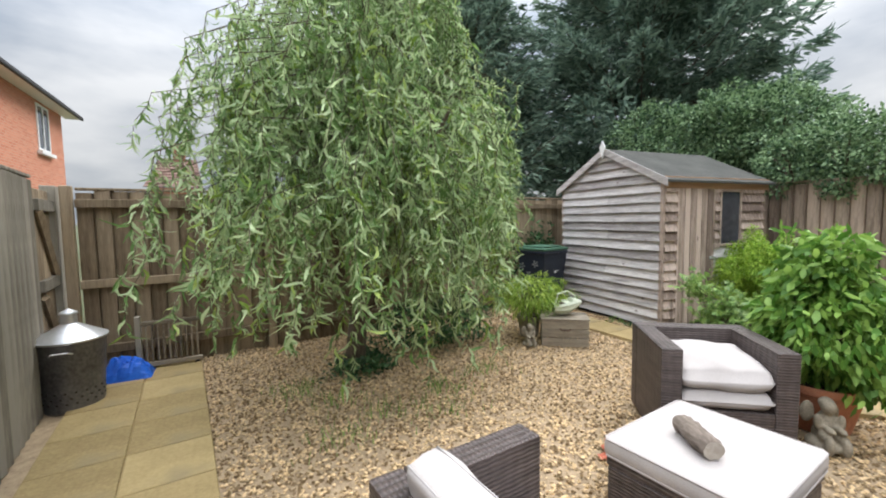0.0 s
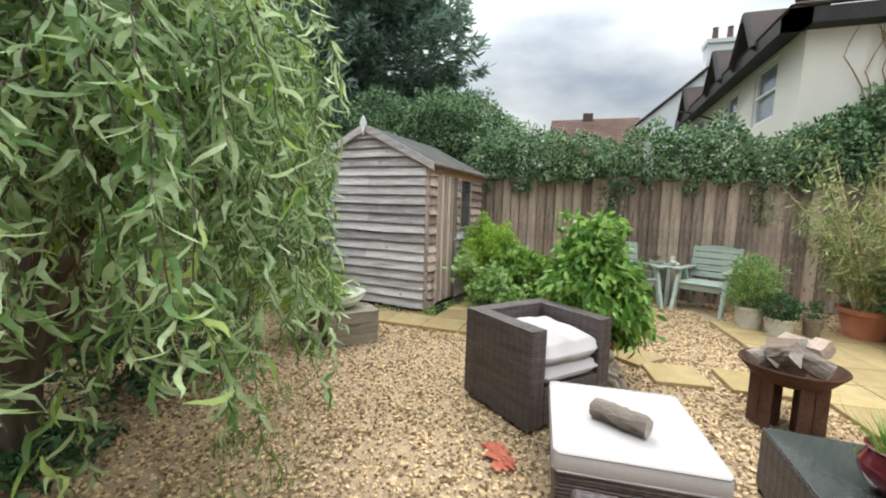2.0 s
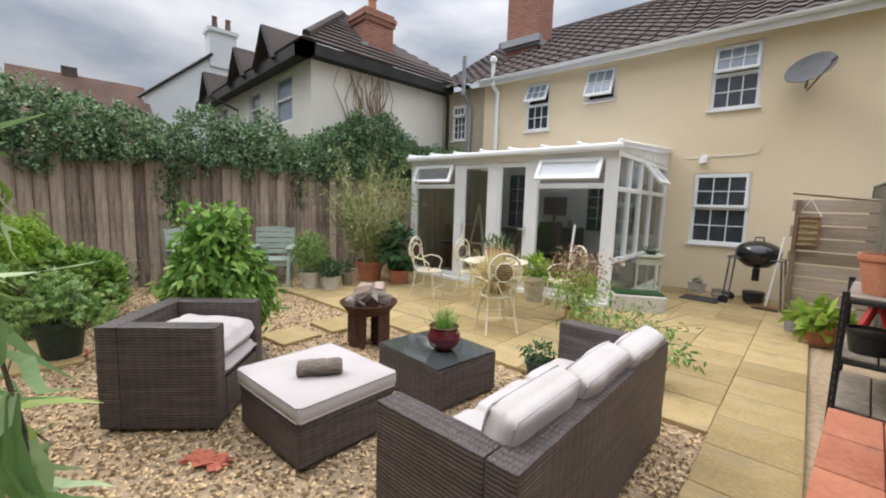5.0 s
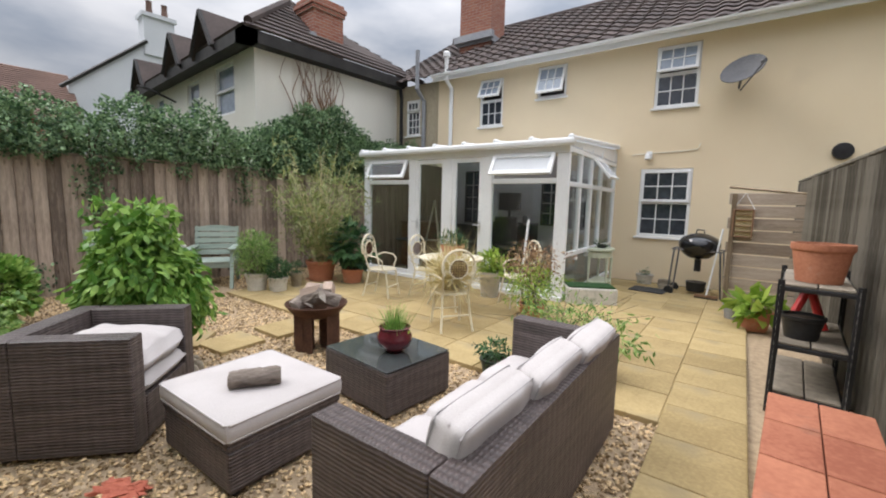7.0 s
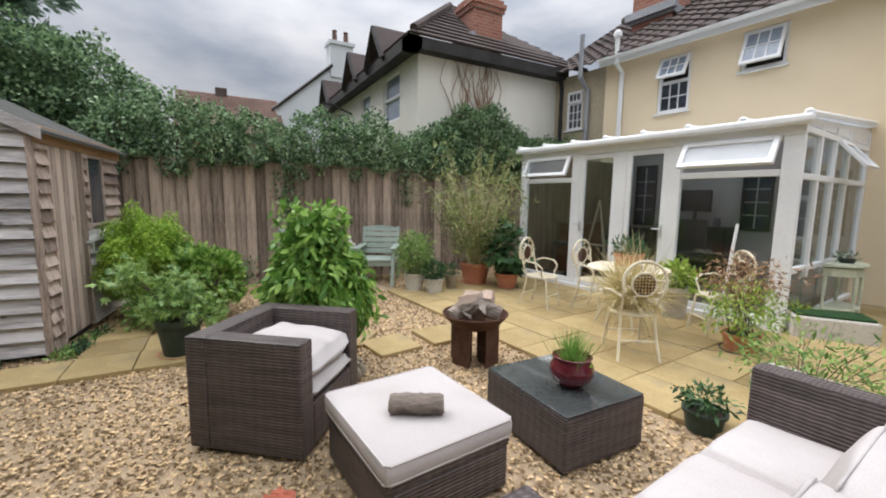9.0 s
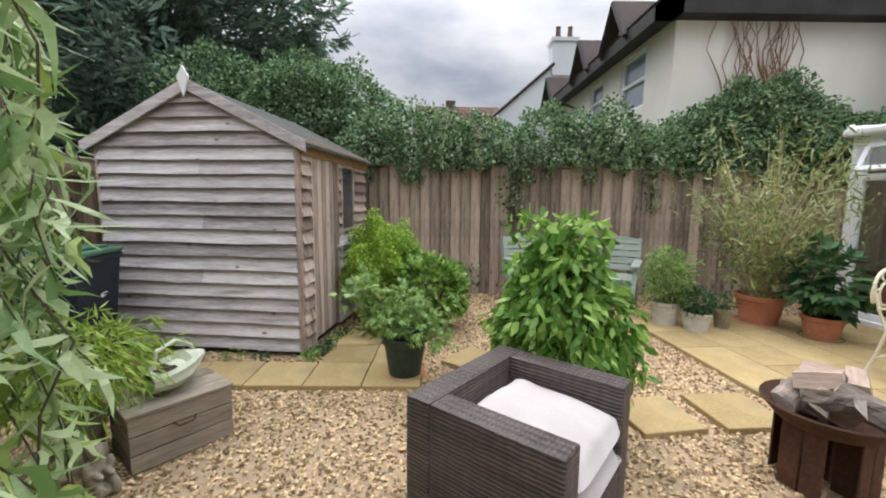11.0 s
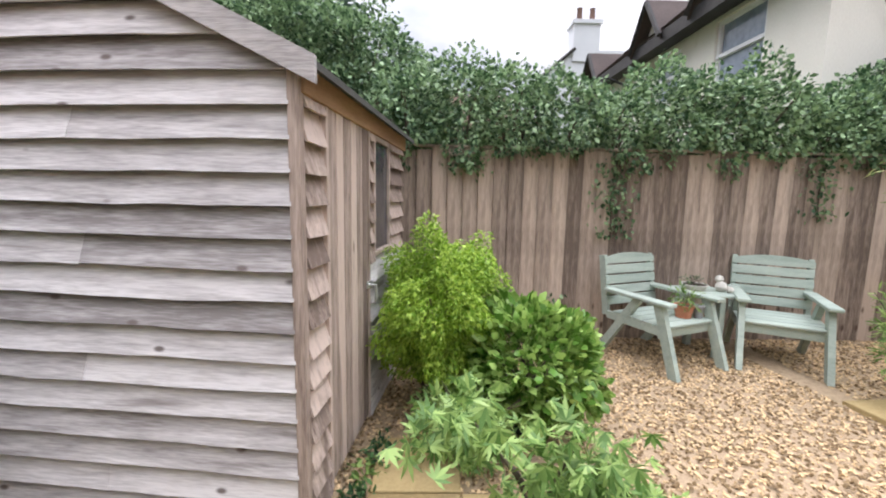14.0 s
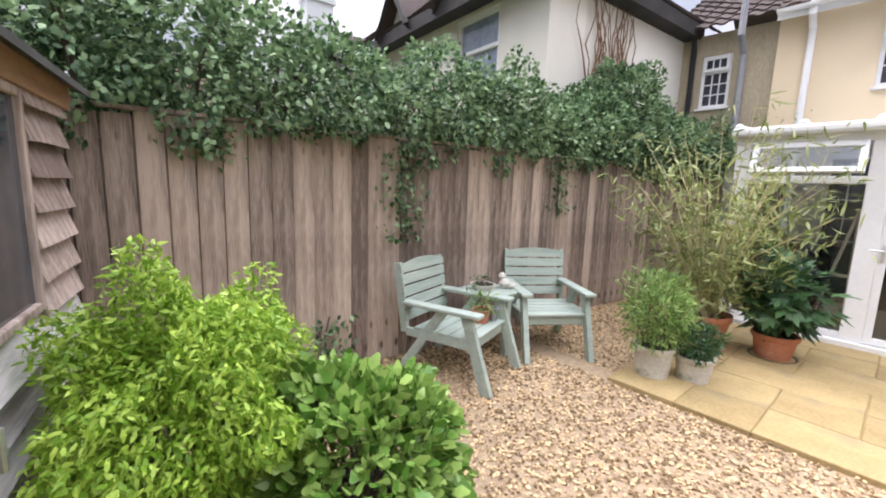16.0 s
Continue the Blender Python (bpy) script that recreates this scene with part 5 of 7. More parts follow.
# ---- conifer, ivy and hedges behind the fence ----
def conifer(name, x, y, height, radius, n, label, seed):
    t = thing(name, Matrix.Translation((x, y, 0)), label, "tree")
    part("trunk", Shape().tube([(0, 0, 0), (0, 0, height * .5), (.1, 0, height * .95)], .3, 8, .04), M_bark, t)
    r_ = np.random.default_rng(seed)
    boughs, P, D = Shape(), [], []
    NB = 460
    for i in range(NB):
        f = r_.random() ** .9
        z = .8 + (height - 1.0) * f
        az = r_.uniform(0, 2 * math.pi)
        reach = radius * (1.05 - f ** 1.6 * .75) * r_.uniform(.6, 1.08)
        a = np.array([0, 0, z]); tip = np.array([math.cos(az) * reach, math.sin(az) * reach, z + reach * r_.uniform(.05, .35)])
        mid = (a + tip) / 2 + np.array([0, 0, -.12 * reach])
        boughs.tube([tuple(a), tuple(mid), tuple(tip)], .03, 4, .008, cap=False)
        m = n // NB
        s = r_.random(m) ** .55
        c = (1 - s)[:, None] ** 2 * a + 2 * (s * (1 - s))[:, None] * mid + (s ** 2)[:, None] * tip
        side = np.array([-math.sin(az), math.cos(az), 0.0])
        fan = r_.uniform(-1, 1, m) * (1.02 - s) ** .8 * reach * .30            # flat fans either side of the bough
        c = c + side * fan[:, None] + r_.normal(size=(m, 3)) * np.array([.06, .06, .075]) + np.array([0, 0, -.25]) * (np.abs(fan) * .9)[:, None]
        outw = (tip - a) / reach + side * (np.sign(fan) * .55)[:, None]
        P.append(c); D.append(outw + r_.normal(size=(m, 3)) * .28 + np.array([0, 0, -.3]))
    part("bough_tangle", boughs, M_bark, t, kind="stuff")
    P, D = np.concatenate(P), np.concatenate(D)
    LL = RNG.uniform(.14, .36, len(P)) * (height / 14.5) ** .5
    part("sprays", leaf_mesh("sprays", P, D, LL, LL * .27, L_conifer, .5, 2, (.5, 1, .1), twist=1.5), L_conifer, t)
    return t


conifer("conifer", 12.7, 9.1, 14.5, 5.8, 118000, "huge dark green cypress behind the shed", 3)
conifer("conifer", 6.3, 10.2, 9.0, 3.0, 36000, "dark green cypress behind the fence", 4)


def leaf_cloud(name, label, category, blobs, n, L, W, mat, droop=.35, kind="", stem=True):
    """A mass of leaves over uneven mounds: blobs are (centre, radii)."""
    t = thing(name, Matrix.Identity(4), label, category, kind=kind)
    P, D = [], []
    vol = [r[0] * r[1] + r[0] * r[2] + r[1] * r[2] for _, r in blobs]
    for (c, r), v in zip(blobs, vol):
        m = int(n * v / sum(vol))
        p, d = crown_points(m, c, r, .32, .72, 2.3, c[1] * 3.1)
        P.append(p); D.append(d * .7 + unit(m) * .55 + np.array([0, 0, -droop]))
    P, D = np.concatenate(P), np.concatenate(D)
    keep = P[:, 2] > .02
    P, D = P[keep], D[keep]
    LL = L * RNG.uniform(.6, 1.35, len(P))
    part("leaves", leaf_mesh("leaves", P, D, LL, LL * W, mat, .25, 2, (.45, 1.0, .12)), mat, t)
    if stem:
        s = Shape()
        for (c, r) in blobs:
            for q in range(5):
                a = rs.uniform(0, 6.28)
                s.tube([(c[0], c[1], max(0, c[2] - r[2])), (c[0] + math.cos(a) * r[0] * .4, c[1] + math.sin(a) * r[1] * .4, c[2]), (c[0] + math.cos(a) * r[0] * .8, c[1] + math.sin(a) * r[1] * .8, c[2] + r[2] * .4)], .02, 5, .006)
        part("stem_cluster", s, M_bark, t, kind="stuff")
    return t


ivy_blobs = []
for i in range(17):
    y = 2.6 - i * .55
    top = 2.84 + .12 * math.sin(i * 1.3) + .08 * math.sin(i * 2.9)
    ivy_blobs.append(((FENCE_X + .32, y, (top + 1.75) / 2), (.62, .5, (top - 1.72) / 2)))
leaf_cloud("ivy_hedge", "dense dark green ivy spilling over the timber fence", "ivy", ivy_blobs, 76000, .047, .76, L_ivy)
leaf_cloud("ivy_mound", "rounded ivy mound above the fence beside the house", "ivy", [((FENCE_X + .42, -3.75, 2.75), (.5, 1.05, .82)), ((FENCE_X + .4, -4.9, 2.4), (.5, .9, .65)), ((FENCE_X + .38, -2.9, 2.45), (.5, .75, .6))], 30000, .05, .74, L_ivy)
leaf_cloud("ivy_tree", "ivy-covered tree leaning over the fence corner", "tree", [((8.8, 3.4, 2.95), (.95, 1.0, .95)), ((8.6, 4.4, 2.9), (1.0, 1.2, 1.1)), ((8.9, 3.2, 2.5), (.9, 1.0, .8)), ((8.2, 5.4, 2.7), (.9, .9, 1.2)), ((9.2, 4.2, 3.5), (.8, .8, .7))], 50000, .058, .7, L_ivy)
for yy, z0, z1, nn in ((0.45, 1.1, 1.93, 260), (-1.75, 1.3, 1.93, 110), (1.15, .1, .5, 120), (2.0, 1.75, 1.97, 140)):
    t = thing("ivy_strand", Matrix.Translation((FENCE_X - .04, yy, 0)), "ivy strand hanging down the fence boards", "ivy", "ivy strands")
    P = np.stack([-RNG.random(nn) * .07, RNG.normal(size=nn) * .09 * 1.2, RNG.uniform(z0, z1, nn)], 1)
    LL = RNG.uniform(.035, .06, nn)
    part("leaves", leaf_mesh("leaves", P, unit(nn) * .6 + np.array([-.4, 0, -.5]), LL, LL * .7, L_ivy, .2, 2, (.45, 1, .12)), L_ivy, t)
    part("stem", Shape().tube([(-.005, 0, z0), (-.01, .03, (z0 + z1) / 2), (-.005, -.02, z1)], .006, 5), M_bark, t)

# bushes by the shed
fern = thing("feathery_shrub", Matrix.Translation((5.82, 2.24, 0)), "bright green feathery shrub against the shed", "shrub")
stems(fern, 0, [(RNG.normal() * .25, RNG.normal() * .22, .9) for _ in range(14)], .012)
foliage(fern, L_fern, 42000, (0, 0, .70), (.47, .40, .56), .03, .013, .55, .35, .45, .5, .4, 2, (.4, 1, .1), 1.0)
laurel = pot_plant("laurel_bush", 5.6, 1.66, .15, .2, .27, M_darkpot, "rounded glossy green bush in a dark pot", "shrub")
stems(laurel, .2, [(RNG.normal() * .2, RNG.normal() * .2, .6) for _ in range(12)], .012)
foliage(laurel, L_laurel, 4600, (0, 0, .47), (.42, .41, .37), .062, .046, -.1, .22, .6, .9, .15, 2, (.4, 1, .25), 4.0)
low = thing("ground_shrub", Matrix.Translation((5.3, 2.12, 0)), "low mixed green shrub by the shed door", "shrub")
stems(low, 0, [(RNG.normal() * .15, RNG.normal() * .15, .4) for _ in range(8)], .008)
foliage(low, L_maple, 1100, (0, 0, .2), (.32, .26, .19), .07, .022, .2, .3, .5, .7, .2, 2, (.3, 1, .1), 7.0)

# potted maple in the dark green pot
mp = pot_plant("potted_maple", 4.26, 1.84, .13, .185, .36, M_darkpot, "cut-leaf green maple in a dark plastic pot", saucer=M_terra)
tips = [(.02, 0, .70), (-.1, .05, .5), (.0, .12, .45), (-.06, .08, .58), (.05, -.1, .6), (.0, .33, .80), (.1, .38, .74), (.18, .34, .68), (-.02, -.26, .44), (-.15, -.2, .40)]
stems(mp, .3, tips, .010)
P = np.concatenate([np.array(tp) + RNG.normal(size=(52, 3)) * np.array([.085, .09, .06]) for tp in tips])
palmate(mp, L_maple, P, RNG.normal(size=(len(P), 3)) * .7 + np.array([-.1, 0, -.75]), RNG.uniform(.05, .09, len(P)), .012, (-88, -58, -28, 0, 28, 58, 88))

# large maple in the terracotta pot behind the armchair
ac = pot_plant("potted_tree", 3.43, 0.79, .18, .26, .34, M_terra, "bushy bright green shrub in a terracotta pot")
stems(ac, .3, [(RNG.normal() * .16, RNG.normal() * .16, RNG.uniform(.7, 1.1)) for _ in range(22)], .010)
foliage(ac, L_acer, 3600, (0, 0, .70), (.41, .41, .42), .085, .040, .9, .3, .35, .55, .2, 2, (.5, 1.0, .06), 12.0)
foliage(ac, L_acer, 1500, (0, 0, 1.10), (.29, .29, .34), .08, .04, .6, .4, .2, .4, .2, 2, (.5, 1.0, .06), 13.0, "foliage_top")
foliage(ac, L_acer, 800, (.02, -.26, .55), (.30, .30, .28), .08, .04, .7, .4, .2, .4, .2, 2, (.5, 1.0, .06), 14.0, "lower_foliage")

# ---- companion seat ----


def garden_seat(m, label):
    t = thing("garden_armchair", m, label, "garden chair", "sage green garden chairs")
    W, D = .68, .60
    for x in (-W / 2, W / 2 - .05):
        for nm, y0, y1 in (("front_leg", -D / 2 - .17, -D / 2 + .03), ("rear_leg", D / 2 + .06, -.05)):
            v = [(xx, yy, zz) for zz, yc in ((0, y0), (.60, y1)) for xx, yy in ((x, yc - .045), (x + .05, yc - .045), (x + .05, yc + .045), (x, yc + .045))]
            part(nm, Shape().add(v, [(3, 2, 1, 0), (4, 5, 6, 7), (0, 1, 5, 4), (1, 2, 6, 5), (2, 3, 7, 6), (3, 0, 4, 7)]), M_sage, t)
        back = Matrix.Translation((0, D / 2 - .04, 0)) @ Matrix.Rotation(radians(-9), 4, "X")
        part("back_post", Shape().box(x + .003, x + .047, -.03, .04, .36, .96, back, .006), M_sage, t)
        part("armrest", Shape().box(x - .03, x + .08, -D / 2 - .1, D / 2 + .02, .60, .635, None, .01), M_sage, t)
        part("side_rail", Shape().box(x + .005, x + .045, -D / 2, D / 2, .33, .40, None, .005), M_sage, t)
    for i in range(5):
        y = -D / 2 - .05 + i * .115
        part("seat_slat", Shape().box(-W / 2 + .0, W / 2, y, y + .105, .40, .425, None, .006), M_sage, t)
    part("apron", Shape().box(-W / 2, W / 2, -D / 2 - .02, -D / 2 + .005, .31, .395, None, .005), M_sage, t)
    for i in range(5):
        z = .46 + i * .103
        bm_ = Matrix.Translation((0, D / 2 - .05, 0)) @ Matrix.Rotation(radians(-9), 4, "X")
        sh = Shape().box(-W / 2, W / 2, -.035, -.012, z, z + .088, bm_, .005)
        if i == 4:
            sh = Shape()
            n = 12
            v = []
            for k in range(n + 1):
                x = -W / 2 + W * k / n
                h = .06 + .045 * (1 - (2 * k / n - 1) ** 2)
                v += [(x, -.035, z), (x, -.035, z + h), (x, -.012, z + h), (x, -.012, z)]
            f = [(k * 4 + a, k * 4 + 4 + a, k * 4 + 4 + (a + 1) % 4, k * 4 + (a + 1) % 4) for k in range(n) for a in range(4)] + [(3, 2, 1, 0), tuple(n * 4 + a for a in range(4))]
            sh.add(v, f, bm_)
        part("back_slat", sh, M_sage, t)
    return t


garden_seat(Matrix.Translation((6.85, .15, 0)) @ Matrix.Rotation(math.atan2(-.38, -.925) + math.pi / 2, 4, "Z"), "sage green painted slatted garden chair with a plant on its seat")
garden_seat(Matrix.Translation((6.81, -.985, 0)) @ Matrix.Rotation(math.atan2(.49, -.872) + math.pi / 2, 4, "Z"), "sage green painted slatted garden chair, empty")
ct = thing("corner_table", Matrix.Translation((7.0, -.40, 0)) @ Matrix.Rotation(radians(8), 4, "Z"), "small sage green table joining the two garden chairs", "side table")
for i in range(4):
    part("top_slat", Shape().box(-.26 + i * .125, -.26 + i * .125 + .115, -.2, .2, .60, .625, None, .005), M_sage, ct)
part("rail", Shape().box(-.24, .22, -.03, .03, .54, .599, None, .005), M_sage, ct)
part("leg", Shape().box(.14, .2, -.03, .03, 0, .54, None, .005), M_sage, ct)
part("leg", Shape().box(-.24, -.18, -.03, .03, 0, .54, None, .005), M_sage, ct)


def small_pot(name, x, y, z, r, h, mat, label, leaf=None, n=160, size=(.1, .1, .1), L=.06, W=.015, droop=0.0, cat="potted plant"):
    t = thing(name, Matrix.Translation((x, y, z)), label, cat)
    part("pot", pot_shape(r * .75, r, h, .01, .008), mat, t, smooth=True)
    part("soil", Shape().lathe([(r * .93, h * .86), (0, h * .9)], 16), M_soil, t)
    if leaf:
        foliage(t, leaf, n, (0, 0, h + size[2] * .6), size, L, W, droop, .3, .2, .7, .3)
        stems(t, h * .8, [(RNG.normal() * size[0] * .4, RNG.normal() * size[1] * .4, h + size[2]) for _ in range(7)], .003, None, r * .3)
    return t


small_pot("small_pot", 6.72, -.03, .426, .085, .12, M_terra, "small terracotta bowl with a spindly plant on the chair", L_maple, 130, (.13, .13, .12))
small_pot("bonsai_bowl", 7.0, -.29, .626, .12, .06, M_whitepot, "shallow stone bowl with a tiny plant", L_dark, 90, (.1, .1, .05), .035, .01)
small_pot("small_cup", 6.70, -.16, .426, .045, .12, M_lead, "small grey metal cup on the chair", None)
orn = thing("ornament", Matrix.Translation((6.94, -.52, .626)), "small white weathered stone ornament on the table", "ornament")
s = Shape()
for cx, cy, cz, r in ((0, 0, .05, .055), (.02, .01, .12, .04), (-.06, -.05, .03, .035), (.05, -.06, .025, .03)):
    s.lathe([(0, -r), (r * .7, -r * .7), (r, 0), (r * .7, r * .7), (0, r)], 12, c=(cx, cy, cz))
part("figure", s, M_whitepot, orn, smooth=True)

# ---- pots by the patio ----
p = pot_plant("potted_olive", 5.75, -1.21, .13, .165, .30, M_whitepot, "bushy grey-green shrub in a cream stoneware pot", group="cream pots")
stems(p, .26, [(RNG.normal() * .17, RNG.normal() * .17, RNG.uniform(.6, .85)) for _ in range(14)], .006)
foliage(p, L_maple, 2600, (0, 0, .62), (.30, .30, .34), .07, .013, .0, .3, .2, .6, .2, 2, (.3, 1, .1), 21)
p = pot_plant("potted_box", 5.50, -1.43, .12, .15, .24, M_whitepot, "low dark green plant in a patterned cream pot", group="cream pots")
foliage(p, L_dark, 900, (0, 0, .36), (.19, .19, .15), .06, .017, .1, .3, .3, .6, .2, 2, (.3, 1, .1), 22)
small_pot("small_grey_pot", 5.60, -1.80, 0, .1, .26, M_stone, "tall grey stone pot with a small plant", L_dark, 200, (.12, .12, .12))
p = pot_plant("potted_bamboo", 5.84, -2.42, .19, .26, .38, M_terra, "tall feathery bamboo in a large terracotta pot", saucer=M_terra)
tips = [(RNG.normal() * .45, RNG.normal() * .45, RNG.uniform(1.35, 2.4)) for _ in range(48)]
for tp_ in tips:
    stems(p, .3, [tp_], .006, M_straw, .08, "cane")
P = np.concatenate([np.stack([np.linspace(tx * .3, tx * 1.1, 80), np.linspace(ty * .3, ty * 1.1, 80), np.linspace(.55, tz, 80)], 1) + RNG.normal(size=(80, 3)) * .09 for tx, ty, tz in tips])
LL = RNG.uniform(.06, .15, len(P))
part("foliage", leaf_mesh("foliage", P, unit(len(P)) + np.array([0, 0, -.25]), LL, LL * .16, L_bamboo, .3, 3, (.4, 1, .7, .05)), L_bamboo, p)
p = pot_plant("potted_fatsia", 5.27, -2.68, .14, .19, .27, M_terra, "large-leaved dark green shrub in a terracotta pot", saucer=M_black)
stems(p, .24, [(RNG.normal() * .2, RNG.normal() * .2, RNG.uniform(.5, .9)) for _ in range(12)], .009)
P, d = crown_points(210, (0, 0, .68), (.36, .36, .42), .3, .3)
palmate(p, L_dark, P, d * .8 + unit(len(P)) * .4 + np.array([0, 0, -.3]), RNG.uniform(.12, .19, len(P)), .05, (-80, -40, 0, 40, 80))

def split_log(m, length, r_out, seed, label, group):
    """A split wedge of firewood: rough bark outside, pale flat faces inside."""
    t = thing("firewood_log", m, label, "log", group)
    n, ring = 7, [(math.cos(radians(k * 22 - 55)), math.sin(radians(k * 22 - 55))) for k in range(6)]
    rows = []
    for j in range(n + 1):
        row = []
        for k, (cx, cy) in enumerate(ring):
            w = 1 + .16 * noise.noise(Vector((k * .9 + seed, j * .6, seed)))
            row.append((length * (j / n - .5) + .02 * noise.noise(Vector((k, seed, j // n))), (cy * w) * r_out, (cx * w - .62) * r_out))
        row.append((length * (j / n - .5), .1 * r_out * noise.noise(Vector((seed, j * .5, 1))), -.62 * r_out))
        rows.append(row)
    flat = [p for row in rows for p in row]
    part("bark", Shape().add(flat, [(j * 7 + k, j * 7 + k + 1, j * 7 + k + 8, j * 7 + k + 7) for j in range(n) for k in range(5)]), M_log, t)
    part("split_face", Shape().add(flat, [(j * 7 + a, j * 7 + b, j * 7 + b + 7, j * 7 + a + 7) for j in range(n) for a, b in ((5, 6), (6, 0))]), M_splitwood, t)
    for j in (0, n):
        part("cut_end", Shape().add(rows[j], [tuple(range(7))]), M_cutwood, t)
    return t


# ---- fire pit with logs ----
fp = thing("fire_pit", Matrix.Translation((2.95, -.52, 0)), "rusty iron fire bowl on a plate stand", "fire pit")
part("bowl", Shape().lathe([(0, .30), (.13, .31), (.22, .35), (.28, .42), (.30, .445), (.295, .455), (.275, .43), (.21, .37), (.12, .33), (0, .32)], 26), M_rust, fp, smooth=True)
for i in range(4):
    part("leg_plate", Shape().box(.05, .20, -.012, .012, 0, .35, Matrix.Rotation(i * math.pi / 2 + .35, 4, "Z"), .004), M_rust, fp)
    part("leg_flange", Shape().box(.188, .20, -.10, .10, 0, .35, Matrix.Rotation(i * math.pi / 2 + .35, 4, "Z"), .004), M_rust, fp)
for i in range(10):
    a = i * 2.4
    rr = .15 if i < 6 else .06
    split_log(Matrix.Translation((2.95 + rr * math.cos(a), -.52 + rr * math.sin(a), .46 + .05 * (i % 3))) @ Matrix.Rotation(a + .9 + .5 * math.sin(i * 3), 4, "Z") @ Matrix.Rotation(radians(22 * math.sin(i * 5)), 4, "Y") @ Matrix.Rotation(i * 1.9, 4, "X"), .21 + .03 * math.sin(i * 2), .085, i * 1.7, "split grey-brown log piled in the fire bowl", "firewood in the fire bowl")

# burgundy bowl with grass
bw = thing("glazed_bowl", Matrix.Translation((1.65, -.37, .339)), "burgundy glazed bowl planted with tall grass", "potted plant")
part("bowl", Shape().lathe([(0, 0), (.06, 0), (.07, .012), (.112, .045), (.132, .09), (.131, .125), (.112, .162), (.108, .176), (.120, .19), (.112, .193), (.10, .17), (0, .155)], 28), M_burgundy, bw, smooth=True)
n = 260
P = np.stack([RNG.normal(size=n) * .035, RNG.normal(size=n) * .035, np.full(n, .155)], 1)
LL = RNG.uniform(.10, .24, n)
part("grass", leaf_mesh("grass", P, np.stack([P[:, 0] * 7, P[:, 1] * 7, np.ones(n)], 1) + unit(n) * .22, LL, np.full(n, .0032), L_grass, .25, 3, (1, .9, .7, .05)), L_grass, bw)
part("pebble_mulch", leaf_mesh("pebble_mulch", np.stack([RNG.normal(size=90) * .05, RNG.normal(size=90) * .05, np.full(90, .155)], 1), unit(90) + np.array([0, 0, .5]), np.full(90, .035), np.full(90, .02), L_lime), L_lime, bw)


# ---- cream iron table and chairs ----
def arc(c, r, a0, a1, n=14, plane="xz", y=0.0):
    out = []
    for i in range(n + 1):
        a = radians(a0 + (a1 - a0) * i / n)
        out.append((c[0] + r * math.cos(a), y, c[1] + r * math.sin(a)))
    return out


def iron_chair(m, label):
    t = thing("iron_chair", m, label, "garden chair", "cream iron chairs")
    part("seat_ring", Shape().tube([(.195 * math.cos(radians(a)), .195 * math.sin(radians(a)), .443) for a in range(0, 361, 15)], .011, 6), M_cream_iron, t)
    for i in range(7):
        y = -.156 + i * .052
        h = math.sqrt(.195 ** 2 - y * y) - .004
        part("seat_slat", Shape().box(-h, h, y - .013, y + .013, .442, .452, None, .003), M_cream_iron, t)
    for x in (-.15, .15):
        part("front_leg", Shape().tube([(x, -.14, .44), (x * 1.1, -.17, .22), (x * 1.2, -.2, .012)], .0135, 6), M_cream_iron, t)
        part("back_leg", Shape().tube([(x, .14, .44), (x * 1.1, .18, .22), (x * 1.25, .24, .012)], .0135, 6), M_cream_iron, t)
        part("back_post", Shape().tube([(x, .14, .44), (x * 1.1, .2, .62), (x * 1.15, .24, .78)], .012, 6), M_cream_iron, t)
    part("hoop", Shape().tube(arc((0, .76), .19, -30, 210, 18, y=.245), .0135, 6), M_cream_iron, t)
    part("inner_hoop", Shape().tube(arc((0, .74), .105, 0, 360, 20, y=.235), .010, 6), M_cream_iron, t)
    for i in range(8):
        a = radians(i * 45 + 20)
        part("scroll", Shape().tube([(.105 * math.cos(a), .235, .74 + .105 * math.sin(a)), (.15 * math.cos(a + .25), .24, .75 + .15 * math.sin(a + .25)), (.19 * math.cos(a), .243, .76 + .19 * math.sin(a))], .0075, 5), M_cream_iron, t)
    s = Shape()
    for i in range(-3, 4):
        h = math.sqrt(max(0, .1 ** 2 - (i * .028) ** 2))
        s.tube([(i * .028, .235, .74 - h), (i * .028, .235, .74 + h)], .006, 4)
        s.tube([(-h, .238, .74 + i * .028), (h, .238, .74 + i * .028)], .006, 4)
    part("lattice", s, M_rust, t, "rusty woven centre")
    for y in (-.18, .18):
        part("stretcher", Shape().tube([(-.17, y, .2), (.17, y, .2)], .010, 5), M_cream_iron, t)
    for sgn in (-1, 1):
        part("arm_scroll", Shape().tube([(sgn * .17, .2, .62), (sgn * .24, .1, .66), (sgn * .25, -.05, .64), (sgn * .22, -.12, .58), (sgn * .19, -.1, .5), (sgn * .17, -.1, .45)], .011, 6), M_cream_iron, t)
    return t


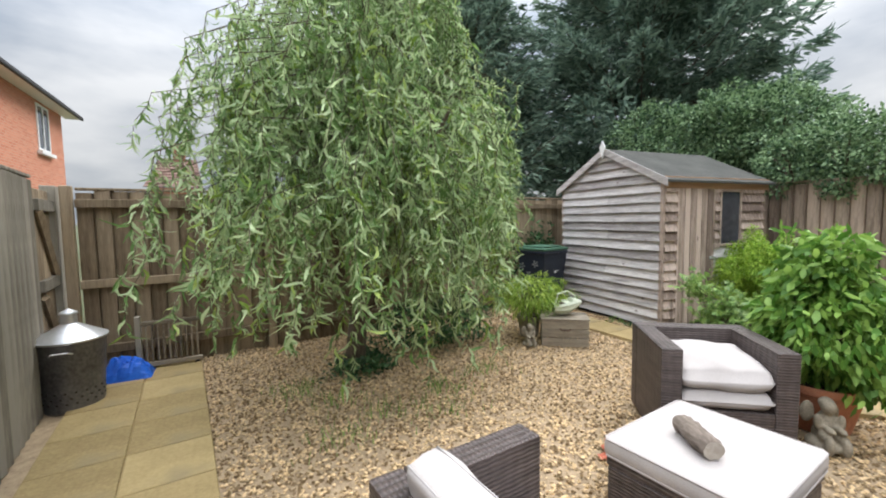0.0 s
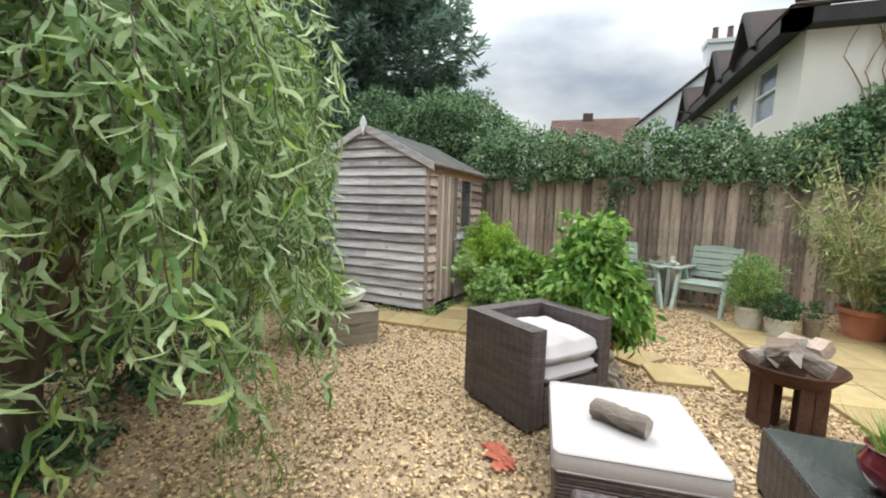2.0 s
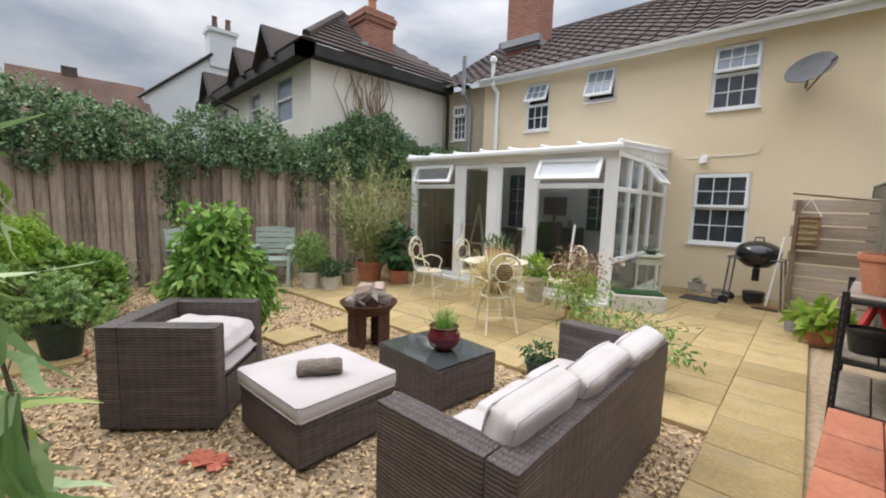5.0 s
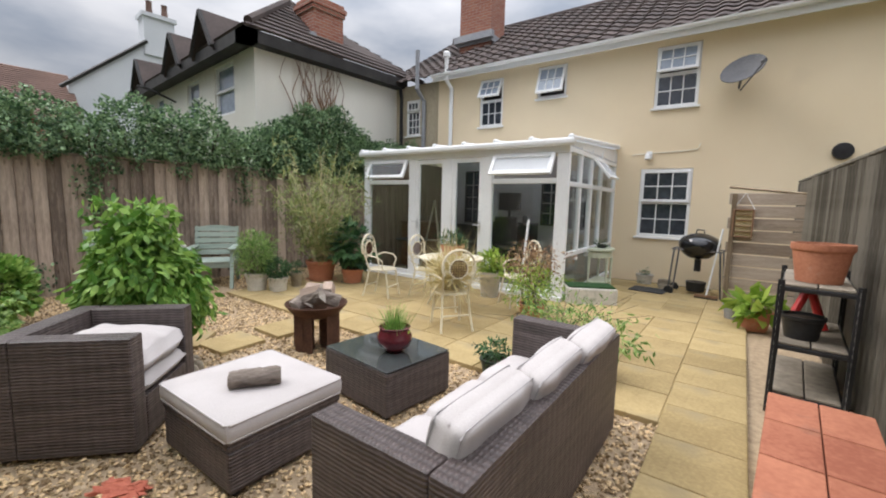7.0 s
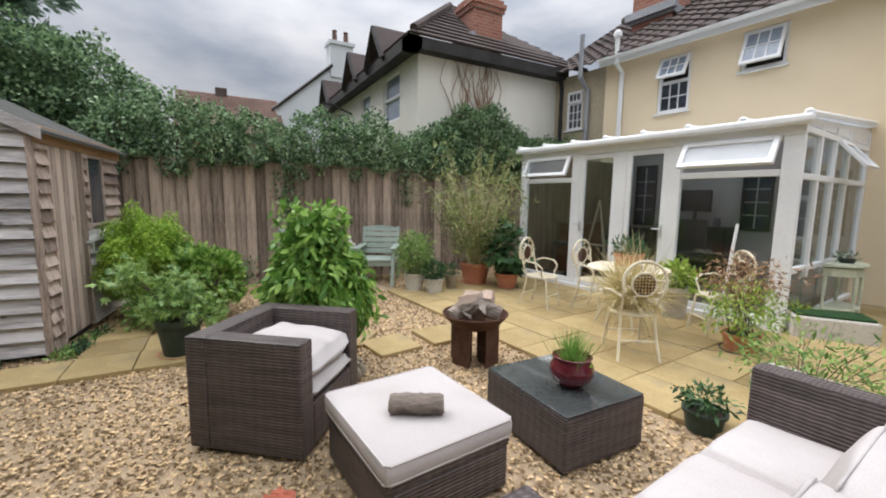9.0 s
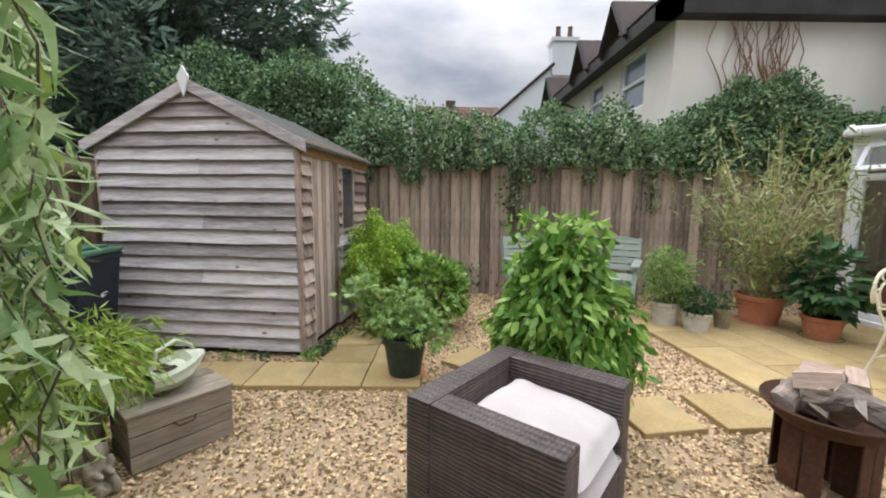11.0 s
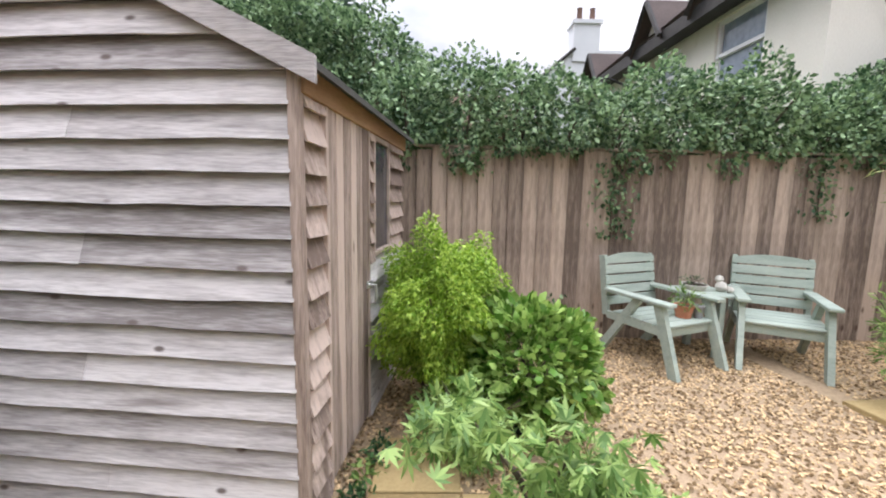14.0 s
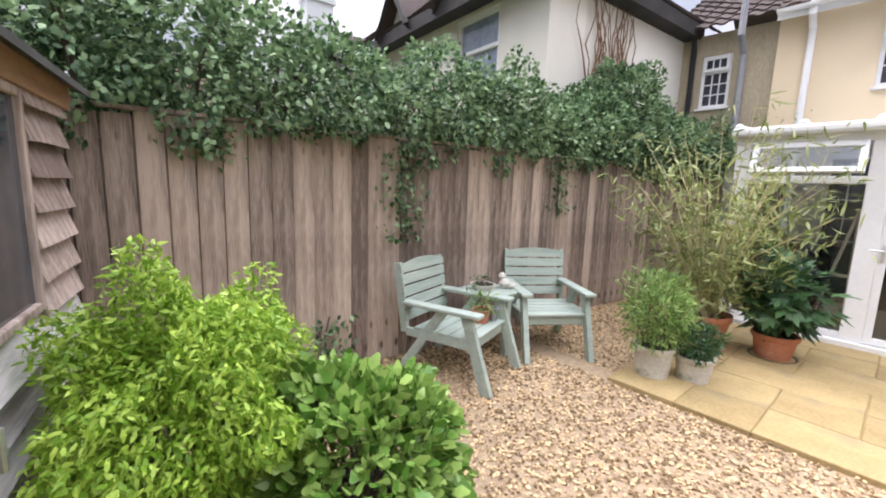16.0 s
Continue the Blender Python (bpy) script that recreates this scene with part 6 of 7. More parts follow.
TX, TY = 2.97, -2.62
iron_chair(Matrix.Translation((2.38, -1.92, 0)) @ Matrix.Rotation(radians(58), 4, "Z"), "cream painted iron garden chair with a rusty lattice back")
iron_chair(Matrix.Translation((3.6, -2.85, 0)) @ Matrix.Rotation(radians(-85), 4, "Z"), "cream painted iron garden chair with scrolled back")
iron_chair(Matrix.Translation((4.12, -2.38, 0)) @ Matrix.Rotation(radians(-70), 4, "Z"), "cream painted scrolled iron garden chair set apart")
iron_chair(Matrix.Translation((2.35, -3.35, 0)) @ Matrix.Rotation(radians(150), 4, "Z"), "cream painted iron garden chair by the conservatory")
it = thing("iron_table", Matrix.Translation((TX, TY, 0)), "round cream painted iron garden table", "table")
part("tabletop", Shape().lathe([(0, .70), (.42, .70), (.44, .705), (.44, .72), (.42, .725), (0, .722)], 32), M_cream_iron, it, smooth=True)
for i in range(3):
    a = i * 2.094 + .4
    part("leg", Shape().tube([(math.cos(a) * .1, math.sin(a) * .1, .70), (math.cos(a) * .16, math.sin(a) * .16, .4), (math.cos(a) * .34, math.sin(a) * .34, .012)], .012, 6), M_cream_iron, it)
part("ring", Shape().tube([(.18 * math.cos(radians(a)), .18 * math.sin(radians(a)), .36) for a in range(0, 361, 20)], .007, 5), M_cream_iron, it)
small_pot("table_plant", TX + .05, TY - .08, .726, .17, .15, M_terra, "terracotta pot of grey-green succulents on the table", L_dark, 260, (.20, .20, .10), .08, .018, -.2)
gr = thing("dry_grass_plant", Matrix.Translation((2.42, -1.96, .456)), "pot of pale dry arching grass on the iron chair seat", "potted plant")
part("pot", pot_shape(.09, .13, .17), M_stone, gr, smooth=True)
n = 1700
P = np.stack([RNG.normal(size=n) * .05, RNG.normal(size=n) * .05, np.full(n, .15)], 1)
LL = RNG.uniform(.16, .38, n)
part("blade_tuft", leaf_mesh("blade_tuft", P, unit(n) * np.array([1, 1, .6]) + np.array([0, 0, .38]), LL, np.full(n, .009), L_dry, .75, 4, (1, .9, .8, .5, .05)), L_dry, gr)

# pots along the conservatory
small_pot("lime_plant", 2.95, -3.55, 0, .17, .42, M_whitepot, "yellow-green leafy plant in a tall cream pot", L_lime, 700, (.24, .24, .2), .08, .03)
cp = pot_plant("potted_coppery_maple", 1.92, -3.0, .13, .17, .20, M_terra, "coppery and green leafed shrub in a terracotta pot", saucer=M_black)
stems(cp, .18, [(RNG.normal() * .28, RNG.normal() * .28, RNG.uniform(.5, .95)) for _ in range(18)], .005)
foliage(cp, L_copper, 900, (.05, -.05, .72), (.42, .42, .26), .055, .016, .2, .4, .2, .5, .3, 2, (.3, 1, .1), 31)
foliage(cp, L_lime, 900, (-.05, .1, .46), (.40, .40, .28), .06, .018, .2, .4, .2, .5, .3, 2, (.3, 1, .1), 32, "lower_foliage")
wr = thing("rambling_shrub", Matrix.Translation((1.15, -2.25, 0)), "loose green shrub in a low trough behind the sofa", "shrub")
stems(wr, .05, [(RNG.normal() * .4, RNG.normal() * .4, RNG.uniform(.25, .62)) for _ in range(26)], .004)
foliage(wr, L_maple, 800, (0, 0, .32), (.60, .52, .26), .06, .018, .1, .4, .2, .5, .3, 2, (.3, 1, .1), 33, floor=.03)
part("trough", Shape().box(-.3, .3, -.14, .14, 0, .2, None, .02), M_whitepot, wr)
bp = pot_plant("patio_plant", 1.3, -1.22, .10, .125, .14, M_darkpot, "small leafy plant in a dark pot behind the sofa")
foliage(bp, L_dark, 260, (0, 0, .20), (.17, .16, .08), .055, .02, .1, .4, .2, .6, .2, 2, (.3, 1, .1), 34)
tp = pot_plant("patio_plant", 0.58, -1.7, .1, .13, .2, M_terra, "thin leafy plant in a terracotta pot by the sofa end")
stems(tp, .18, [(RNG.normal() * .16, RNG.normal() * .16, RNG.uniform(.3, .5)) for _ in range(10)], .004)
foliage(tp, L_maple, 160, (-.1, -.05, .36), (.28, .25, .13), .065, .02, .2, .4, .2, .6, .2, 2, (.3, 1, .1), 35)
tb = thing("planter_trough", Matrix.Translation((1.70, -4.36, 0)) @ Matrix.Rotation(radians(35), 4, "Z"), "cream stone trough filled with turf", "planter")
part("trough", Shape().box(-.36, .36, -.2, .2, 0, .26, None, .02), M_whitepot, tb)
part("turf", Shape().box(-.33, .33, -.17, .17, .262, .29, None, .012), M_turf, tb)
hs = thing("half_moon_table", Matrix.Translation((2.06, -5.4, 0)) @ Matrix.Rotation(radians(5.7), 4, "Z"), "cream painted half-moon console table", "side table")
s = Shape()
v = [(0, -.38, 0), (0, .38, 0)] + [(-.34 * math.cos(radians(a)), .38 * math.sin(radians(a)), 0) for a in range(75, -76, -15)]
for z0, z1 in ((.72, .75), (.60, .70), (.18, .20)):
    k = len(v)
    sc = 1.0 if z0 > .7 else .9
    part("top" if z0 > .7 else "apron" if z0 > .5 else "shelf", Shape().add([(a * sc, b * sc, z0) for a, b, _ in v] + [(a * sc, b * sc, z1) for a, b, _ in v], [tuple(range(k))[::-1], tuple(range(k, 2 * k))] + [(i, (i + 1) % k, k + (i + 1) % k, k + i) for i in range(k)]), M_shell, hs)
for x, y in ((-.02, -.32), (-.02, .32), (-.27, -.15), (-.27, .15)):
    part("leg", Shape().lathe([(.018, 0), (.022, .1), (.016, .3), (.024, .5), (.022, .6)], 8, c=(x, y, 0)), M_shell, hs)
small_pot("tray_plant", 1.92, -5.4, .752, .09, .05, M_black, "small dark tray of plants on the console table", L_dark, 120, (.12, .12, .05), .05, .012)
pole = thing("garden_pole", Matrix.Translation((2.28, -3.45, 0)), "white wooden pole leaning by the conservatory", "pole")
part("shaft", Shape().tube([(0.05, .1, 0), (0, -.02, 1.25)], .016, 8), M_white, pole)
mt = part("door_mat", Shape().box(1.0, 1.55, -6.2, -5.75, .032, .046, None, .004), M_mat)
tagged(mt, "dark rubber door mat on the patio", "mat")
small_pot("white_tub", 1.52, -6.65, 0, .15, .2, M_whitepot, "white tub standing against the house wall", L_dark, 60, (.06, .06, .06))
for dx in (0, .2):
    b = thing("slate_block", Matrix.Translation((1.15 - dx * .3, -6.55 + dx, 0)), "small dark stone block by the house wall", "block")
    part("stone", Shape().box(-.1, .1, -.08, .08, 0, .16 - dx * .3, None, .01), M_stone, b)

# ---- barbecue and broom ----
bq = thing("kettle_barbecue", Matrix.Translation((0.62, -6.25, 0)), "black kettle barbecue on a wheeled stand", "barbecue")
part("bowl", Shape().lathe([(0, .62), (.16, .65), (.27, .75), (.3, .84), (.3, .86)], 28), M_enamel, bq, smooth=True)
lid = part("lid", Shape().lathe([(.305, .865), (.3, .9), (.25, .98), (.13, 1.04), (0, 1.06)], 28), M_enamel, bq, smooth=True)
part("lid_handle", Shape().tube([(-.06, 0, 1.05), (-.05, 0, 1.11), (.05, 0, 1.11), (.06, 0, 1.05)], .012, 6), M_black, lid)
for x in (-.36, .36):
    for y in (-.2, .2):
        part("leg", Shape().tube([(x * .9, y, .78), (x * 1.05, y, .02)], .014, 6), M_steel_dark, bq)
part("frame_bar", Shape().tube([(-.36, -.2, .78), (.36, -.2, .78), (.36, .2, .78), (-.36, .2, .78), (-.36, -.2, .78)], .012, 6), M_steel_dark, bq)
part("ash_pot", Shape().lathe([(0, .08), (.13, .08), (.15, .24), (.14, .24), (0, .22)], 20), M_black, bq)
part("vent_pipe", Shape().tube([(0, 0, .62), (0, 0, .42)], .05, 10), M_black, bq)
for y in (-.22, .22):
    part("wheel", Shape().lathe([(0, -.015), (.07, -.015), (.075, 0), (.07, .015), (0, .015)], 18, m=Matrix.Translation((.36, y, .075)) @ Matrix.Rotation(radians(90), 4, "X")), M_black, bq)
br = thing("broom", Matrix.Translation((0.42, -5.95, 0)), "pale wooden broom leaning on the barbecue", "broom")
part("handle", Shape().tube([(0, 0, .06), (-.12, -.18, 1.15)], .013, 8), M_white, br)
part("head", Shape().box(-.16, .16, -.03, .03, .05, .09, None, .008), M_oak, br)
part("bristles", Shape().box(-.16, .16, -.028, .028, .0, .05), M_dark, br)

# ---- plank screen, insect house ----
sc = thing("plank_screen", Matrix.Translation((0.22, -5.95, 0)) @ Matrix.Rotation(radians(183), 4, "Z"), "rough plank lean-to screen beside the fence", "screen")
for i in range(9):
    z = .06 + i * .185
    w = .98 + .05 * math.sin(i * 2.2)
    part("plank", Shape().box(.02 * math.sin(i * 3), w, -.012, .012, z, z + .165, None, .005), M_screen, sc)
for x in (.02, .9):
    part("post", Shape().box(x, x + .06, -.08, -.014, 0, 1.7, None, .005), M_fence_back, sc)
part("coping", Shape().tube([(-.03, .0, 1.80), (.5, .0, 1.74), (1.04, .0, 1.68)], .02, 4), M_fence_back, sc)
part("side_sheet", Shape().box(.98, 1.03, -.8, -.02, 0, 1.62), M_screen, sc)
ih = thing("insect_house", Matrix.Translation((0.04, -5.9, 1.05)), "wooden insect house hanging from a cord", "insect house")
part("box", ring_frame(-.13, .13, 0, .42, .02, -.03, .05), M_oak, ih)
for i in range(4):
    part("shelf", Shape().box(-.11, .11, -.02, .045, .08 + i * .085, .09 + i * .085), M_oak, ih)
part("filling", Shape().box(-.11, .11, -.03, .01, .02, .4), M_straw, ih)
part("cord", Shape().tube([(-.13, 0, .42), (0, -.01, .66), (.13, 0, .42)], .006, 5), M_white, ih)
hp = small_pot("hosta_pot", -.28, -4.55, 0, .18, .24, M_terra, "broad-leaved pale green plant in a terracotta pot", L_lime, 110, (.24, .24, .14), .2, .1, .1)
small_pot("grey_bucket", -.05, -4.85, 0, .13, .24, M_lead, "grey bucket beside the planks", None, cat="bucket")

# ---- slotted shelving and terracotta boxes on the path side ----
SX0, SX1, SY0, SY1 = -.92, -.52, -3.05, -2.05
sv = thing("metal_shelving", Matrix.Identity(4), "black slotted-angle shelving unit with wooden boards", "shelving")
for x in (SX0, SX1):
    for y in (SY0, SY1):
        up = part("upright", Shape().box(x - .02, x + .02, y - .003, y + .003, 0, .98).box(x - .003, x + .003, y - .02, y + .02, 0, .98), M_black, sv)
        s = Shape()
        for i in range(16):
            s.box(x + .0035, x + .0045, y - .006, y + .006, .04 + i * .058, .07 + i * .058)
        part("slots", s, M_whitepot, up)
for z in (.12, .48, .9):
    part("shelf", Shape().box(SX0, SX1, SY0, SY1, z, z + .03, None, .004), M_black, sv)
    for i in range(2):
        part("board", Shape().box(SX0 + .02 + i * .19, SX0 + .2 + i * .19, SY0 + .02, SY1 - .02, z + .032, z + .05, None, .004), M_crate, sv)
small_pot("large_terracotta_pot", -.72, -2.35, .952, .175, .28, M_terra, "large empty terracotta pot on top of the shelving", None)
small_pot("black_pot", -.66, -2.3, .532, .13, .17, M_black, "black plastic pot on the middle shelf", None)
rb = thing("red_bucket", Matrix.Translation((-.7, -2.75, .532)), "red plastic tool with a tangle of string", "tool")
part("body", Shape().tube([(-.1, .1, .0), (0, 0, .3)], .03, 8).tube([(.12, .1, 0), (.02, 0, .3)], .03, 8), M_red, rb)
bc = thing("crate_bench", Matrix.Translation((-.76, -.55, 0)), "low wooden box stacked with terracotta slabs", "box")
part("box_side", Shape().box(.20, .22, -.85, .8, .0, .34, None, .004), M_pale_wood, bc)
part("box_side", Shape().box(-.2, -.18, -.85, .8, .0, .34, None, .004), M_pale_wood, bc)
part("box_end", Shape().box(-.18, .2, -.85, -.83, .0, .34, None, .004), M_pale_wood, bc)
part("box_end", Shape().box(-.18, .2, .78, .8, .0, .34, None, .004), M_pale_wood, bc)
for i in range(4):
    for j in range(2):
        part("terracotta_slab", Shape().box(-.21 + j * .225, .01 + j * .225, -.84 + i * .41, -.84 + i * .41 + .40, .342, .385, None, .006), M_brick_red, bc)

# ---- incinerator, blue sheet, radiator stand ----
ib = thing("incinerator_bin", Matrix.Translation((-1.5, 3.98, 0)), "sooty galvanised garden incinerator with a shiny lid", "incinerator")
part("body", Shape().lathe([(0, .0), (.2, 0), (.2, .02), (.235, .56), (.24, .57), (.235, .575), (0, .57)], 32), M_steel_dark, ib, smooth=True)
part("lid", Shape().lathe([(.25, .575), (.255, .59), (.06, .70), (.055, .705), (.055, .78), (.062, .785), (.045, .785), (0, .76)], 32), M_steel, ib, smooth=True)
part("chimney_cap", Shape().lathe([(.065, .785), (.06, .80), (0, .83)], 16), M_steel, ib)
for r_ in range(3):
    for i in range(20):
        a = i * 2 * math.pi / 20 + r_ * .15
        if -2.6 < math.atan2(math.sin(a), math.cos(a)) < .2:
            m = Matrix.Rotation(a, 4, "Z") @ Matrix.Translation((.206 + r_ * .003, 0, .08 + r_ * .045)) @ Matrix.Rotation(radians(90), 4, "Y")
            part("air_hole", Shape().lathe([(0, .002), (.009, .002), (.009, -.004)], 8, m=m), M_dark, ib)
for sg in (-1, 1):
    part("handle", Shape().tube([(-.07, sg * .245, .5), (-.05, sg * .29, .52), (.05, sg * .29, .52), (.07, sg * .245, .5)], .007, 5), M_steel, ib)
bs = thing("blue_plastic_bag", Matrix.Translation((-1.22, 4.45, 0)), "crumpled blue plastic sheet on the slabs", "plastic bag")
v, f = [], []
for j in range(15):
    for i in range(15):
        x, y = (i / 14 - .5) * .42, (j / 14 - .5) * .3
        e = max(0, 1 - (abs(x) / .21) ** 3) * max(0, 1 - (abs(y) / .15) ** 3)
        v.append((x, y, .03 + e * (.19 + .1 * noise.noise(Vector((x * 9, y * 9, 1))) + .05 * noise.noise(Vector((x * 25, y * 25, 4))))))
for j in range(14):
    for i in range(14):
        f.append((j * 15 + i, j * 15 + i + 1, j * 15 + i + 16, j * 15 + i + 15))
part("sheet", Shape().add(v, f), M_blue, bs)
rd = thing("slatted_rack", Matrix.Translation((-.86, 4.62, 0)), "slatted wooden rack standing on castors", "rack")
for i in range(10):
    part("bar", Shape().tube([(-.22 + i * .05, 0, .06), (-.22 + i * .05, 0, .5)], .009, 6), M_crate, rd)
part("rail", Shape().box(-.26, .27, -.02, .02, .05, .09, None, .004), M_crate, rd)
part("rail", Shape().box(-.26, .27, -.02, .02, .48, .52, None, .004), M_crate, rd)
part("post", Shape().box(-.31, -.26, -.03, .03, 0, .58, None, .004), M_fence_grey, rd)
for x in (-.2, .22):
    part("castor", Shape().lathe([(0, -.012), (.025, -.012), (.025, .012), (0, .012)], 12, m=Matrix.Translation((x, 0, .025)) @ Matrix.Rotation(radians(90), 4, "X")), M_black, rd)

# ---- crate, shell planter, lime plant, wheelie bin ----
cm = Matrix.Translation((3.295, 3.18, 0)) @ Matrix.Rotation(radians(-39), 4, "Z")
ctb = thing("wooden_crate", cm, "old weathered wooden crate with a small handle", "crate")
for z in (0.0, .107, .214):
    for y in (-.19, .17):
        part("side_plank", Shape().box(-.27, .27, y, y + .02, z, z + .1, None, .004), M_crate, ctb)
    for x in (-.27, .25):
        part("end_plank", Shape().box(x, x + .02, -.17, .17, z, z + .1, None, .004), M_crate, ctb)
for i in range(3):
    part("lid_plank", Shape().box(-.28, .28, -.195 + i * .132, -.07 + i * .132, .315, .335, None, .004), M_crate, ctb)
part("handle", Shape().tube([(-.06, -.195, .22), (-.04, -.215, .2), (.04, -.215, .2), (.06, -.195, .22)], .006, 5), M_rust, ctb)
sh = thing("shell_planter", cm @ Matrix.Translation((.02, .0, .333)) @ Matrix.Rotation(radians(20), 4, "Z"), "pale green ceramic conch shell planter on the crate", "planter")
n, k = 16, 22
v, f = [], []
for j in range(n + 1):
    s_ = j / n
    for i in range(k):
        a = 2 * math.pi * i / k
        r_ = .125 * math.sin(math.pi * min(1, s_ * .75 + .12)) ** .8 * (1 + .10 * abs(math.sin(a * 5))) * (1 - .55 * s_ ** 2)
        up = 0.0
        if math.sin(a) > .55 and .12 < s_ < .62:
            up = -.05
        v.append((.36 * (s_ - .45), r_ * math.cos(a), .10 + r_ * math.sin(a) * .85 + up + .06 * s_))
for j in range(n):
    for i in range(k):
        f.append((j * k + i, j * k + (i + 1) % k, (j + 1) * k + (i + 1) % k, (j + 1) * k + i))
part("shell", Shape().add(v, f), M_shell, sh, smooth=True)
part("soil", Shape().lathe([(.085, 0), (.05, .01), (0, .014)], 18, m=Matrix.Translation((-.03, 0, .157)) @ Matrix.Diagonal((1.0, .8, 1, 1))), M_soil, sh)
part("spout_handle", Shape().tube([(-.12, 0, .17), (-.1, 0, .27), (.02, 0, .3), (.12, 0, .24), (.14, 0, .18)], .012, 7), M_shell, sh)
lp = pot_plant("lime_maple_pot", 3.12, 3.62, .11, .15, .27, M_stone, "lime green feathery maple in a patterned pot", group="")
stems(lp, .3, [(RNG.normal() * .25, RNG.normal() * .25, RNG.uniform(.5, .75)) for _ in range(14)], .006)
P, d = crown_points(2100, (.0, -.02, .56), (.50, .48, .24), .3, .3)
LL = RNG.uniform(.06, .12, len(P))
part("foliage", leaf_mesh("foliage", P, d * .6 + unit(len(P)) * .4 + np.array([0, 0, -.6]), LL, LL * .14, L_lime, .35, 3, (.3, 1, .7, .05)), L_lime, lp)
wb = thing("wheelie_bin", Matrix.Translation((4.31, 4.70, 0)) @ Matrix.Rotation(radians(-80), 4, "Z"), "navy wheelie bin with a green lid", "wheelie bin")
v = [(-.2, -.24, .04), (.2, -.24, .04), (.2, .22, .04), (-.2, .22, .04), (-.27, -.29, .98), (.27, -.29, .98), (.27, .29, .98), (-.27, .29, .98)]
part("body", Shape().add(v, [(3, 2, 1, 0), (4, 5, 6, 7), (0, 1, 5, 4), (1, 2, 6, 5), (2, 3, 7, 6), (3, 0, 4, 7)]), M_bin, wb)
part("rim", Shape().box(-.29, .29, -.31, .30, .95, 1.0, None, .012), M_bin, wb)
lid = part("lid", Shape().box(-.295, .295, -.32, .31, 1.002, 1.05, None, .02).box(-.22, .22, -.24, .22, 1.05, 1.075, None, .012), M_binlid, wb, "green hinged lid")
part("grip", Shape().tube([(-.25, .33, 1.0), (.25, .33, 1.0)], .014, 8), M_binlid, lid)
for x in (-.2, .2):
    part("wheel", Shape().lathe([(0, -.025), (.09, -.025), (.1, 0), (.09, .025), (0, .025)], 18, m=Matrix.Translation((x, .25, .1)) @ Matrix.Rotation(radians(90), 4, "Y")), M_black, wb)
s = Shape()
for i, (x, z) in enumerate(((-.15, .75), (-.02, .62), (.12, .8), (.05, .42), (-.14, .38), (.16, .55))):
    for q in range(5):
        a = q * 1.257 + i
        s.add([(x, -.288, z), (x + .05 * math.cos(a) - .012 * math.sin(a), -.286, z + .05 * math.sin(a) + .012 * math.cos(a)), (x + .07 * math.cos(a), -.286, z + .07 * math.sin(a)), (x + .05 * math.cos(a) + .012 * math.sin(a), -.286, z + .05 * math.sin(a) - .012 * math.cos(a))], [(0, 1, 2, 3)])
part("flower_stickers", s, M_lead, wb, "pale flower stickers", m=Matrix.Translation((0, -.262, 0)) @ Matrix.Rotation(radians(3), 4, "X") @ Matrix.Translation((0, .262, 0)))
nt = thing("nettle_clump", Matrix.Translation((4.45, 5.0, 0)), "dark leafy climber between bin and fence", "shrub")
foliage(nt, L_dark, 1100, (0, 0, .75), (.5, .18, .7), .09, .035, .2, .35, .3, .6, .2, 2, (.4, 1, .1), 41, floor=.02)
ub = thing("under_willow_plants", Matrix.Translation((1.9, 3.9, 0)), "low dark evergreen plants under the willow", "shrub")
foliage(ub, L_dark, 2600, (0, 0, .3), (.85, .5, .36), .07, .024, .1, .35, .4, .6, .2, 2, (.4, 1, .1), 42, floor=.02)
part("badge", Shape().lathe([(0, 0), (.018, 0), (.018, .003), (0, .003)], 14, m=Matrix.Translation((.274, -.02, .66)) @ Matrix.Rotation(radians(86), 4, "Y")), M_white, wb, "round white badge")
for z in (.672, .648):
    part("badge_bar", Shape().box(.0, .003, .01, .09 if z > .66 else .06, -.004, .004, Matrix.Translation((.256 + (z - .648) * .07, 0, z))), M_white, wb, "white printed bar")
for k, (wx, wy, wn_) in enumerate(((4.62, 2.76, 150), (4.82, 2.68, 190), (5.08, 2.66, 90), (4.6, 3.2, 60), (4.62, 3.5, 60), (5.25, 2.6, 120))):
    wd = thing("weed_clump", Matrix.Translation((wx, wy, 0)), "low green weeds at the foot of the shed", "weeds", "weeds by the shed")
    foliage(wd, L_dark if k % 2 else L_maple, wn_, (0, 0, .035), (.16, .10, .05), .04, .02, .0, .4, .3, .6, .2, 2, (.4, 1, .1), 50 + k, floor=.004)
gc = thing("ground_cover", Matrix.Translation((.86, 3.55, 0)), "dark trailing ground cover round the willow foot", "plant")
foliage(gc, L_dark, 900, (0, 0, .06), (.36, .3, .1), .055, .026, .0, .4, .3, .6, .2, 2, (.4, 1, .1), 61, floor=.004)
for k, (gx, gy) in enumerate(((.45, 2.9), (1.4, 2.7), (.2, 3.3), (1.9, 2.9), (.75, 2.55), (1.15, 2.35), (.35, 2.3))):
    gs = thing("grass_tuft", Matrix.Translation((gx, gy, 0)), "thin grass seedlings growing through the gravel", "grass", "grass tufts")
    m_ = 70
    P = np.stack([RNG.normal(size=m_) * .13, RNG.normal(size=m_) * .10, np.zeros(m_)], 1)
    LL = RNG.uniform(.05, .14, m_)
    part("blade_tuft", leaf_mesh("blade_tuft", P, unit(m_) * .35 + np.array([0, 0, 1]), LL, np.full(m_, .005), L_grass, .3, 3, (1, .9, .6, .05)), L_grass, gs)
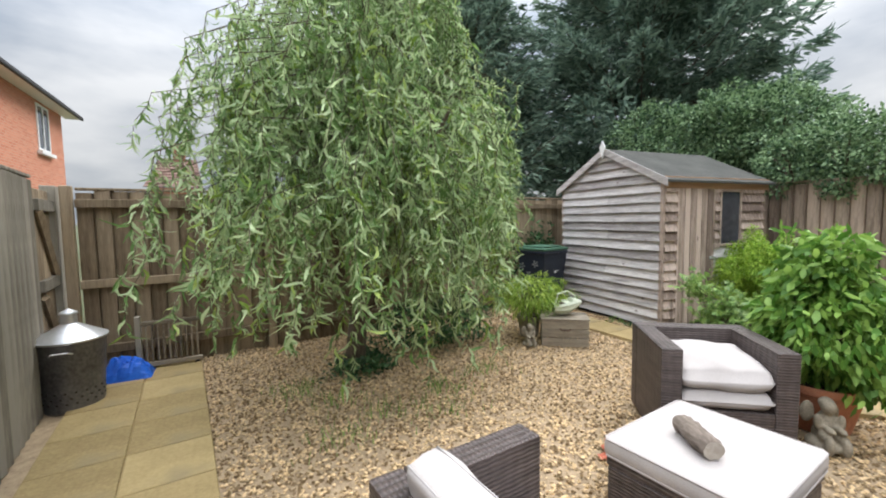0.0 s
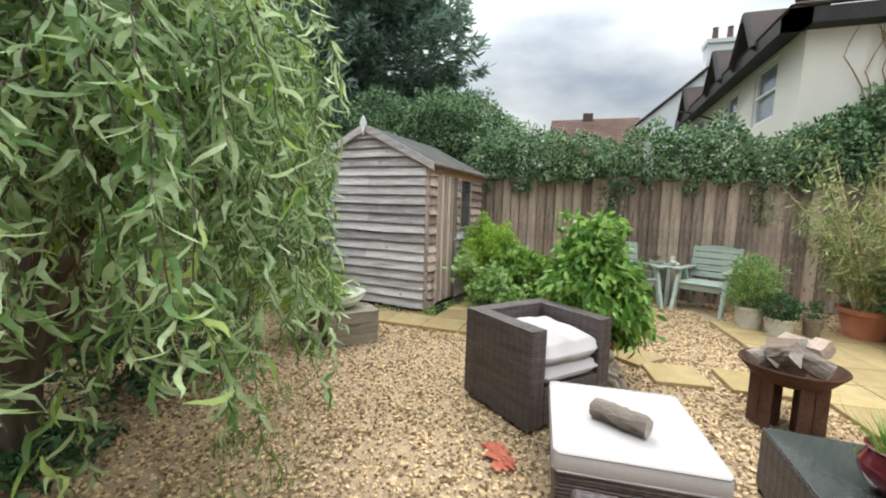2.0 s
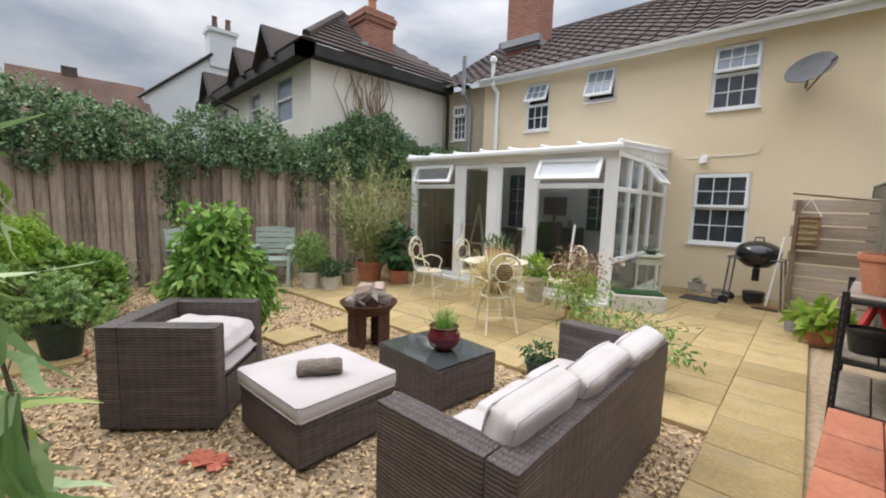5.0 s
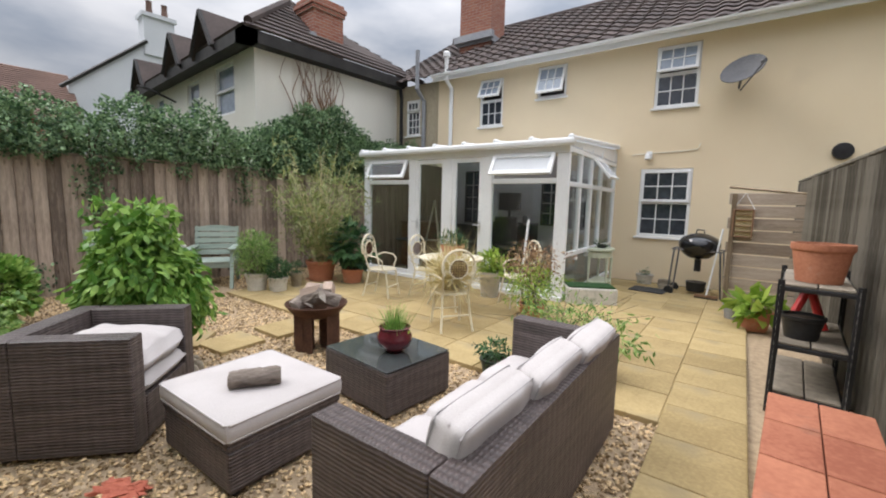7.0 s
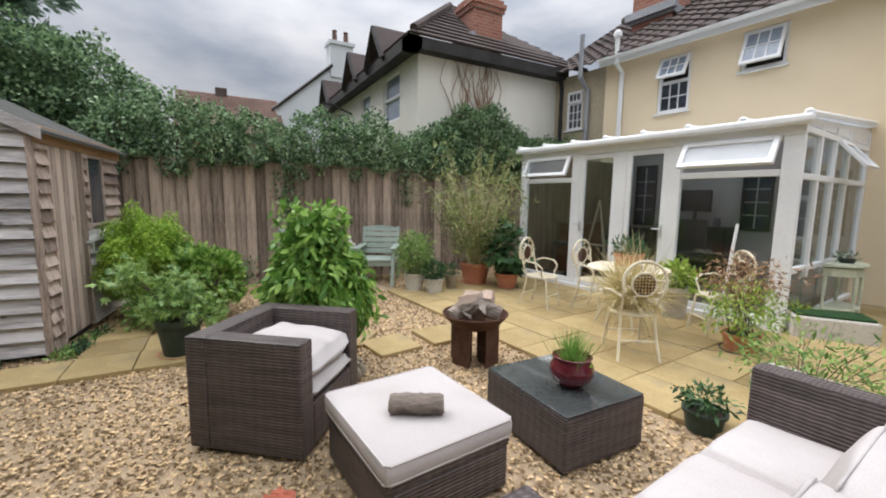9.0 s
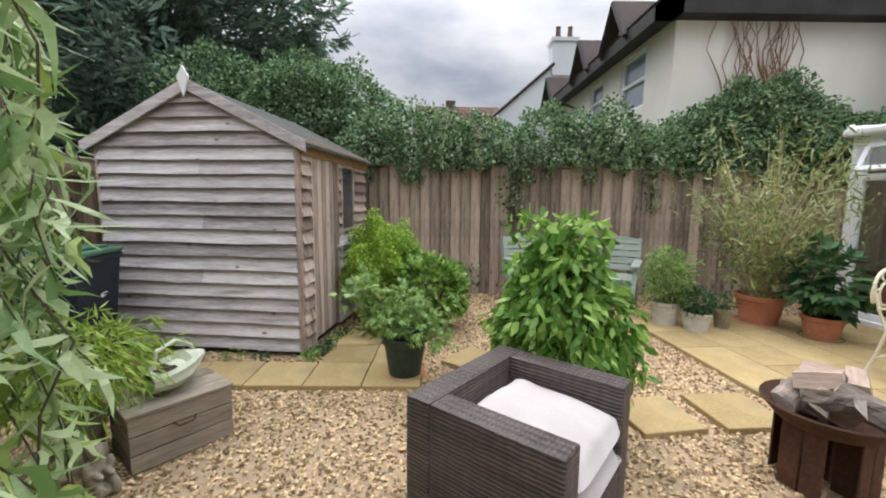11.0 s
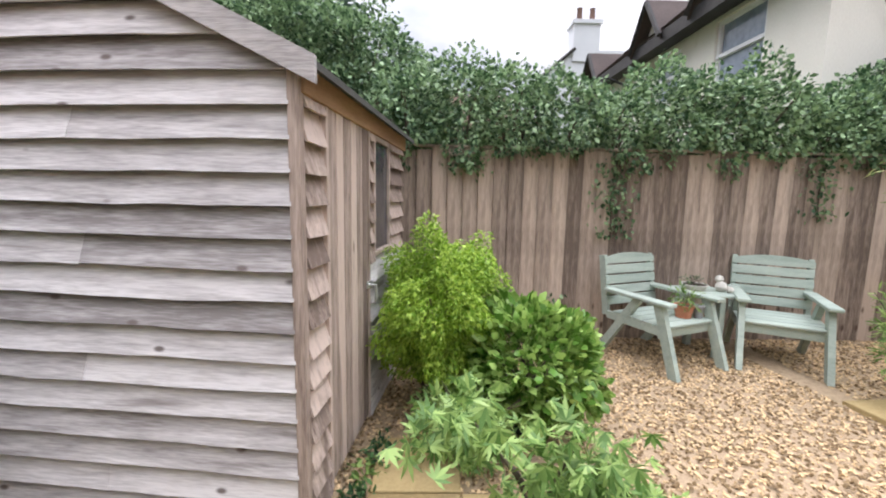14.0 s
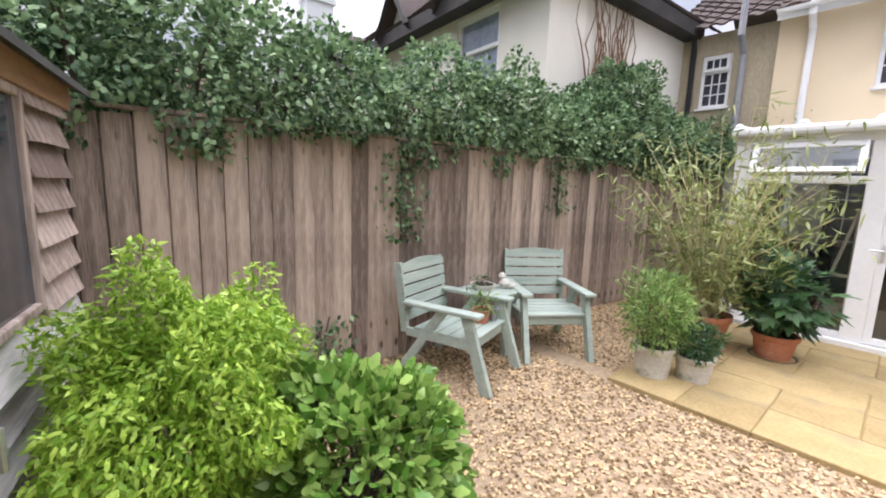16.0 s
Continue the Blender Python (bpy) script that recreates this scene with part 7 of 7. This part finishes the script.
rg = thing("orange_rag", Matrix.Translation((1.84, 1.26, 0)) @ Matrix.Rotation(.5, 4, "Z"), "crumpled orange cloth on the gravel", "cloth")
v, f = [], []
for j in range(11):
    for i in range(13):
        x, y = (i / 12 - .5) * .26, (j / 10 - .5) * .13
        v.append((x + .02 * math.sin(j * 2.1), y + .02 * math.sin(i * 1.3), .012 + .018 * abs(noise.noise(Vector((x * 16, y * 18, 2)))) + .015 * noise.noise(Vector((x * 40, y * 40, 5)))))
for j in range(10):
    for i in range(12):
        f.append((j * 13 + i, j * 13 + i + 1, j * 13 + i + 14, j * 13 + i + 13))
part("cloth", Shape().add(v, f), M_orange, rg)
st = Shape()
for cx, cy, cz, rx, ry, rz in ((0, 0, .05, .15, .14, .06), (0, .03, .13, .09, .08, .09), (0, .03, .22, .075, .06, .10), (.0, .0, .36, .055, .06, .065), (.0, .03, .385, .058, .055, .05), (.085, -.02, .24, .03, .035, .07), (-.085, -.02, .24, .03, .035, .07), (.04, -.09, .20, .03, .07, .028), (-.04, -.09, .20, .03, .07, .028), (.055, -.06, .13, .04, .10, .045), (-.055, -.06, .13, .04, .10, .045), (.06, -.14, .08, .033, .04, .08), (-.06, -.14, .08, .033, .04, .08), (.09, .11, .27, .06, .025, .10), (-.09, .11, .27, .06, .025, .10)):
    st.lathe([(0, -1), (.5, -.87), (.87, -.5), (1, 0), (.87, .5), (.5, .87), (0, 1)], 14, m=Matrix.Translation((cx, cy, cz)) @ Matrix.Diagonal((rx, ry, rz, 1)))
sto = part("garden_statue", st, M_stone, None, smooth="all", m=Matrix.Translation((3.08, .62, 0)) @ Matrix.Rotation(radians(-40), 4, "Z") @ Matrix.Scale(.78, 4))
rm = sto.modifiers.new("blend", "REMESH"); rm.mode, rm.voxel_size, rm.use_smooth_shade = "VOXEL", .011, True
sm = sto.modifiers.new("soften", "SMOOTH"); sm.factor, sm.iterations = .5, 7
tagged(sto, "weathered cast stone seated garden figure", "statue")
sto2 = new("garden_statue", sto.data)
sto2.matrix_basis = Matrix.Translation((2.84, 3.27, 0)) @ Matrix.Rotation(radians(-25), 4, "Z") @ Matrix.Scale(.62, 4)
rm = sto2.modifiers.new("blend", "REMESH"); rm.mode, rm.voxel_size, rm.use_smooth_shade = "VOXEL", .011, True
sm = sto2.modifiers.new("soften", "SMOOTH"); sm.factor, sm.iterations = .5, 6
tagged(sto2, "small grey stone figure beside the wooden crate", "statue")

# furniture seen through the conservatory glass
for nm, lab, cat, x, y, sx, sy, z0, z1, mt_ in (("cabinet", "dark wooden cabinet inside the conservatory", "cabinet", 6.5, -5.5, .22, .4, .05, 1.0, M_oak), ("sideboard", "dark sideboard against the inner wall", "sideboard", 4.55, -6.72, .6, .22, .05, 1.02, M_dark), ("bookcase", "low dark bookcase against the inner wall", "bookcase", 5.82, -6.74, .24, .2, .05, .92, M_dark), ("armchair", "dark armchair inside the conservatory", "armchair", 6.3, -6.2, .3, .3, .05, .7, M_dark)):
    t = thing(nm, HM @ Matrix.Translation((2.31 + (x - 2.03) * .843, y, 0)), lab, cat)
    part("body", Shape().box(-sx, sx, -sy, sy, z0, z1, None, .02), mt_, t)
    part("top", Shape().box(-sx - .02, sx + .02, -sy + .0, sy + .02, z1 + .001, z1 + .03, None, .006), mt_, t)

ez = thing("easel", HM @ Matrix.Translation((5.32, -5.0, .05)), "pale wooden artist's easel inside the conservatory", "easel")
for a, b in (((-.28, .1, 0), (0, 0, 1.45)), ((.28, .1, 0), (0, 0, 1.45)), ((0, -.4, 0), (0, 0, 1.4))):
    part("leg", Shape().tube([a, b], .02, 4), M_pale_wood, ez)
part("ledge", Shape().box(-.22, .22, .05, .11, .62, .65), M_pale_wood, ez)
rt = thing("round_table", HM @ Matrix.Translation((5.75, -4.8, .05)), "dark round wooden table inside the conservatory", "table")
part("tabletop", Shape().lathe([(0, .62), (.34, .62), (.35, .64), (0, .65)], 24), M_dark, rt)
part("pedestal", Shape().lathe([(.2, 0), (.05, .08), (.04, .62)], 14), M_dark, rt)
iw = thing("interior_window", HM, "dark barred window in the house wall inside the conservatory", "window", kind="structure")
for x0, x1, z0, z1 in ((3.35, 3.8, 1.0, 2.0), (5.35, 5.8, .98, 2.24), (2.42, 2.85, 1.0, 2.0)):
    part("window_frame", ring_frame(x0, x1, z0, z1, .045, HOUSE_Y + .024, HOUSE_Y + .07), M_dark, iw)
    part("pane", Shape().box(x0 + .045, x1 - .045, HOUSE_Y + .026, HOUSE_Y + .032, z0 + .045, z1 - .045), G_dark, iw)
    s = Shape(); sash_bars(s, x0 + .045, x1 - .045, z0 + .045, z1 - .045, HOUSE_Y + .05, 2, 4)
    part("glazing_bars", s, M_interior, iw)
scr = thing("computer_screen", HM @ Matrix.Translation((4.43, -6.66, 1.052)), "dark flat screen standing on the sideboard", "screen")
part("panel", Shape().box(-.27, .27, -.02, .02, .26, .66, None, .008), M_dark, scr)
part("stand", Shape().box(-.03, .03, -.015, .015, .02, .26, None, .004).box(-.12, .12, -.08, .08, 0, .02, None, .006), M_dark, scr)
dc = thing("desk_chair", HM @ Matrix.Translation((4.2, -6.05, .05)) @ Matrix.Rotation(radians(25), 4, "Z"), "dark upholstered desk chair inside the conservatory", "chair")
part("seat", Shape().box(-.24, .24, -.24, .24, .42, .5, None, .03), M_dark, dc)
part("backrest", Shape().box(-.23, .23, .2, .26, .55, 1.15, None, .03), M_dark, dc)
part("column", Shape().tube([(0, 0, .06), (0, 0, .42)], .03, 8), M_dark, dc)
part("foot", Shape().box(-.28, .28, -.03, .03, 0, .06, None, .01).box(-.03, .03, -.28, .28, 0, .058, None, .01), M_dark, dc)
for k, (bx, by, bh, bm_) in enumerate(((4.95, -6.68, .22, M_interior), (4.1, -6.7, .16, M_steel_dark), (5.0, -6.62, .12, M_whitepot))):
    jg = thing("storage_jar", HM @ Matrix.Translation((2.31 + (bx - 2.03) * .843, by, 1.052)), "small jar on the dark sideboard", "jar")
    part("body", Shape().lathe([(0, 0), (.05, 0), (.065, bh * .4), (.05, bh * .8), (.04, bh), (0, bh)], 12), bm_, jg, smooth=True)

# ---- paving slabs ----
patio = thing("patio", Matrix.Identity(4), "buff sandstone paving slabs", "paving", kind="structure")
SL_ = .49


def slab_mesh(w, d):
    return Shape().box(-w / 2, w / 2, -d / 2, d / 2, -.02, .03, None, .008).mesh("slab", M_slab)


M49 = slab_mesh(SL_ - .008, SL_ - .008)
M98 = slab_mesh(SL_ * 2 - .008, SL_ - .008)


# patio turned with the house, the strip by the gate with the west fence, the shed path square
PM = Matrix.Translation((0, -1.27, 0)) @ Matrix.Rotation(radians(4.5), 4, "Z") @ Matrix.Translation((0, 1.3, 0))
GM = Matrix.Translation((-.475, 3.0, 0)) @ Matrix.Rotation(radians(4.3), 4, "Z") @ Matrix.Translation((.45, -3.0, 0))
M47 = slab_mesh(.462, .462)
part("joint_bed", Shape().box(-.46, 5.95, -6.95, -1.32, -.02, .018).box(-.46, .0, -1.31, 1.78, -.02, .0172), M_slab, patio, "sandy pointing between the slabs", m=PM)
part("joint_bed", Shape().box(-1.16, -.465, .2, 4.7, -.02, .0165), M_slab, patio, m=GM)


def lay(x, y, me=M49, rz=0.0, m=PM):
    q = part("slab", me, M_slab, patio)
    q.matrix_basis = m @ Matrix.Translation((x, y, .002 * math.sin(x * 37 + y * 53))) @ Matrix.Rotation(radians(rz + .25 * math.sin(x * 9 + y * 31)), 4, "Z")


for j in range(12):
    y = -1.3 - SL_ / 2 - j * SL_
    if y < -6.9:
        break
    i, x = 0, .02
    while x < 5.72:
        two = (i + j) % 3 == 0 and x < 5.0
        w = SL_ * 2 if two else SL_
        if not (y < -4.0 and x + w > 1.98):
            lay(x + w / 2, y, M98 if two else M49)
        x += w
        i += 1
for j in range(18):
    lay(-.225, 1.55 - j * SL_)
for j in range(9):
    for i in range(2):
        lay(-.695 - i * SL_, 4.5 - j * SL_, m=GM)
STILL = Matrix.Identity(4)
for j in range(6):
    lay(4.225, 1.93 + j * .47, M47, 0, STILL)
for x, y in ((4.695, 1.92), (4.695, 2.39), (5.17, 2.385)):
    lay(x, y, M47, 0, STILL)
for x, y, rz in ((4.565, 1.21, -38), (4.04, .80, -45), (3.62, .03, 8), (4.02, .34, -40)):
    lay(x, y, M47, rz, STILL)
lay(3.72, -.9)

# ---- loose gravel: pebbles as real stones ----
octa_v = np.array([(1, 0, 0), (0, 1, 0), (-1, 0, 0), (0, -1, 0), (0, 0, 1), (0, 0, -1)], float)
octa_f = np.array([(0, 1, 4), (1, 2, 4), (2, 3, 4), (3, 0, 4), (1, 0, 5), (2, 1, 5), (3, 2, 5), (0, 3, 5)])


def pebbles(x0, x1, y0, y1, n, size, all_over=False):
    P = np.stack([RNG.uniform(x0, x1, n), RNG.uniform(y0, y1, n), np.zeros(n)], 1)
    X, Y = P[:, 0], P[:, 1]
    bad = (Y < -1.27 + .079 * X) & (X > -.1) | (X < -.079 * (Y + 1.27)) & (Y < 1.75) | (X < -.475 - .075 * (Y - 3)) | (X > 4.8) & (Y > 2.9)
    P = P if all_over else P[~bad]
    n = len(P)
    S = size * RNG.uniform(.55, 1.5, n)
    sc = np.stack([S, S * RNG.uniform(.55, .9, n), S * RNG.uniform(.35, .6, n)], 1)
    a, b = RNG.uniform(0, 6.28, n), RNG.normal(size=n) * .35
    ca, sa, cb, sb = np.cos(a), np.sin(a), np.cos(b), np.sin(b)
    V = octa_v[None] * sc[:, None] * RNG.uniform(.75, 1.25, (n, 6, 3))
    x, y, z = V[..., 0], V[..., 1], V[..., 2]
    x, z = x * cb[:, None] - z * sb[:, None], x * sb[:, None] + z * cb[:, None]
    x, y = x * ca[:, None] - y * sa[:, None], x * sa[:, None] + y * ca[:, None]
    P[:, 2] = RNG.uniform(-.012, .006, n)
    V = np.stack([x, y, z], -1) + P[:, None]
    F = (np.arange(n) * 6)[:, None, None] + octa_f[None]
    return V.reshape(-1, 3), F.reshape(-1, 3)


V, F = pebbles(-.6, 7.33, -1.35, 5.0, 84000, .0137)
V2, F2 = pebbles(5.95, 7.33, -4.0, -1.0, 6200, .0137, True)
V, F = np.concatenate([V, V2]), np.concatenate([F, F2 + len(V)])
pe = new("loose_gravel", array_mesh("loose_gravel", V, F, M_pebble))
tagged(pe, "loose golden and brown gravel stones", "gravel", kind="stuff")
